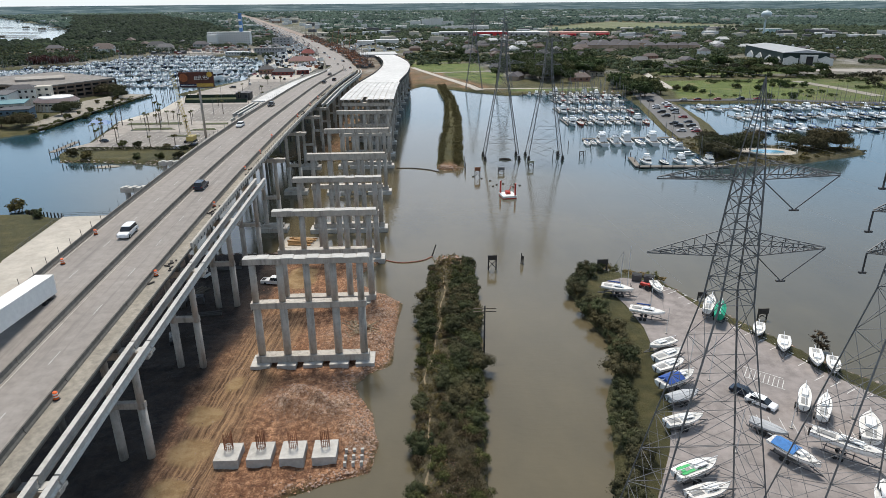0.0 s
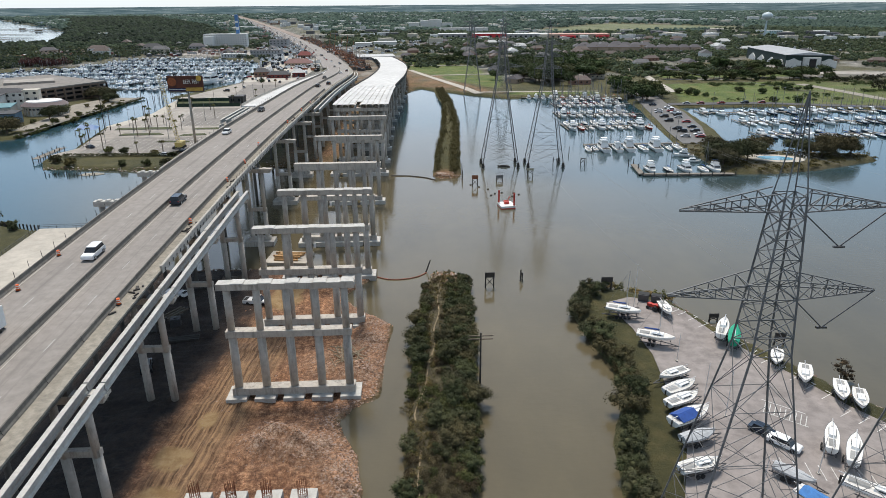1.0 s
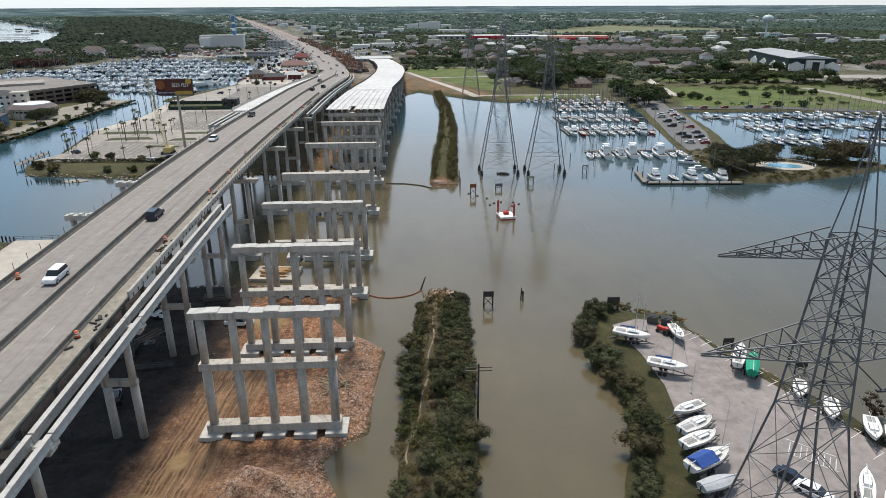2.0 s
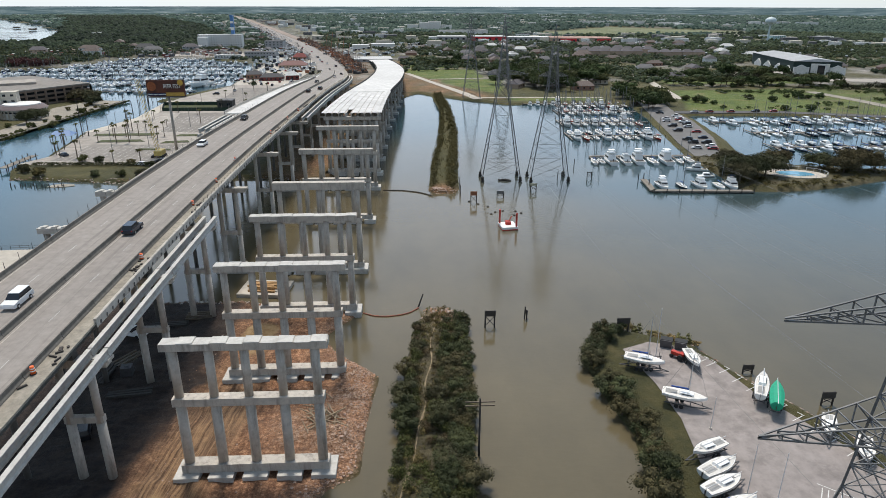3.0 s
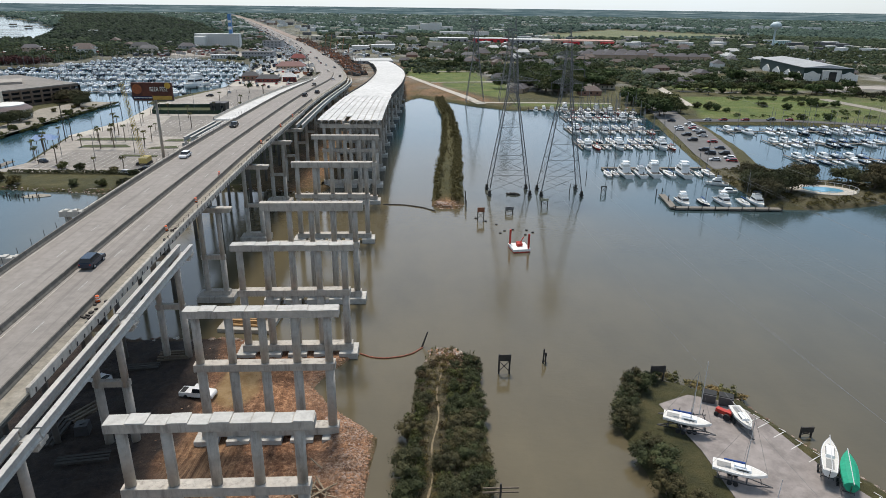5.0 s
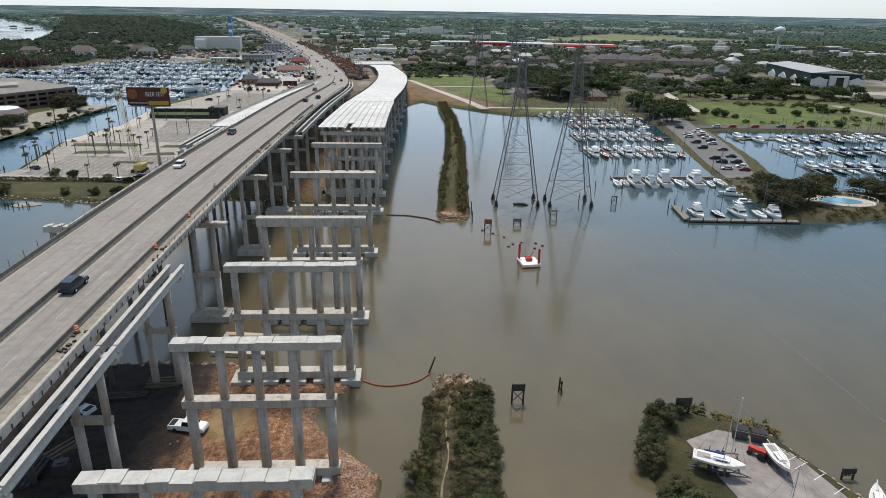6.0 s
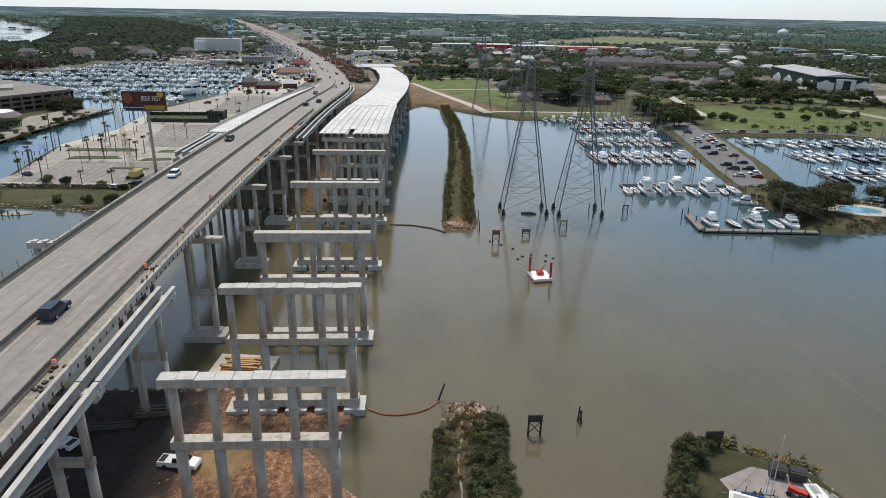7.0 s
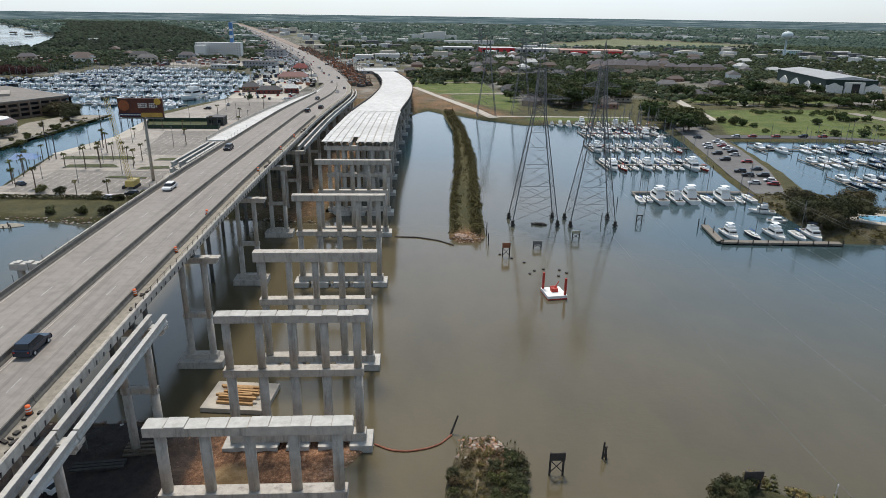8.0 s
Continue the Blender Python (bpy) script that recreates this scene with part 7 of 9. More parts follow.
for x, y, r in ((44.6, 132.2, -25), (47.0, 131.2, -25)):
    t = thing("dumpster", "dark skip at the yard's edge", "skip", "skips", m=pose(x, y, 1.33, 0, 0, r))
    part("bin", Geo().box((0, 0, 0.75), (2.0, 1.6, 1.5), top=(1.1, 1.1)), DARKSTEEL, t)
    part("lid", Geo().box((0, 0.1, 1.55), (2.2, 1.5, 0.1)), BLACKRUBBER, t)
put(cars[0], 48.3, 83.0, -140, 1.0, 1.33)
put(cars[3], 46.9, 86.1, -140, 0.9, 1.33)
g = Geo()
for (ax, ay), (bx, by), n in (((51.5, 123), (63, 92), 11), ((48.5, 128), (51, 124), 3), ((62, 90), (68, 82), 4)):
    for i in range(n):
        f = i / n
        x, y = ax + (bx - ax) * f, ay + (by - ay) * f
        g.box((x, y, 1.327), (2.6, 0.13, 0.006), rz=0.5)
        g.box((x + 1.1, y + 1.1, 1.327), (0.13, 1.2, 0.006), rz=0.5)
for i in range(9):
    g.box((50.5 + 0.55 * i, 92.5 - 0.5 * i, 1.327), (0.12, 3.0, 0.006), rz=-0.6)
g.box((53.5, 92.4, 1.327), (6.5, 0.12, 0.006), rz=-0.72).box((52.0, 89.2, 1.327), (6.5, 0.12, 0.006), rz=-0.72)
for i in range(12):
    g.box((46 + 1.5 * i, 79 - 0.6 * i, 1.327), (0.1, 3.2, 0.006), rz=-0.2)
solid("yard_lines", g, LINE, "worn white bay lines on the yard", "ground marking", kind="structure")
for x, y, h in ((42, 107, 5.5), (40.7, 93, 8), (43.2, 90.5, 8.5), (39, 72, 7.5), (60.5, 79.0, 6), (49.8, 77, 6)):
    t = thing("lamp_post", "thin bare mast standing in the boatyard", "mast", "masts in the yard", m=pose(x, y, 1.3))
    part("pole", Geo().cyl((0, 0, 0), (0.1, 0, h), 0.06, 0.04, 6), ALU, t)
    part("foot", Geo().box((0, 0, 0.1), (0.4, 0.4, 0.2)), CONCRETE, t)


# ---------------------------------------------------------------- left shore
garage = thing("parking_garage", "brown three-level parking garage with a flat pale roof", "garage", kind="structure")
GP = [(-243, 440), (-219, 486), (-285, 535), (-330, 470)]
part("roof", Geo().prism(GP, 10.8, 11.5), BAYS, garage, "pale flat roof deck")
INNER = [(-244.5, 443), (-221.5, 486), (-284, 532), (-327, 470)]
BROWN = wall_paint("brown_band", (0.20, 0.145, 0.11))
# near-black solid fills the garage in place of the shade between its floors
part("core", Geo().prism(INNER, 0.8, 10.6), GLASSDARK, garage, "solid dark core standing in for shade in the open levels")
for z in (1.2, 4.2, 7.0, 9.7):
    part("floor_band", Geo().prism(GP, z, z + 1.08), BROWN, garage, "brown parapet band")
for (ax, ay), (bx, by) in ((GP[0], GP[1]), (GP[3], GP[0]), (GP[1], GP[2])):
    for i in range(9):
        f = i / 8
        part("pillar", Geo().box((ax + (bx - ax) * f, ay + (by - ay) * f, 5.6), (1.0, 1.0, 9.6)), BROWN, garage)
part("stair_tower", Geo().box((-268, 480, 12.2), (30, 22, 1.4), rz=0.5), LOT, garage)


def building(x, y, w, d, h, rz, wallmat, roofmat, label, category="building", storeys=2, cols=6, name="building", flat_roof=True, rise=2.5):
    t = thing(name, label, category, "buildings", m=pose(x, y, 1.2, 0, 0, rz))
    part("wall", Geo().box((0, 0, h / 2), (w, d, h)), wallmat, t)
    if flat_roof:
        part("roof", Geo().box((0, 0, h + 0.2), (w + 0.5, d + 0.5, 0.4)), roofmat, t)
    else:
        g = Geo().add([(-w / 2 - 0.5, -d / 2 - 0.5, h), (w / 2 + 0.5, -d / 2 - 0.5, h), (w / 2 + 0.5, d / 2 + 0.5, h), (-w / 2 - 0.5, d / 2 + 0.5, h), (-w / 2 + d * 0.3, 0, h + rise), (w / 2 - d * 0.3, 0, h + rise)],
                      [(0, 1, 5, 4), (1, 2, 5), (2, 3, 4, 5), (3, 0, 4), (0, 3, 2, 1)])
        part("roof", g, roofmat, t)
    sh = h / storeys
    for s in range(storeys):
        for c in range(cols):
            part("window", Geo().box((-w / 2 + w * (c + 0.5) / cols, -d / 2 - 0.03, sh * (s + 0.55)), (w / cols * 0.4, 0.12, sh * 0.36)), GLASSDARK, t)
    return t


building(-243, 388, 26, 20, 7, 20, WALLS[0], material("teal_metal_roof", (0.10, 0.22, 0.24), 0.6, var=0.15), "cream waterfront restaurant with a flat teal roof", "restaurant", 2, 6)
building(-262, 405, 30, 24, 10, 15, WALLS[1], ROOFS[0], "white waterfront building with a grey roof", "restaurant", 3, 7)
building(-225, 371, 15, 13, 6, 15, wall_paint("blue_wall", (0.10, 0.17, 0.24)), ROOFS[3], "dark blue waterfront building with a dark roof", "restaurant", 2, 5)
building(-250, 358, 20, 16, 7, 10, wall_paint("teal_front", (0.14, 0.26, 0.30)), ROOFS[0], "teal waterfront building with a grey roof", "restaurant", 2, 5)
building(-231, 414, 8, 7, 13, 15, WALLS[0], WALLS[0], "tall cream stair tower beside the round pavilion", "tower", 4, 2)
building(-252, 428, 17, 14, 10.5, 15, WALLS[1], ROOFS[3], "white waterfront building with a dark hipped roof", "restaurant", 3, 5, "building", False, 2.2)
rot = thing("rotunda", "round white pavilion building with a dark eave and white roof deck", "restaurant", m=pose(-221.5, 407.5, 1.2))
part("wall", Geo().cyl((0, 0, 0), (0, 0, 5.8), 11.6, n=32), WALLS[1], rot)
part("roof", Geo().cyl((0, 0, 5.4), (0, 0, 7.2), 12.8, 10.2, 32), material("mauve_eave", (0.15, 0.115, 0.115), 0.8, var=0.2), rot, "mauve-brown sloping eave")
part("roof_deck", Geo().cyl((0, 0, 7.2), (0, 0, 7.7), 9.4, n=28), WALLS[1], rot, "pale flat roof deck")
part("window_band", Geo().cyl((0, 0, 3.4), (0, 0, 4.3), 11.65, n=32, caps=False), GLASSDARK, rot)
for i in range(14):
    a = radians(-130 + 11 * i)
    part("pillar", Geo().box((12.2 * math.cos(a), 12.2 * math.sin(a), 2.75), (0.5, 0.5, 5.5), rz=a), WALLS[0], rot)
flat("boardwalk", [(-197.5, 336), (-196, 363), (-195, 395), (-193, 436), (-190, 472), (-193, 472), (-196, 436), (-198, 395), (-199, 363), (-201, 336)], 1.5, DOCKWOOD, "weathered boardwalk along the canal", "boardwalk")

pav = thing("waterfront_pavilion", "open pavilion with a blue metal roof beside the canal", "pavilion", m=pose(-164.5, 335, 1.3, 0, 0, 10))
part("roof", Geo().add([(-5, -4, 3.2), (5, -4, 3.2), (5, 4, 3.2), (-5, 4, 3.2), (-3, 0, 5), (3, 0, 5)], [(0, 1, 5, 4), (1, 2, 5), (2, 3, 4, 5), (3, 0, 4), (0, 3, 2, 1)]), material("blue_metal", (0.13, 0.22, 0.40), 0.5, var=0.1), pav, "blue metal roof")
for px_, py_ in ((-4.5, -3.5), (4.5, -3.5), (4.5, 3.5), (-4.5, 3.5), (0, -3.5), (0, 3.5)):
    part("post", Geo().cyl((px_, py_, 0), (px_, py_, 3.2), 0.15, n=7), WOOD, pav)
pier = thing("fishing_pier", "weathered timber pier on pilings at the point", "pier", m=pose(-161, 290, 0))
for i in range(12):
    part("deck_board", Geo().box((0, -9 + 1.9 * i, 1.7), (3.0, 1.8, 0.2)), DOCKWOOD, pier)
for i in range(6):
    for s in (-1, 1):
        part("piling", Geo().cyl((s * 1.6, -9 + 4 * i, -2), (s * 1.6, -9 + 4 * i, 3.0), 0.18, n=7), DARKWOOD, pier)
for i in range(16):
    solid("piling", Geo().cyl((0, 0, -2), (rb.uniform(-0.3, 0.3), 0, rb.uniform(0.6, 1.6)), 0.2, 0.17, 7), DARKWOOD, "broken dark pile stub standing in the water", "piling", "broken piles", m=pose(-146 + 1.3 * i + rb.uniform(-0.4, 0.4), 259 - 0.15 * i + rb.uniform(-1.2, 1.2), 0))
solid("mud_flat", Geo().prism([(-133, 257.6), (-130.5, 256.4), (-126.5, 257.2), (-123.8, 258.8), (-125, 260.6), (-128.4, 261.6), (-132.2, 260.4)], -0.5, 0.14), SHOULDER, "pale mud flat beside the shore", "mud", kind="structure")
stones([(-128.4 + rs2.normal() * 2.6, 259.2 + rs2.normal() * 1.2) for _ in range(160)], [PALE, ROCK, PALE, DARKCLOD], "pale broken concrete heaped on the mud flat", "flat_stones", 0.2, 0.6, 17)

# billboard
BX, BZ = 2.9, 0.7
bb = thing("billboard", "large dark billboard on a single tall steel pole", "billboard", m=pose(-104.5, 310, 1.3))
part("pole", Geo().cyl((0, 0, 0), (0, 0, 26.0), 0.6, 0.48, 14), CONCRETE, bb, smooth=True)
panel = part("panel", Geo().box((BX - 3.3, -0.9, BZ + 26.4), (15.6, 1.0, 6.6)), material("maroon_poster", (0.10, 0.025, 0.012), 0.6, var=0.6, scale=0.25, big=0.1, bump=0), bb, "dark maroon poster panel")
part("poster_band", Geo().box((BX - 7.1, -1.43, BZ + 23.9), (7.6, 0.04, 1.1)), material("poster_blue", (0.015, 0.02, 0.07), 0.6, bump=0), panel, "dark blue lower band")
part("poster_band", Geo().box((BX + 0.4, -1.43, BZ + 23.9), (7.6, 0.04, 1.5)), material("poster_ochre", (0.55, 0.33, 0.06), 0.6, bump=0), panel, "ochre lower band")
part("poster_badge", Geo().cyl((BX + 2.9, -1.46, BZ + 28.6), (BX + 2.9, -1.42, BZ + 28.6), 1.2, n=16), material("poster_gold", (0.60, 0.36, 0.05), 0.6, bump=0), panel, "golden round badge")
part("poster_picture", Geo().cyl((BX - 9.0, -1.45, BZ + 27.2), (BX - 9.0, -1.42, BZ + 27.2), 1.9, n=16), material("poster_orange", (0.35, 0.10, 0.03), 0.6, var=0.4, bump=0), panel, "orange picture area")
part("catwalk", Geo().box((BX - 3.3, -1.9, BZ + 22.7), (15.6, 1.0, 0.12)).box((BX - 3.3, 0.2, BZ + 22.8), (15.4, 0.3, 0.5)), STEEL, bb)
for i in range(14):
    part("poster_bar", Geo().box((BX - 10.4 + 0.52 * i, -1.46, BZ + 23.9), (0.4, 0.02, 0.3)), WHITEPAINT, panel)
fc = bpy.data.curves.new("poster_words", "FONT")
fc.body, fc.size, fc.align_x, fc.extrude = "BEER FEST", 2.0, "CENTER", 0.01
tmp = bpy.data.objects.new("tmp", fc)
scene.collection.objects.link(tmp)
bpy.context.view_layer.update()
words = bpy.data.meshes.new_from_object(tmp.evaluated_get(bpy.context.evaluated_depsgraph_get()))
bpy.data.objects.remove(tmp)
words.materials.clear()
words.materials.append(WHITEPAINT)
ob = new("poster_lettering", words)
ob.parent = panel
ob.matrix_basis = pose(BX - 0.6, -1.44, BZ + 26.4, 90, 0, 0) @ Matrix.Diagonal((0.80, 1.2, 1, 1))
tagged(ob, "white words BEER FEST")

# yellow crane
crane = thing("crawler_crane", "yellow lattice-boom crane beside the bridge", "crane", m=pose(-108.5, 300, 1.3))
g = Geo()
a, b = Vector((0, 0, 2)), Vector((-4.6, 1, 31.5))
for k in range(22):
    p, q = a.lerp(b, k / 22), a.lerp(b, (k + 1) / 22)
    for dx, dy in ((-0.6, -0.6), (0.6, -0.6), (0.6, 0.6), (-0.6, 0.6)):
        o = Vector((dx, dy, 0))
        g.bar(p + o, q + o, 0.10)
    g.bar(p + Vector((-0.6, -0.6, 0)), q + Vector((0.6, -0.6, 0)), 0.09).bar(p + Vector((0.6, 0.6, 0)), q + Vector((-0.6, 0.6, 0)), 0.07)
part("boom", g, YELLOW, crane)
part("cab", Geo().box((0.5, 0, 1.9), (3.0, 5.5, 2.0)), YELLOW, crane)
for s in (-1, 1):
    part("track", Geo().box((s * 1.9, 0, 0.5), (0.8, 6.0, 1.0), top=(1.0, 0.8)), BLACKRUBBER, crane)
part("hoist_rope", Geo().bar(b, (b.x, b.y, 8), 0.05), WIRE, crane)

# palms, lamp posts, hedges and cars of the lot
def palm(seed, h):
    t = thing("palm_tree", "slender palm with a small tattered crown", "palm tree", "palms of the parking lot")
    rs = np.random.RandomState(seed)
    lean = rs.uniform(-0.5, 0.5)
    part("trunk", Geo().cyl((0, 0, -0.3), (lean, 0, h), 0.22, 0.16, 7), WOOD, t)
    g = Geo()
    for i in range(22):
        a, dr = rs.uniform(0, 6.28), rs.uniform(-0.5, 0.9)
        L = rs.uniform(1.3, 1.9)
        d = Vector((math.cos(a), math.sin(a), 0))
        n = Vector((-d.y, d.x, 0)) * 0.28
        p0 = Vector((lean, 0, h))
        p1 = p0 + d * L * 0.6 + Vector((0, 0, 0.5 * dr + 0.3))
        p2 = p0 + d * L + Vector((0, 0, 0.4 * dr - 0.5))
        g.add([p0 - n * 0.3, p0 + n * 0.3, p1 + n, p1 - n, p2], [(0, 1, 2, 3), (3, 2, 4)])
    part("crown", g, LEAF_PALM, t)
    return t


palms = [palm(i, h) for i, h in enumerate((6.5, 7.5, 5.0, 8.5))]
spots = [(-141, 298), (-123, 290), (-111, 287), (-138, 329), (-123, 339), (-146, 345), (-140, 345), (-134, 345), (-128, 345), (-122, 345), (-148, 333), (-133, 331), (-120, 331), (-150, 372), (-146, 398),
         (-160, 452), (-152, 440), (-118, 432), (-112, 470), (-132, 520), (-128, 560), (-125, 600), (-118, 520), (-155, 316), (-158, 322), (-157, 312), (-153, 305), (-149, 300), (-166, 338), (-163, 345),
         (-130, 372), (-115, 380), (-140, 420), (-126, 410), (-105, 440), (-104, 500), (-128, 480), (-143, 360), (-137, 362)]
scatter(palms, spots, 0.7, 1.05, 15)
lp = thing("lamp_post", "tall grey parking lot lamp post", "lamp post", "lamp posts of the lot")
part("pole", Geo().cyl((0, 0, 0), (0, 0, 10), 0.12, 0.08, 7), STEEL, lp)
part("lamp_head", Geo().box((0.5, 0, 10), (1.2, 0.3, 0.15)), DARKSTEEL, lp)
for i, (x, y) in enumerate(((-150, 350), (-136, 340), (-120, 320), (-142, 385), (-118, 372), (-105, 400), (-132, 440), (-110, 455), (-96, 425), (-128, 500), (-108, 520), (-150, 420), (-146, 312), (-130, 306), (-154, 368), (-162, 350))):
    if i == 0:
        lp.matrix_basis = pose(x, y, 1.3)
    else:
        copy_thing(lp, pose(x, y, 1.3, 0, 0, 40 * i))


def hedge(x0, y0, x1, y1, w, h, seed):
    n = int(math.hypot(x1 - x0, y1 - y0) / 1.2) + 1
    blobs = [(x0 + (x1 - x0) * i / n, y0 + (y1 - y0) * i / n, 1.3 + h * 0.4, 0.9, w / 2, h * 0.6) for i in range(n + 1)]
    return solid("hedge", leaf_cloud(blobs, n * 34, 0.35, seed), LEAF, "clipped dark hedge on an island of the parking lot", "hedge", "hedges of the lot")


ISLE = material("worn_lawn", (0.062, 0.072, 0.024), 0.95, var=0.4, scale=0.5, big=0.1)
for poly in ([(-157, 346.5), (-127, 346.5), (-129, 353), (-157.5, 352)], [(-148, 330.3), (-126, 331.6), (-130, 337), (-148, 336)], [(-118, 327), (-105, 329.6), (-107, 334), (-117, 332)],
             [(-117, 344.5), (-103, 345), (-104, 349.5), (-116, 349)], [(-124, 313.5), (-108, 312), (-108, 314.5), (-123, 316.5)]):
    t = thing("planting_island", "low kerbed island of worn grass in the parking lot", "planting island", "islands of the lot", m=pose(0, 0, 1.3))
    part("kerb", Geo().prism(poly, 0, 0.2), CONCRETE, t)
    cx, cy = sum(p[0] for p in poly) / 4, sum(p[1] for p in poly) / 4
    part("lawn", Geo().prism([(cx + (x - cx) * 0.97, cy + (y - cy) * 0.9) for x, y in poly], 0.2, 0.32), ISLE, t, "worn grass")
for i, (a, b, c, d, w) in enumerate(((-152, 286, -96, 284, 2.6),)):
    hedge(a, b, c, d, w, 1.3, 62)
# fenced ground behind the islands
yard_f = thing("fenced_enclosure", "fenced rectangle of ground behind dark green windscreens", "fence", m=pose(0, 0, 1.3))
FE = [(-151, 425), (-112, 425), (-117, 450), (-158, 449)]
SCREEN = material("green_windscreen", (0.022, 0.045, 0.028), 0.85, var=0.25, scale=0.6)
for (ax, ay), (bx, by) in zip(FE, FE[1:] + FE[:1]):
    n = int(math.hypot(bx - ax, by - ay) / 4)
    for k in range(n):
        f0, f1 = k / n, (k + 0.985) / n
        part("screen", Geo().bar((ax + (bx - ax) * f0, ay + (by - ay) * f0, 1.15), (ax + (bx - ax) * f1, ay + (by - ay) * f1, 1.15), 0.06).box(((ax + (bx - ax) * (f0 + f1) / 2), ay + (by - ay) * (f0 + f1) / 2, 1.1), (math.hypot(bx - ax, by - ay) / n * 0.98, 0.05, 2.0), rz=math.atan2(by - ay, bx - ax)), SCREEN, yard_f)
        part("post", Geo().cyl((ax + (bx - ax) * f0, ay + (by - ay) * f0, 0), (ax + (bx - ax) * f0, ay + (by - ay) * f0, 2.4), 0.07, n=6), DARKSTEEL, yard_f)
part("lawn", Geo().prism(FE, 0.06, 0.12), ISLE, yard_f, "worn grass inside")
building(-117, 440, 9, 8, 4.5, 0, wall_paint("dark_shed_wall", (0.06, 0.06, 0.055)), ROOFS[0], "small dark shed beside the fenced ground", "shed", 1, 2, "shed")
scatter([shrub(170, 4.0, 3.0, 420, 0.3, LEAF_OLIVE, "round olive shrub at the lot's edge"), shrub(171, 3.4, 2.6, 400, 0.3, LEAF, "dark round shrub at the lot's edge")],
        [(-136, 292), (-129, 291), (-114, 286), (-106, 283), (-98, 281), (-150, 274), (-141, 270), (-120, 268), (-111, 267), (-103, 267), (-196, 420), (-200, 400), (-192, 380), (-205, 450), (-210, 372), (-125, 196), (-131, 199), (-119, 190)], 0.8, 1.3, 16)
put(cars[3], -149, 303, 60, 1.0, 1.34)
for i, (x, y, r) in enumerate(((-110, 284.5, 80), (-104, 289, 80), (-132, 520, 10), (-121, 560, 10), (-117, 565, 10), (-110, 590, 20), (-106, 600, 20), (-140, 500, 90), (-120, 610, 0), (-124, 606, 0), (-98, 560, 15), (-100, 572, 15), (-101, 580, 15), (-102, 588, 15))):
    put(cars[i % 6], x, y, r, 1.0, 1.38)
g = Geo()
for yy in (296, 302, 308, 314, 320, 356, 362, 368, 384, 390, 396, 402, 460, 466, 472):
    for xx in np.arange(-148, -106, 2.8):
        g.box((xx, yy, 1.353), (0.12, 4.6, 0.006))
solid("lot_lines", g, LINE, "faded white parking bay lines", "ground marking", kind="structure")
# railing at the street end, fence at the grass
rail = thing("railing", "dark steel railing round the street's end", "railing")
g = Geo()
for (ax, ay), (bx, by) in (((-98.2, 190.3), (-112, 189.8)), ((-112, 189.8), (-109.8, 160))):
    n = int(math.hypot(bx - ax, by - ay) / 2)
    for z in (0.5, 1.05):
        part("rail", Geo().bar((ax, ay, 1.36 + z), (bx, by, 1.36 + z), 0.07), DARKSTEEL, rail)
    for i in range(n + 1):
        f = i / n
        part("post", Geo().bar((ax + (bx - ax) * f, ay + (by - ay) * f, 1.3), (ax + (bx - ax) * f, ay + (by - ay) * f, 2.45), 0.08), DARKSTEEL, rail)
for i in range(12):
    solid("piling", Geo().cyl((0, 0, -1.5), (0, 0, 1.9), 0.2, n=7), DARKWOOD, "dark bulkhead pile along the grassy bank", "piling", "bulkhead piles", m=pose(-127 + 1.25 * i, 195 - 0.35 * i, 0))
building(-128, 165, 7, 6, 3, 20, WALLS[1], ROOFS[2], "small white shed with a pale roof", "shed", 1, 2, "shed", False, 1.5)

canal_edge = [(float(np.interp(y, [330, 363, 395, 436, 474], [-197.5, -195.6, -194.4, -192.4, -189.4])) + rb.uniform(-2.6, 0.6), y) for y in [rb.uniform(332, 474) for _ in range(110)]]
solid("canal_scrub", low_scrub(canal_edge, 2.6, 1.6, 90, 0.26, 25), LEAF_OLIVE, "brownish-green scrub along the canal bank", "scrub", kind="stuff")
for x, y, h in ((-160.5, 345, 17), (-158.6, 347, 11), (-159, 392, 15), (-163.5, 452, 12)):
    t = thing("utility_pole", "tall dark timber pole beside the canal walk", "utility pole", "poles by the canal", m=pose(x, y, 1.2))
    part("pole", Geo().cyl((0, 0, -0.5), (0.2, 0, h), 0.24, 0.16, 8), DARKWOOD, t)
    part("crossarm", Geo().box((0.2, 0, h - 0.8), (1.6, 0.14, 0.16)), DARKWOOD, t)
for i in range(9):
    solid("piling", Geo().cyl((0, 0, -2), (rb.uniform(-0.8, 0.8), 0, rb.uniform(5, 9)), 0.2, 0.16, 7), DARKWOOD, "tall dark mooring pile in the canal", "piling", "mooring piles", m=pose(-168 - rb.uniform(0, 9), 430 + 5.2 * i, 0))

# parking beside the marina
for i in range(15):
    f = i / 14
    x, y = 125.5 + 19.0 * f, 306 + 102 * f * 0.95
    if rb.random() < 0.5:
        put(rb.choice(cars[:4]), x - 1.2 + rb.uniform(-0.8, 0.8), y + rb.uniform(-1.8, 1.8), 75 + rb.uniform(-14, 14), 1.0, 1.37)
    if rb.random() < 0.8:
        put(rb.choice(cars[:4] + cars), x + 6.0 + rb.uniform(-0.9, 0.7), y - 3 + rb.uniform(-1.6, 1.6), 75 + rb.uniform(-8, 8), 1.0, 1.37)
for x in (166, 175, 188, 203, 214):
    put(rb.choice(cars), x, 408, 90, 1.0, 1.37)
pool = thing("swimming_pool", "oval blue swimming pool with a pale deck", "swimming pool", m=pose(143, 260.5, 1.2, 0, 0, -15))
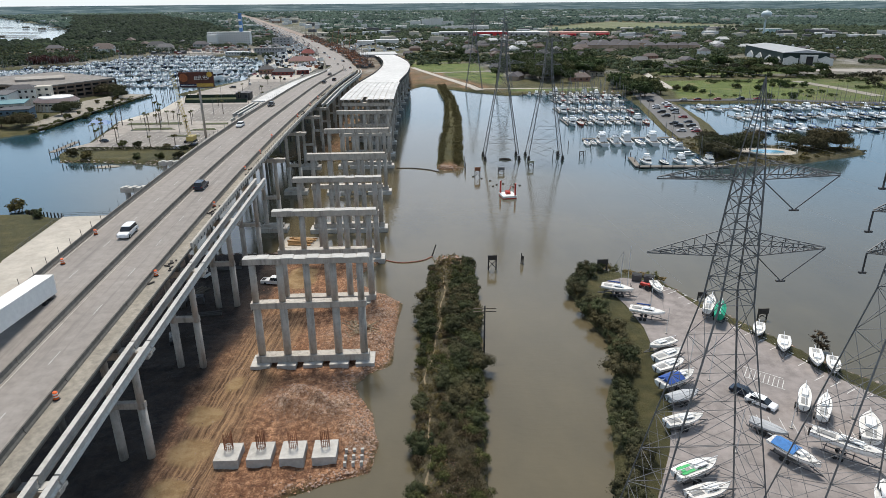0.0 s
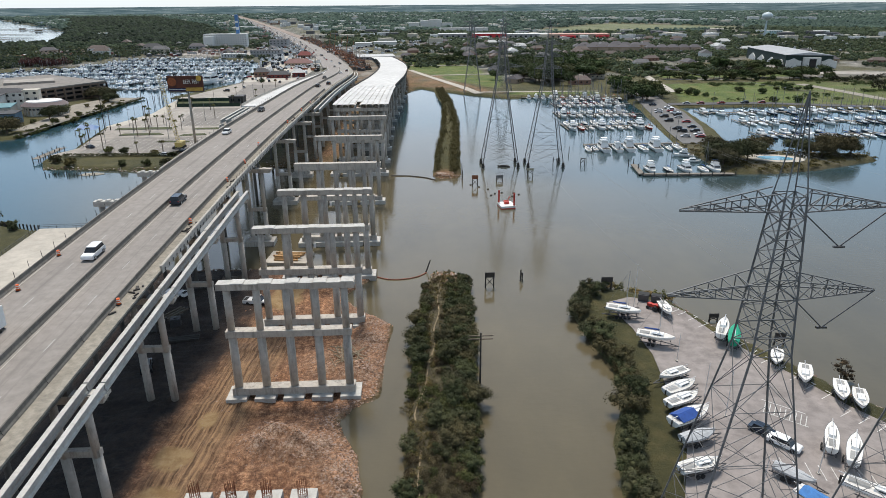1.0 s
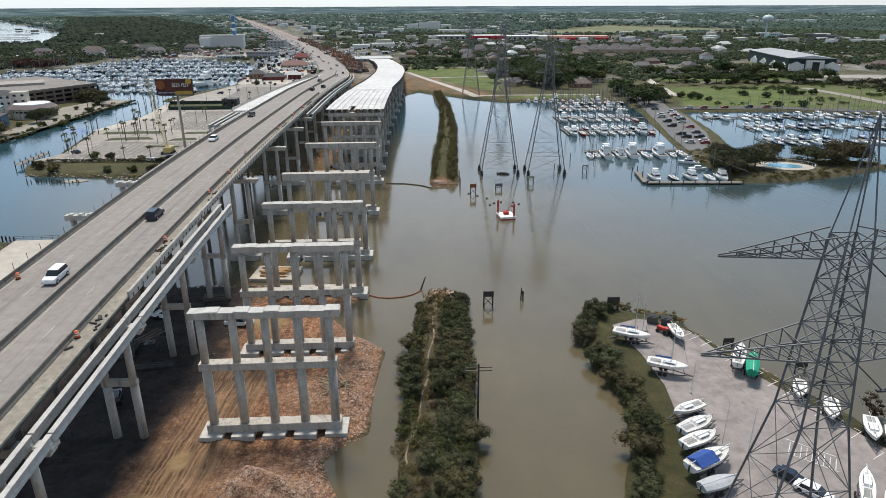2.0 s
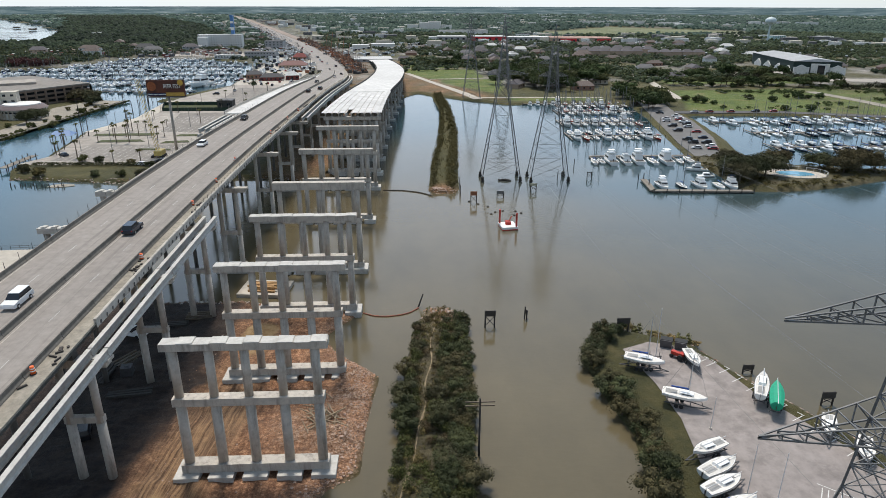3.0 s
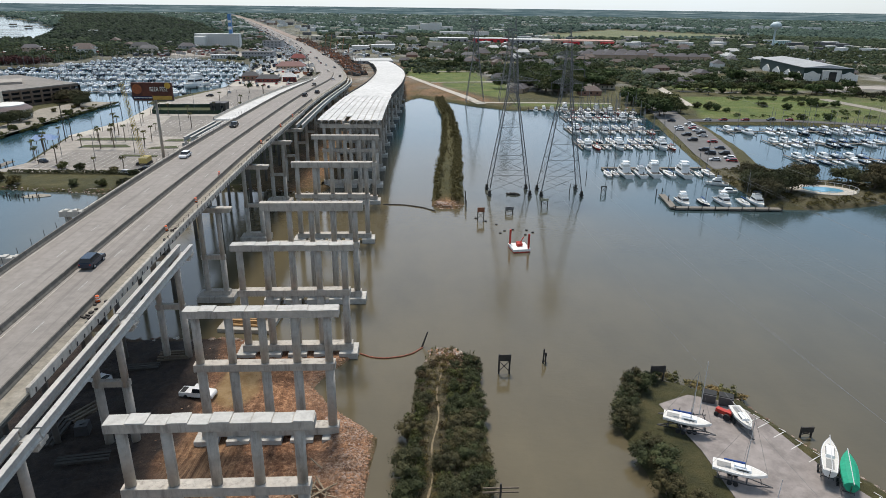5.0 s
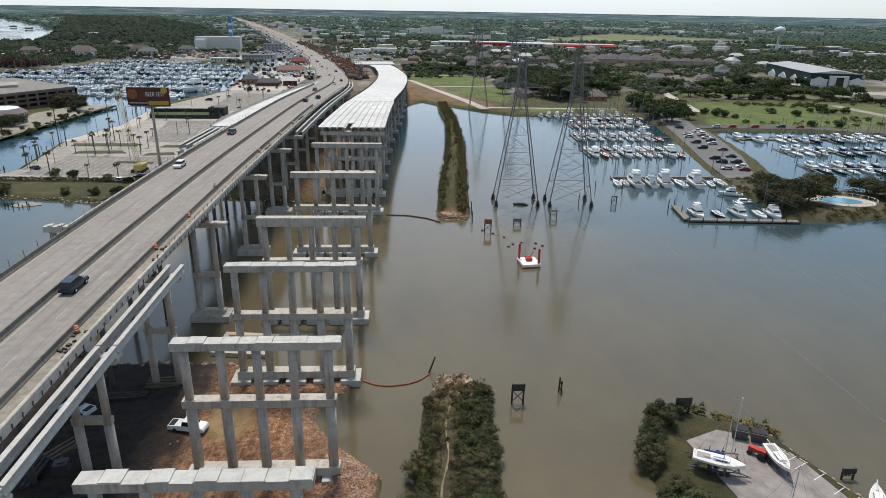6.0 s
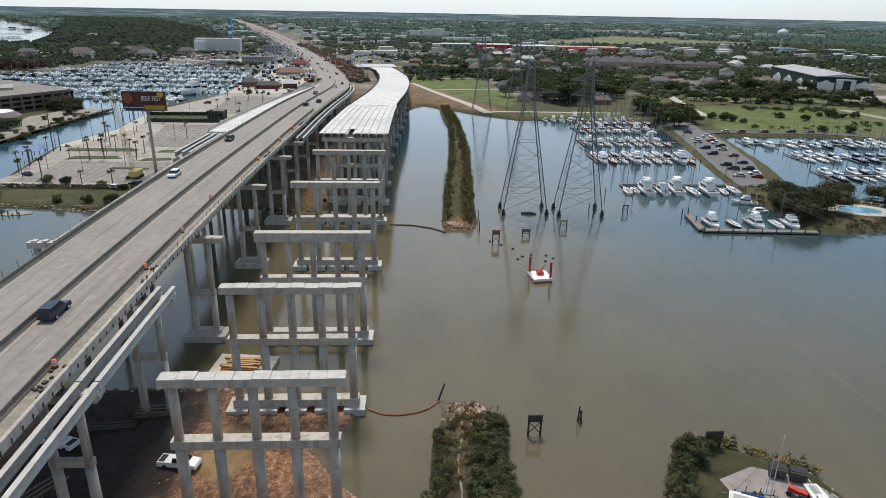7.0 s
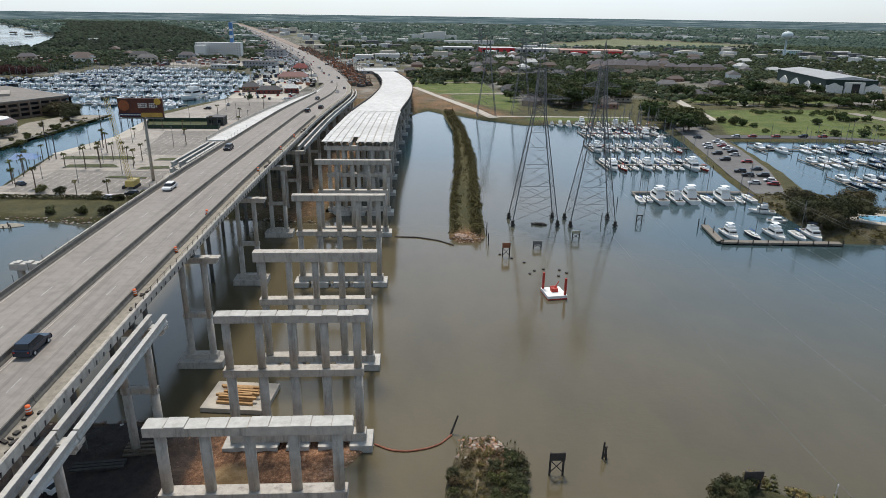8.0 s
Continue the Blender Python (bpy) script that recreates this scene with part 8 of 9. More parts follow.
el = [(11 * math.cos(a), 7 * math.sin(a)) for a in np.linspace(0, 6.283, 25)[:-1]]
part("deck", Geo().prism(el, 0, 0.18), PALE, pool)
part("water", Geo().prism([(0.62 * x, 0.55 * y) for x, y in el], 0.18, 0.2), material("pool_water", (0.12, 0.32, 0.45), 0.1, var=0.1, bump=0), pool, "clear blue pool water")
fence = Geo()
for i in range(24):
    x, y = el[i]
    fence.bar((x * 1.03, y * 1.03, 0.1), (x * 1.03, y * 1.03, 1.4), 0.1)
    x2, y2 = el[(i + 1) % 24]
    fence.bar((x * 1.03, y * 1.03, 1.35), (x2 * 1.03, y2 * 1.03, 1.35), 0.08)
part("fence", fence, WHITEPAINT, pool, "white pool fence")


# ---------------------------------------------------------------- town and woods
trees = [tree(200 + i, w, h, 680, 0.56, LEAF_TREE, "broad dark green oak-like tree") for i, (w, h) in enumerate(((11, 8), (9, 8.5), (13, 9), (8, 7)))]
rt = random.Random(8)
near_trees = [tree(210 + i, w, h, 3600, 0.27, foliage("brownish_leaves", (0.040, 0.040, 0.024), (0.095, 0.090, 0.056)), "broad dark brownish-green tree on the marina spit") for i, (w, h) in enumerate(((10, 6.5), (12, 7.5)))]
scatter(near_trees, [(117.5, 264), (122, 256), (126, 266), (130, 258), (121, 273), (117, 251), (163, 262), (170, 264), (176, 263), (157, 268), (141, 272), (-214, 474), (-211, 465), (-219, 470), (-204, 452), (-210, 398), (-208, 384), (-213, 352), (-220, 346), (-208, 343), (-228, 352)], 0.75, 1.1, 24)
spots = []
tall_spots = [(x, y) for x, y in [(rt.uniform(92, 170), rt.uniform(508, 640)) for _ in range(105)] if x < 0.272 * y and math.hypot(x - 127, y - 518) > 11][:64]
spots += [(158 + 4.0 * rt.random(), 436 + 9 * i) for i in range(6)]
for _ in range(22):
    spots.append((rt.uniform(140, 151), rt.uniform(420, 500)))
for _ in range(46):
    spots.append((rt.uniform(200, 345), rt.uniform(524, 552) if rt.random() < 0.6 else rt.uniform(590, 615)))
for _ in range(40):
    spots.append((rt.uniform(64, 105), rt.uniform(545, 690)) if rt.random() < 0.75 else (rt.uniform(10, 64), rt.uniform(712, 760)))
spots = [(x, y) for x, y in spots if not (150 < x < 153 and 440 < y)]
scatter(trees, spots, 0.7, 1.15, 21)
tall_trees = [tree(220 + i, w, h, 1500, 0.5, LEAF_TREE, "tall dark spreading tree behind the marina") for i, (w, h) in enumerate(((15, 11.5), (18, 13), (13, 12.5)))]
scatter(tall_trees, tall_spots, 0.7, 1.25, 26)
rough = []
for cx, cy, n in ((205, 426, 8), (236, 421, 8), (266, 417, 10), (275, 440, 6), (240, 500, 22), (275, 500, 24), (300, 520, 22), (330, 530, 30), (345, 500, 30), (320, 455, 20), (345, 430, 20), (212, 552, 8), (285, 560, 16)):
    rough += [(cx + rt.gauss(0, 11), cy + rt.gauss(0, 6)) for _ in range(n)]
rough = [(x, y) for x, y in rough if y > 416 and not (286 < x < 306)]
solid("field_scrub", low_scrub(rough, 4.4, 1.7, 70, 0.40, 27), foliage("rough_field_leaves", (0.048, 0.060, 0.026), (0.115, 0.130, 0.060)), "rough grey-green scrub over the unmown field", "scrub", kind="stuff")
spit = [(x, y) for x, y in [(rt.uniform(114, 186), rt.uniform(240, 292)) for _ in range(420)] if inside_by(MAINLAND, np.array([x]), np.array([y]))[0] > 0.5 and math.hypot((x - 143) / 15, (y - 260.5) / 10) > 1]
purple = [(rt.uniform(-412, -366), rt.uniform(716, 748)) for _ in range(26)]
solid("purple_trees", low_scrub(purple, 11.0, 9.0, 160, 0.7, 30), foliage("purple_leaves", (0.050, 0.022, 0.024), (0.105, 0.050, 0.055)), "dark reddish-purple trees beside the marina", "trees", kind="stuff")
solid("spit_scrub", low_scrub(spit, 2.6, 1.0, 60, 0.24, 29), LEAF_OLIVE, "low rough weeds on the marina spit", "scrub", kind="stuff")
tangle = [(rt.uniform(262, 335), rt.uniform(556, 610)) for _ in range(46)] + [(rt.uniform(325, 420), rt.uniform(440, 530)) for _ in range(46)]
solid("field_thicket", low_scrub(tangle, 8.0, 5.0, 150, 0.6, 28), foliage("brown_thicket", (0.030, 0.026, 0.020), (0.075, 0.066, 0.046)), "dark brownish thicket of small trees by the hall", "scrub", kind="stuff")
scatter([shrub(180 + i, 6.0, 4.4, 420, 0.42, LEAF_TREE, "round dark bush on the lawn") for i in range(2)],
        [(182, 459), (190, 459), (188.6, 447), (193, 442), (185, 450), (227, 464), (237, 453), (257, 470), (263, 470), (264, 465), (270, 465), (278, 466), (258, 538), (264, 533), (272, 527), (224, 413), (239, 411), (248, 530), (233, 536), (286, 530), (218, 540)], 0.6, 1.05, 22)
scatter([shrub(184, 3.2, 2.4, 300, 0.25, LEAF_OLIVE, "small clipped bush on the canal terrace")], [(-199, 372), (-200, 388), (-198, 398), (-198, 428), (-197, 440), (-197, 456), (-204, 444), (-208, 430)], 0.7, 1.2, 23)


def house_kind(w, d, h, wallmat, roofmat, label, storeys=1):
    t = thing("house", label, "house", "houses of the town")
    part("wall", Geo().box((0, 0, h / 2), (w, d, h)), wallmat, t)
    o, r = 0.6, d * 0.28
    part("roof", Geo().add([(-w / 2 - o, -d / 2 - o, h - 0.1), (w / 2 + o, -d / 2 - o, h - 0.1), (w / 2 + o, d / 2 + o, h - 0.1), (-w / 2 - o, d / 2 + o, h - 0.1), (-w / 2 + d * 0.25, 0, h + r), (w / 2 - d * 0.25, 0, h + r)],
                           [(0, 1, 5, 4), (1, 2, 5), (2, 3, 4, 5), (3, 0, 4), (0, 3, 2, 1)]), roofmat, t)
    for s in range(storeys):
        for c in range(3):
            part("window", Geo().box((-w * 0.3 + w * 0.3 * c, -d / 2 - 0.03, h * (s + 0.55) / storeys), (1.3, 0.1, 1.2)), GLASSDARK, t)
    return t


houses = [house_kind(14, 10, 3.5, WALLS[0], ROOFS[0], "low cream house with a grey shingle roof"), house_kind(16, 11, 3.5, WALLS[4], ROOFS[1], "low brick house with a brown roof"),
          house_kind(12, 10, 6.2, WALLS[1], ROOFS[0], "two-storey white house with a grey roof", 2), house_kind(13, 10, 3.4, WALLS[3], ROOFS[3], "low grey house with a dark roof"),
          house_kind(15, 10, 3.4, WALLS[2], ROOFS[4], "low tan house with a mauve roof"), house_kind(18, 11, 3.8, WALLS[1], ROOFS[2], "low white house with a pale metal roof")]
bare_houses = [house_kind(14, 10, 3.5, WALLS[0], ROOFS[0], "distant cream house with a grey roof", 0), house_kind(16, 11, 3.5, WALLS[4], ROOFS[1], "distant brick house with a brown roof", 0), house_kind(15, 11, 3.6, WALLS[1], ROOFS[2], "distant white house with a pale roof", 0), house_kind(15, 11, 3.6, WALLS[2], ROOFS[4], "distant tan house with a mauve roof", 0)]
taken = []
hs = [(2, 117, 714, 10), (2, 138, 728, -5), (4, 225, 591, 20), (0, 150, 560, 5), (3, 74, 612, 8), (1, 127, 521, 0), (4, 78, 535, 60), (5, 155, 688, 0), (5, 113, 672, 0)]
while len(hs) < 92:
    y = rt.uniform(560, 1150)
    x = rt.uniform(-60 + (y - 560) * -0.12 + 75, 480) if rt.random() < 0.8 else rt.uniform(-480, -190)
    if x < -150 and y < 880:
        continue
    if 200 < x < 340 and y < 570:
        continue
    if x < 112 and y < 700 and x > -60:
        continue
    if 340 < x < 420 and y < 770:
        continue
    if all(math.hypot(x - a[1], y - a[2]) > 24 for a in hs):
        hs.append((rt.randrange(6), x, y, rt.choice((0, 90)) + rt.uniform(-12, 12)))
for k, x, y, r in hs:
    put(houses[k] if y < 800 else bare_houses[k % 4], x, y, r, rt.uniform(0.85, 1.15), 1.15)
    taken.append((x * 0.99, y - 7, 8.0))


def row_houses(x, y, n, rz, label):
    t = thing("apartment_row", label, "apartment building", "apartment rows", m=pose(x, y, 1.2, 0, 0, rz))
    for i in range(n):
        part("wall", Geo().box((i * 13.5, 0, 2.8), (13, 14, 5.6)), WALLS[2], t)
        part("roof", Geo().add([(i * 13.5 - 7, -7.6, 5.5), (i * 13.5 + 7, -7.6, 5.5), (i * 13.5 + 7, 7.6, 5.5), (i * 13.5 - 7, 7.6, 5.5), (i * 13.5 - 3, 0, 9), (i * 13.5 + 3, 0, 9)], [(0, 1, 5, 4), (1, 2, 5), (2, 3, 4, 5), (3, 0, 4), (0, 3, 2, 1)]), ROOFS[4], t)
    taken.append((x + n * 7, y, n * 7))


row_houses(215, 870, 6, -6, "row of apartments with mauve-grey hipped roofs")
row_houses(300, 852, 5, -8, "row of apartments with mauve-grey hipped roofs")
row_houses(230, 910, 7, -6, "row of apartments with mauve-grey hipped roofs")
hall = thing("boat_storage_hall", "huge dark green boat storage hall with a pale grey roof", "storage hall", m=pose(-10, 0, 1.2))
HP = [(362, 631), (401, 619), (421, 734), (382, 746)]
part("wall", Geo().prism(HP, 0, 11.5), GREENWALL, hall, "dark green metal walls")
mx0, mx1 = ((HP[0][0] + HP[1][0]) / 2, (HP[0][1] + HP[1][1]) / 2), ((HP[2][0] + HP[3][0]) / 2, (HP[2][1] + HP[3][1]) / 2)
q = [(p[0] + (p[0] - 393) * 0.03, p[1] + (p[1] - 682) * 0.02) for p in HP]
part("roof", Geo().add([(q[0][0], q[0][1], 11.4), (q[1][0], q[1][1], 11.4), (q[2][0], q[2][1], 11.4), (q[3][0], q[3][1], 11.4), (*mx0, 14.0), (*mx1, 14.0)], [(0, 4, 5, 3), (4, 1, 2, 5), (0, 1, 4), (3, 5, 2), (0, 3, 2, 1)]), roof_mat("weathered_metal_roof", (0.40, 0.41, 0.42)), hall, "pale grey metal roof")
ang = math.atan2(-13, 42)
part("entrance", Geo().box((383, 623, 4.8), (15, 4, 9.6), rz=ang), WALLS[1], hall, "white gabled entrance block")
for dx in (-14.5, 14.5):
    part("front_bay", Geo().box((383 + dx, 623.6 - dx * 0.31, 3.2), (13, 3, 6.4), rz=ang).box((383 + dx, 623.6 - dx * 0.31, 7.4), (9, 3, 2.0), rz=ang, top=(0.1, 1.0)), WALLS[1], hall, "white gabled front bay")
part("door", Geo().box((383, 620.8, 4.2), (6, 0.4, 8.4), rz=ang), GLASSDARK, hall, "tall dark door")
for f in (0.08, 0.3, 0.55, 0.8):
    x, y = HP[0][0] + (HP[3][0] - HP[0][0]) * f, HP[0][1] + (HP[3][1] - HP[0][1]) * f
    part("gable", Geo().add([(x - 1.5, y - 7, 0), (x - 1.5, y + 7, 0), (x - 1.5, y + 7, 3), (x - 1.5, y, 7), (x - 1.5, y - 7, 3), (x + 1, y - 7, 0), (x + 1, y + 7, 0), (x + 1, y + 7, 3), (x + 1, y, 7), (x + 1, y - 7, 3)],
                         [(0, 4, 3, 2, 1), (5, 6, 7, 8, 9), (0, 5, 9, 4), (4, 9, 8, 3), (3, 8, 7, 2), (2, 7, 6, 1)]), WALLS[1], hall, "white painted gable")
taken.append((383, 682, 62))

hotel = building(-280, 1040, 62, 16, 18, 3, WALLS[1], ROOFS[2], "white six-storey hotel with rows of windows", "hotel", 6, 18, "hotel")
part("tower", Geo().box((17, 6, 22.5), (4.4, 7, 45)), material("blue_cladding", (0.07, 0.19, 0.40), 0.5, var=0.1, bump=0), hotel, "tall blue sign tower")
part("tower_band", Geo().box((17, 2.4, 26), (4.5, 0.4, 4)).box((17, 2.4, 35), (4.5, 0.4, 3)), WHITEPAINT, hotel, "pale band on the tower")
part("wing", Geo().box((-22, -14, 7.5), (14, 14, 15)), WALLS[1], hotel, "lower white wing")
taken.append((-281, 1040, 42))
wt = thing("water_tower", "pale blue water tower with a round tank", "water tower", m=pose(612, 1165, 1.2))
g = Geo()
prof = [(4.0, 0), (1.8, 6), (1.3, 26), (2.8, 28.5), (7.6, 31), (9.0, 34), (8.4, 37), (5.6, 39.6), (0.2, 41)]
g.loft([[(r * math.cos(a), r * math.sin(a), z) for a in np.linspace(0, 6.283, 25)[:-1]] for r, z in prof])
part("tank", g, material("pale_blue_tank", (0.52, 0.60, 0.62), 0.5, var=0.08), wt, smooth=True)
part("vent", Geo().cyl((0, 0, 41), (0, 0, 42), 0.6, n=8), WHITEPAINT, wt)
taken.append((612, 1165, 25))
building(650, 1205, 24, 14, 9, 0, material("teal_wall", (0.45, 0.60, 0.60), 0.7, var=0.08), ROOFS[2], "pale teal building beside the water tower", "building", 2, 6)
building(133, 1192, 56, 40, 9, 0, REDSIGN, ROOFS[2], "large store with a red front", "store", 1, 5, "store")
building(70, 1215, 50, 40, 8, 0, WALLS[3], ROOFS[2], "large grey store with a pale roof", "store", 1, 5, "store")
building(200, 1190, 70, 40, 8, -4, WALLS[3], ROOFS[2], "grey shopping row with a flat roof", "store", 1, 8, "store")
building(285, 1170, 100, 40, 8, -5, WALLS[2], roof_mat("salmon_roof", (0.52, 0.33, 0.27)), "long tan shopping row with red awnings", "store", 1, 10, "store")
building(262, 1148, 26, 6, 6, -5, REDSIGN, REDSIGN, "red awning front of a store", "store", 1, 3, "store")
building(320, 1143, 22, 6, 6, -5, REDSIGN, REDSIGN, "red awning front of a store", "store", 1, 3, "store")
for a, b in ((133, 1192), (70, 1215), (200, 1190), (285, 1170)):
    taken.append((a, b, 45))
building(-119, 592, 18, 10, 3.0, 4, REDROOF, ROOFS[3], "dark red roadside restaurant", "restaurant", 1, 5, "restaurant", False, 3)
building(-136, 604, 13, 11, 4.2, 10, WALLS[4], ROOFS[3], "brown roadside restaurant with a dark roof", "restaurant", 1, 4, "restaurant", False, 3)
building(-103, 598, 11, 12, 4, 10, REDROOF, ROOFS[2], "small restaurant with a pale roof", "restaurant", 1, 3, "restaurant", False, 3)
building(-120, 706, 27, 15, 3.2, 2, WALLS[2], material("rosy_roof", (0.19, 0.095, 0.085), 0.8, var=0.15, scale=0.5), "long low restaurant with a rosy metal roof", "restaurant", 1, 8, "restaurant", False, 4)
building(-128, 800, 15, 11, 4, 0, WALLS[4], REDROOF, "brick restaurant with a red roof", "restaurant", 1, 5, "restaurant", False, 4)
building(-180, 840, 36, 14, 7, -3, WALLS[3], ROOFS[0], "grey dry-stack marina building", "building", 2, 10)
building(-216, 826, 28, 10, 4, -6, WALLS[1], ROOFS[2], "long white shed by the marina", "shed", 1, 8, "shed")
building(-196, 1010, 26, 20, 11, 0, WALLS[3], ROOFS[3], "grey roadside building with a dark roof", "building", 3, 5)
building(-45, 792, 42, 40, 3, 6, WALLS[3], ROOFS[2], "low white-roofed site building", "building", 1, 6)
for x, y, w, r in ((-330, 905, 26, 10), (-395, 880, 22, 5), (-420, 930, 30, -5), (-360, 960, 28, 0), (-470, 900, 24, 20), (-300, 960, 24, 0)):
    building(x, y, w * 0.8, 13, 6, r, rt.choice(WALLS), rt.choice((ROOFS[0], ROOFS[1], ROOFS[3], ROOFS[4])), "waterside house with a hipped roof among trees", "house", 2, 4, "house", False, 4)
    taken.append((x, y, 16))
for i in range(60):
    y = rt.uniform(1150, 2600)
    road_x = old_x(y)
    side = -1 if y < 2000 else rt.choice((-1, 1))
    x = road_x + side * rt.uniform(45, 130) if rt.random() < 0.6 else rt.uniform(-60, 900)
    if 300 < x < 800 and 1350 < y < 1900 or inside_by(FOREST_WEST, np.array([x]), np.array([y]))[0] > -20:
        continue
    w = rt.uniform(9, 24)
    building(x, y, w, rt.uniform(10, 18), rt.uniform(3.2, 5.5), rt.uniform(-25, 25), rt.choice(WALLS[2:] + WALLS[:1]), rt.choice(ROOFS), "distant low commercial building", "building", 1, 0)
    taken.append((x, y, w * 0.6))
# white buildings beyond the plain
for x, y, w, h in ((5, 1690, 26, 14), (32, 1700, 22, 18), (58, 1705, 30, 20), (88, 1712, 26, 12), (-42, 1020, 34, 6), (-74, 1012, 24, 5), (490, 2400, 70, 10), (600, 2270, 80, 9), (660, 2240, 50, 10), (700, 2140, 60, 12),
                   (780, 2060, 60, 10), (1045, 2060, 30, 13), (1090, 2060, 34, 11), (1130, 2055, 30, 12), (1180, 2010, 60, 12), (90, 1490, 60, 8), (140, 1500, 50, 8), (-630, 1430, 16, 6), (-300, 985, 14, 5)):
    building(x, y, w, 18, h, rt.uniform(-8, 8), WALLS[1], ROOFS[2], "distant white building with a pale flat roof", "building", 1, 0)
    taken.append((x, y - 12, w * 0.7))
# jetties in the bay
for x, y, w in ((-760, 1330, 90), (-820, 1420, 110), (-900, 1560, 130), (-880, 1720, 120), (-980, 1860, 150), (-1150, 1900, 140), (-800, 1270, 60)):
    t = thing("jetty", "long low jetty in the bay", "jetty", "jetties in the bay", m=pose(x, y, 0, 0, 0, rt.uniform(-12, 12)))
    part("walkway", Geo().box((0, 0, 1.2), (w, 5, 0.6)), WOOD, t)
    part("boat_house", Geo().box((-w * 0.3, 0, 3.0), (14, 10, 3.5)), WOOD, t)
# cars in front of the roadside restaurants and the stores
for i in range(34):
    x, y = rt.choice(((-118, 575), (-142, 585), (-112, 640), (-125, 660), (-140, 690), (-150, 740), (-130, 770), (-104, 560)))
    x, y = x + rt.uniform(-12, 12), y + rt.choice((-9, 0, 9)) + rt.uniform(-1, 1)
    copy_thing(rt.choice(far_cars), pose(x, y, 1.38, 0, 0, rt.choice((5, 95, 185)) + rt.uniform(-6, 6)))
g = Geo()
for i in range(95):
    y = 700 + 19 * i
    for off in (-21, 29):
        x = old_x(y) + off
        g.bar((x, y, 1), (x, y, 11.5), 0.26).bar((x, y, 11.4), (x + (2.4 if off < 0 else -2.4), y, 11.6), 0.2)
solid("street_lamps", g, STEEL, "grey lamp posts far along the highway", "street lamps", kind="stuff")
# road works machines far along the new road
for i in range(10):
    y = 690 + 24 * i
    x = old_x(y) + rt.uniform(13, 24)
    t = thing("excavator", "rust-red tracked excavator at the road works", "excavator", "road works machines", m=pose(x, y, 2.0, 0, 0, rt.uniform(0, 360)))
    part("tracks", Geo().box((0, 0, 0.5), (3.0, 4.2, 0.9), top=(1, 0.85)), BLACKRUBBER, t)
    part("cab", Geo().box((0, 0, 1.9), (2.8, 3.4, 1.8), top=(0.95, 0.9)), RUST, t)
    part("arm", Geo().bar((0.4, 1.4, 2.2), (0.4, 4.6, 5.2), 0.5).bar((0.4, 4.6, 5.2), (0.4, 7.0, 2.0), 0.4), RUST, t)
for i in range(5):
    y = 720 + 55 * i
    t = thing("construction_crane", "tall thin construction crane at the road works", "crane", "road works cranes", m=pose(old_x(y) + 16, y, 2))
    part("boom", Geo().bar((0, 0, 1), (4, 4, 22 + 4 * (i % 2)), 0.35), RUST, t)
    part("cab", Geo().box((0, 0, 1.2), (3, 5, 2.2)), RUST, t)


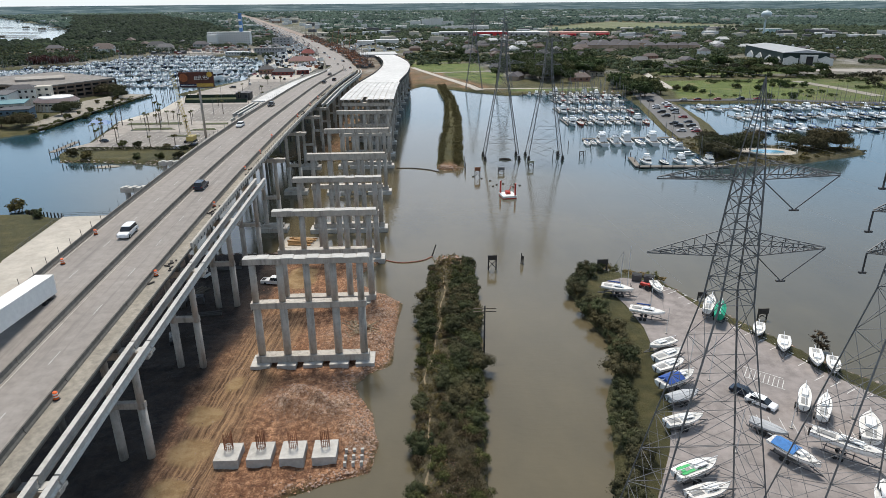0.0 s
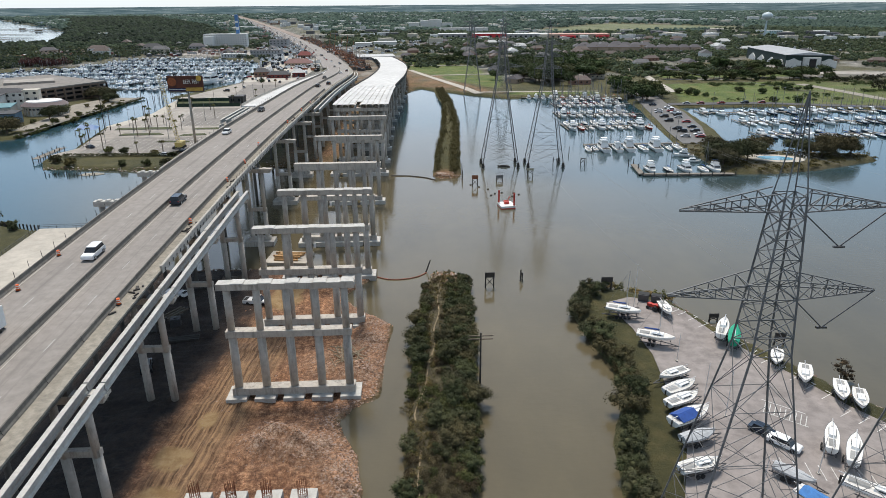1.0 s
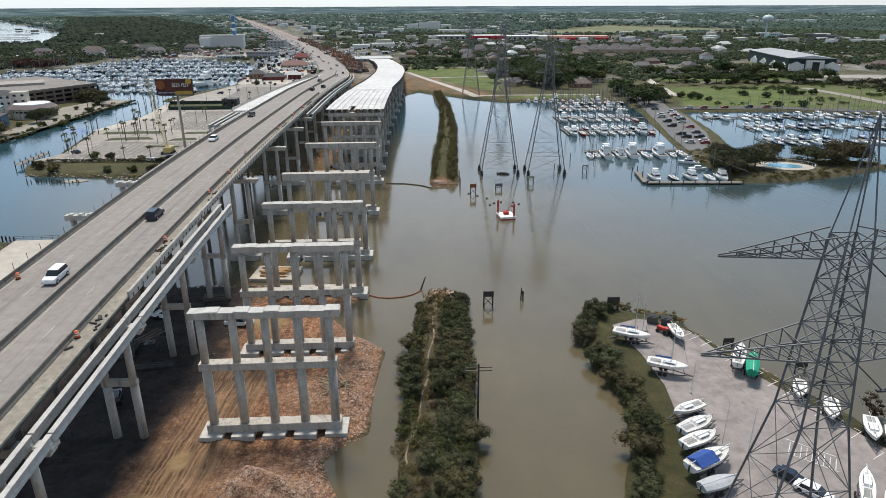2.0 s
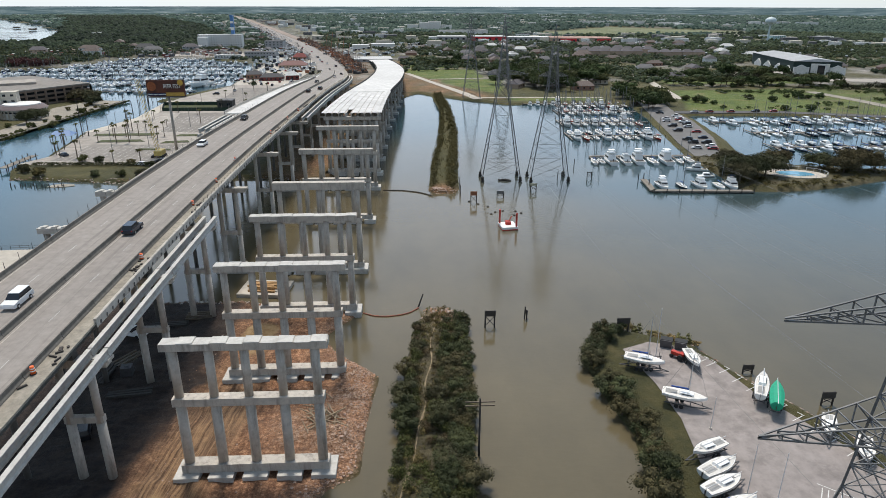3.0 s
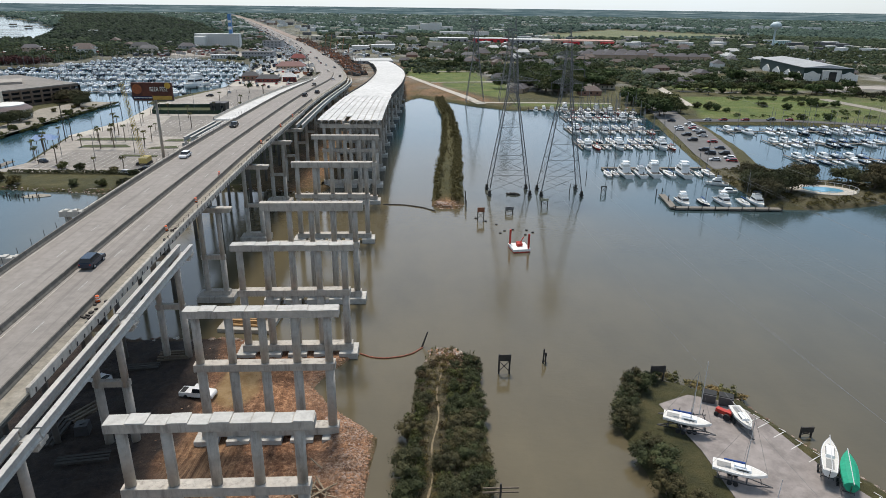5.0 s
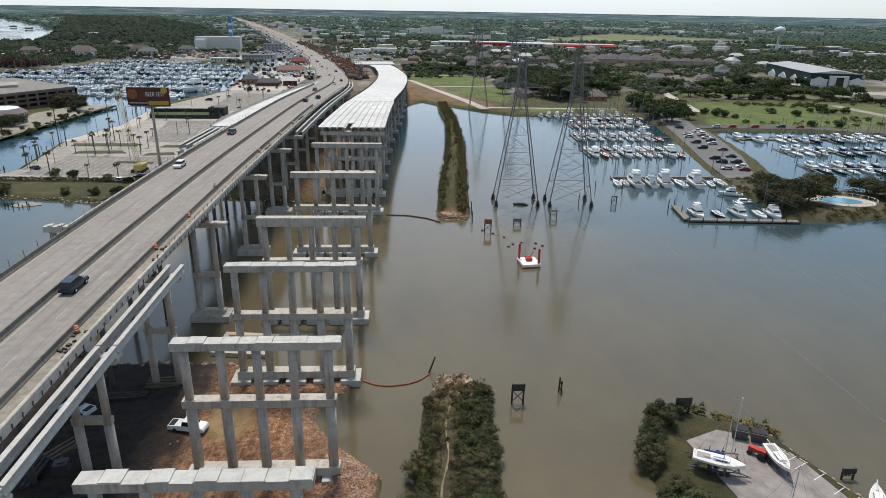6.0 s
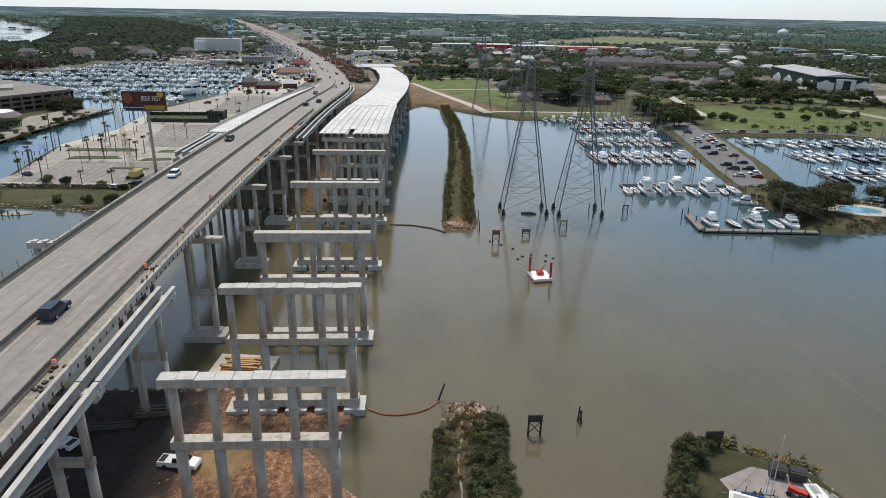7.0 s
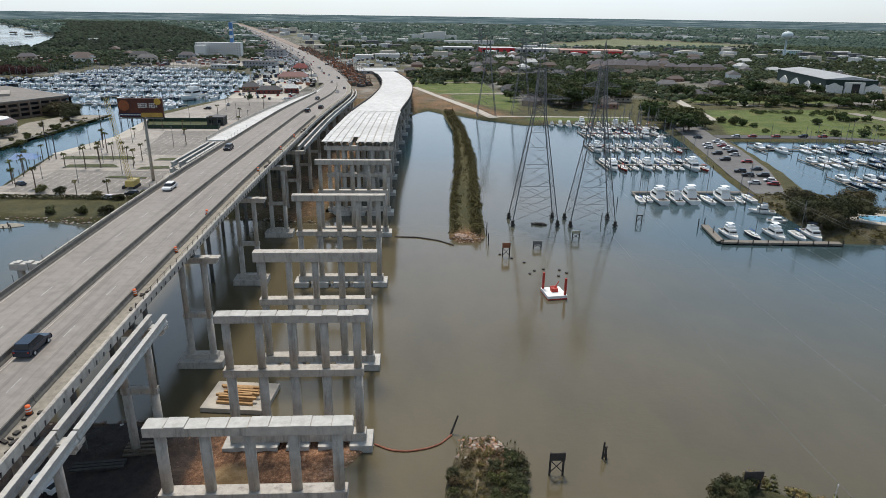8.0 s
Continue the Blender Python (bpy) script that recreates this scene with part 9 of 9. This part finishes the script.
def woods():
    """Canopy of the far town and woods: lumpy crowns, larger and sparser with distance."""
    rs = np.random.RandomState(5)
    base, tri = np.array(DOME), np.array(DOME_FACES)
    pts = []
    y = 560.0
    while y < 4450:
        step = max(7.0, 0.0078 * y)
        xs = np.arange(-0.72 * y - 50, 0.72 * y + 50, step)
        x = xs + rs.uniform(-0.5, 0.5, len(xs)) * step
        yy = y + rs.uniform(-0.5, 0.5, len(xs)) * step
        pts.append(np.stack([x, yy, np.full(len(xs), step)], 1))
        y += step * 0.95
    P = np.concatenate(pts)
    x, y = P[:, 0], P[:, 1]
    road = np.interp(y, [560, 670, 730, 815, 1363, 2648, 4264], [-67, -77, -87, -106, -251, -613, -1124])
    dens = wobble(x, y, 70, 51) + 0.7 * wobble(x, y, 28, 52)
    wild = np.maximum(inside_by(FOREST_WEST, x, y), inside_by(FOREST_EAST, x, y) + 60 * wobble(x, y, 200, 36)) > 0
    west = ((x < -205) & (y > 868) & (y < 1250)) | ((x < -340) & (y > 690) & (y < 900))
    keep = wild | (dens > np.where(west, -0.75, np.where((y < 1120) & (x > 40), -0.32, np.where(y < 1300, -0.18, -0.15))))
    keep &= rs.uniform(size=len(x)) < np.where(wild, 1.0, 0.72)
    keep &= np.abs(x - road) > np.where(y > 700, 34, 60)
    keep &= inside_by(MAINLAND, x, y) > 6
    keep &= inside_by(MARINA_BASIN, x, y) < -14
    keep &= inside_by(BAY, x, y) < -5
    for poly, marg in (([(172, 405), (340, 395), (340, 565), (205, 565)], 2), ([(-5, 480), (80, 480), (80, 545), (70, 640), (-5, 665)], 2), ([(330, 1400), (760, 1500), (800, 1650), (560, 1950), (250, 1500)], 0),
                       ([(-225, 1150), (-150, 1150), (-250, 1900), (-480, 2700), (-600, 2700)], 0), ([(-165, 560), (-10, 560), (-10, 850), (-60, 1000), (-180, 1000), (-300, 940), (-300, 860), (-170, 830)], 0),
                       ([(330, 545), (430, 545), (430, 760), (370, 760)], 4), ([(90, 545), (180, 485), (180, 620), (20, 690), (20, 545)], 0)):
        keep &= inside_by(poly, x, y) < -marg
    big = wobble(x, y, 420, 55) + 0.5 * wobble(x, y, 160, 56)
    keep &= ~((y > 1900) & (big > 1.0))
    for tx, ty, tr_ in taken:
        keep &= (np.hypot(x - tx, y - ty) > tr_) | (rs.uniform(size=len(x)) < 0.02)
    P, wild = P[keep], wild[keep]
    n = len(P)
    reps = 3
    P = np.repeat(P, reps, 0)
    s = P[:, 2] * rs.uniform(0.14, 0.44, n * reps)
    c = np.stack([P[:, 0] + rs.normal(size=n * reps) * P[:, 2] * 0.28, P[:, 1] + rs.normal(size=n * reps) * P[:, 2] * 0.28, 1.0 + np.minimum(5.5, s * 0.75) * rs.uniform(0.5, 1.35, n * reps)], 1)
    v = base[None] * rs.uniform(0.65, 1.3, (n * reps, len(base), 1)) * s[:, None, None]
    v[:, :, 2] *= np.minimum(0.85, 5.5 / s)[:, None]
    v += c[:, None]
    f = tri[None] + (np.arange(n * reps) * len(base))[:, None, None]
    me = bpy.data.meshes.new("far_woods")
    vv, ff = v.reshape(-1, 3), f.reshape(-1, 3)
    # crowns beyond about 1450 m take the leaf colour with haze painted in
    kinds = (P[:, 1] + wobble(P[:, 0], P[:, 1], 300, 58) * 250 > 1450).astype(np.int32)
    kinds[((np.repeat(wild, reps) & (P[:, 0] < 0)) | ((P[:, 0] < -205) & (P[:, 1] < 1250) & (wobble(P[:, 0], P[:, 1], 60, 59) > -0.25))) & (P[:, 1] < 3300)] = 2
    kinds = np.repeat(kinds, len(tri))
    me.vertices.add(len(vv))
    me.vertices.foreach_set("co", vv.astype(np.float32).reshape(-1))
    me.loops.add(len(ff) * 3)
    me.loops.foreach_set("vertex_index", ff.astype(np.int32).reshape(-1))
    me.polygons.add(len(ff))
    me.polygons.foreach_set("loop_start", np.arange(0, len(ff) * 3, 3, dtype=np.int32))
    me.update(calc_edges=True)
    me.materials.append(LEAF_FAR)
    me.materials.append(LEAF_HAZE)
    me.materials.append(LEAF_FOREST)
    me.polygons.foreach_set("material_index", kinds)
    near = c[::2][(P[::2, 1] < 1000)]
    ns = 1.2 * s[::2][(P[::2, 1] < 1000)]
    pick = rs.permutation(len(near))[:7000]
    blobs = [(q[0], q[1], q[2] + 0.3, r * 1.05, r * 1.05, min(0.9 * r, 5.6)) for q, r in zip(near[pick], ns[pick])]
    solid("wood_leaves", leaf_cloud(blobs, 70000, 0.7, 57), LEAF_TREE, "leafy crowns of the nearer town trees", "woods", kind="stuff")
    return tagged(new("far_woods", me), "dark green tree cover over town and plain, haze tinted into its far crowns", "woods", kind="stuff")


woods()


def far_roofs():
    """Pale and dark roofs scattered through the distant town."""
    g = Geo()
    r = random.Random(31)
    for i in range(1000):
        y = 1050 * (4.0 ** r.random())
        x = r.uniform(-0.75, 0.75) * y
        if inside_by(MAINLAND, np.array([x]), np.array([y]))[0] < 20 or inside_by(BAY, np.array([x]), np.array([y]))[0] > -20 or inside_by(MARINA_BASIN, np.array([x]), np.array([y]))[0] > -25:
            continue
        if inside_by(FOREST_WEST, np.array([x]), np.array([y]))[0] > -30 or inside_by(FOREST_EAST, np.array([x]), np.array([y]))[0] > 0:
            continue
        if abs(x - old_x(min(y, 4600))) < 40 or (250 < x < 800 and 1400 < y < 1950):
            continue
        if x < -260 and y < 1320 or -140 < x < 420 and y < 1750 and r.random() < 0.55:
            continue
        w, d, h = r.uniform(8, 20) * (1 + y / 4000), r.uniform(9, 16), r.uniform(5, 8.5) + y / 800
        g.box((x, y, h / 2), (w, d, h), rz=r.uniform(-0.4, 0.4), mi=r.choice((0, 0, 3, 1)) if y > 1500 and r.random() < 0.7 else r.choice((0, 1, 1, 2, 2, 3)))
    return g


solid("far_roofs", far_roofs(), [ROOFS[2], WALLS[0], ROOFS[0], WALLS[1]], "pale roofs scattered through the distant town", "roofs", kind="stuff")


def clutter(name, spots, mats, label, category, low, high, seed):
    """Many small far things, each a body with a smaller top, joined."""
    g = Geo()
    r = random.Random(seed)
    for x, y in spots:
        w, d, h = r.uniform(low, high), r.uniform(low, high) * 0.7, r.uniform(1.4, 3.2)
        a, k = r.uniform(0, 3.14), r.randrange(len(mats))
        g.box((x, y, 1.35 + h / 2), (w, d, h), rz=a, mi=k, top=(0.96, 0.96))
        g.box((x, y, 1.35 + h + 0.25), (w * 0.7, d * 0.7, 0.5), rz=a, mi=(k + 1) % len(mats), top=(0.8, 0.8))
    return solid(name, g, mats, label, category, kind="stuff")


rc = random.Random(90)
along = []
for _ in range(620):
    y = 640 * (4.2 ** rc.random())
    along.append((old_x(y) - rc.uniform(17, 40), y))
clutter("roadside_clutter", along[:330], [WHITEPAINT, CARS[1], PALE, CARS[2], WALLS[3], BAYS, CARS[0], RUST], "parked cars, sheds and machines along the highway", "clutter", 2.0, 4.8, 91)
works = []
for _ in range(400):
    y = 640 + 620 * rc.random() ** 1.2
    works.append((old_x(y) + rc.uniform(12.5, 30), y))
clutter("road_works", works, [RUST, DARKCLOD, DARKSTEEL, BAYS, CLAY, BARRIER, DARKCLOD], "rusty formwork, machines and heaps of the road works", "clutter", 1.5, 5.0, 95)
g = Geo()
for x, y in works[::3]:
    h = rc.uniform(3, 9)
    g.bar((x, y, 1), (x + rc.uniform(-0.6, 0.6), y + rc.uniform(-0.6, 0.6), 1.3 + h), 0.3)
    g.bar((x - 2.5, y, 1.3 + h * 0.7), (x + 2.5, y + rc.uniform(-2, 2), 1.3 + h * 0.75), 0.25)
solid("column_steel", g, DARKCLOD, "rusty upright reinforcement of new columns along the road works", "reinforcement", kind="stuff")
lots = [(rc.uniform(-158, -100) - max(0, y - 700) * 0.22, y) for y in [rc.uniform(600, 1080) for _ in range(300)]]
clutter("lot_clutter", lots, [CARS[0], CARS[1], CARS[2], CARS[0], WHITEPAINT, CARS[3], LEAF_TREE, CARS[2]], "cars, trailers and clipped bushes in the roadside lots", "clutter", 1.8, 3.8, 92)
rim_spots = [(rc.uniform(-500, -185), rc.uniform(852, 985)) for _ in range(170)]
clutter("marina_sheds", rim_spots, [WALLS[1], ROOFS[0], WALLS[2], ROOFS[1], ROOFS[3], WALLS[3], REDROOF], "cars, sheds and boats on land beyond the marina", "clutter", 3.0, 8.0, 93)
plaza = [(rc.uniform(-40, 420), rc.uniform(1080, 1160)) for _ in range(260)] + [(rc.uniform(-120, 60), rc.uniform(860, 1080)) for _ in range(160)] + [(rc.uniform(330, 640), rc.uniform(800, 1120)) for _ in range(120)]
clutter("plaza_clutter", plaza, [CARS[0], CARS[1], CARS[2], WHITEPAINT, WALLS[0], ROOFS[0]], "cars and small sheds round the stores", "clutter", 2.5, 6.0, 94)
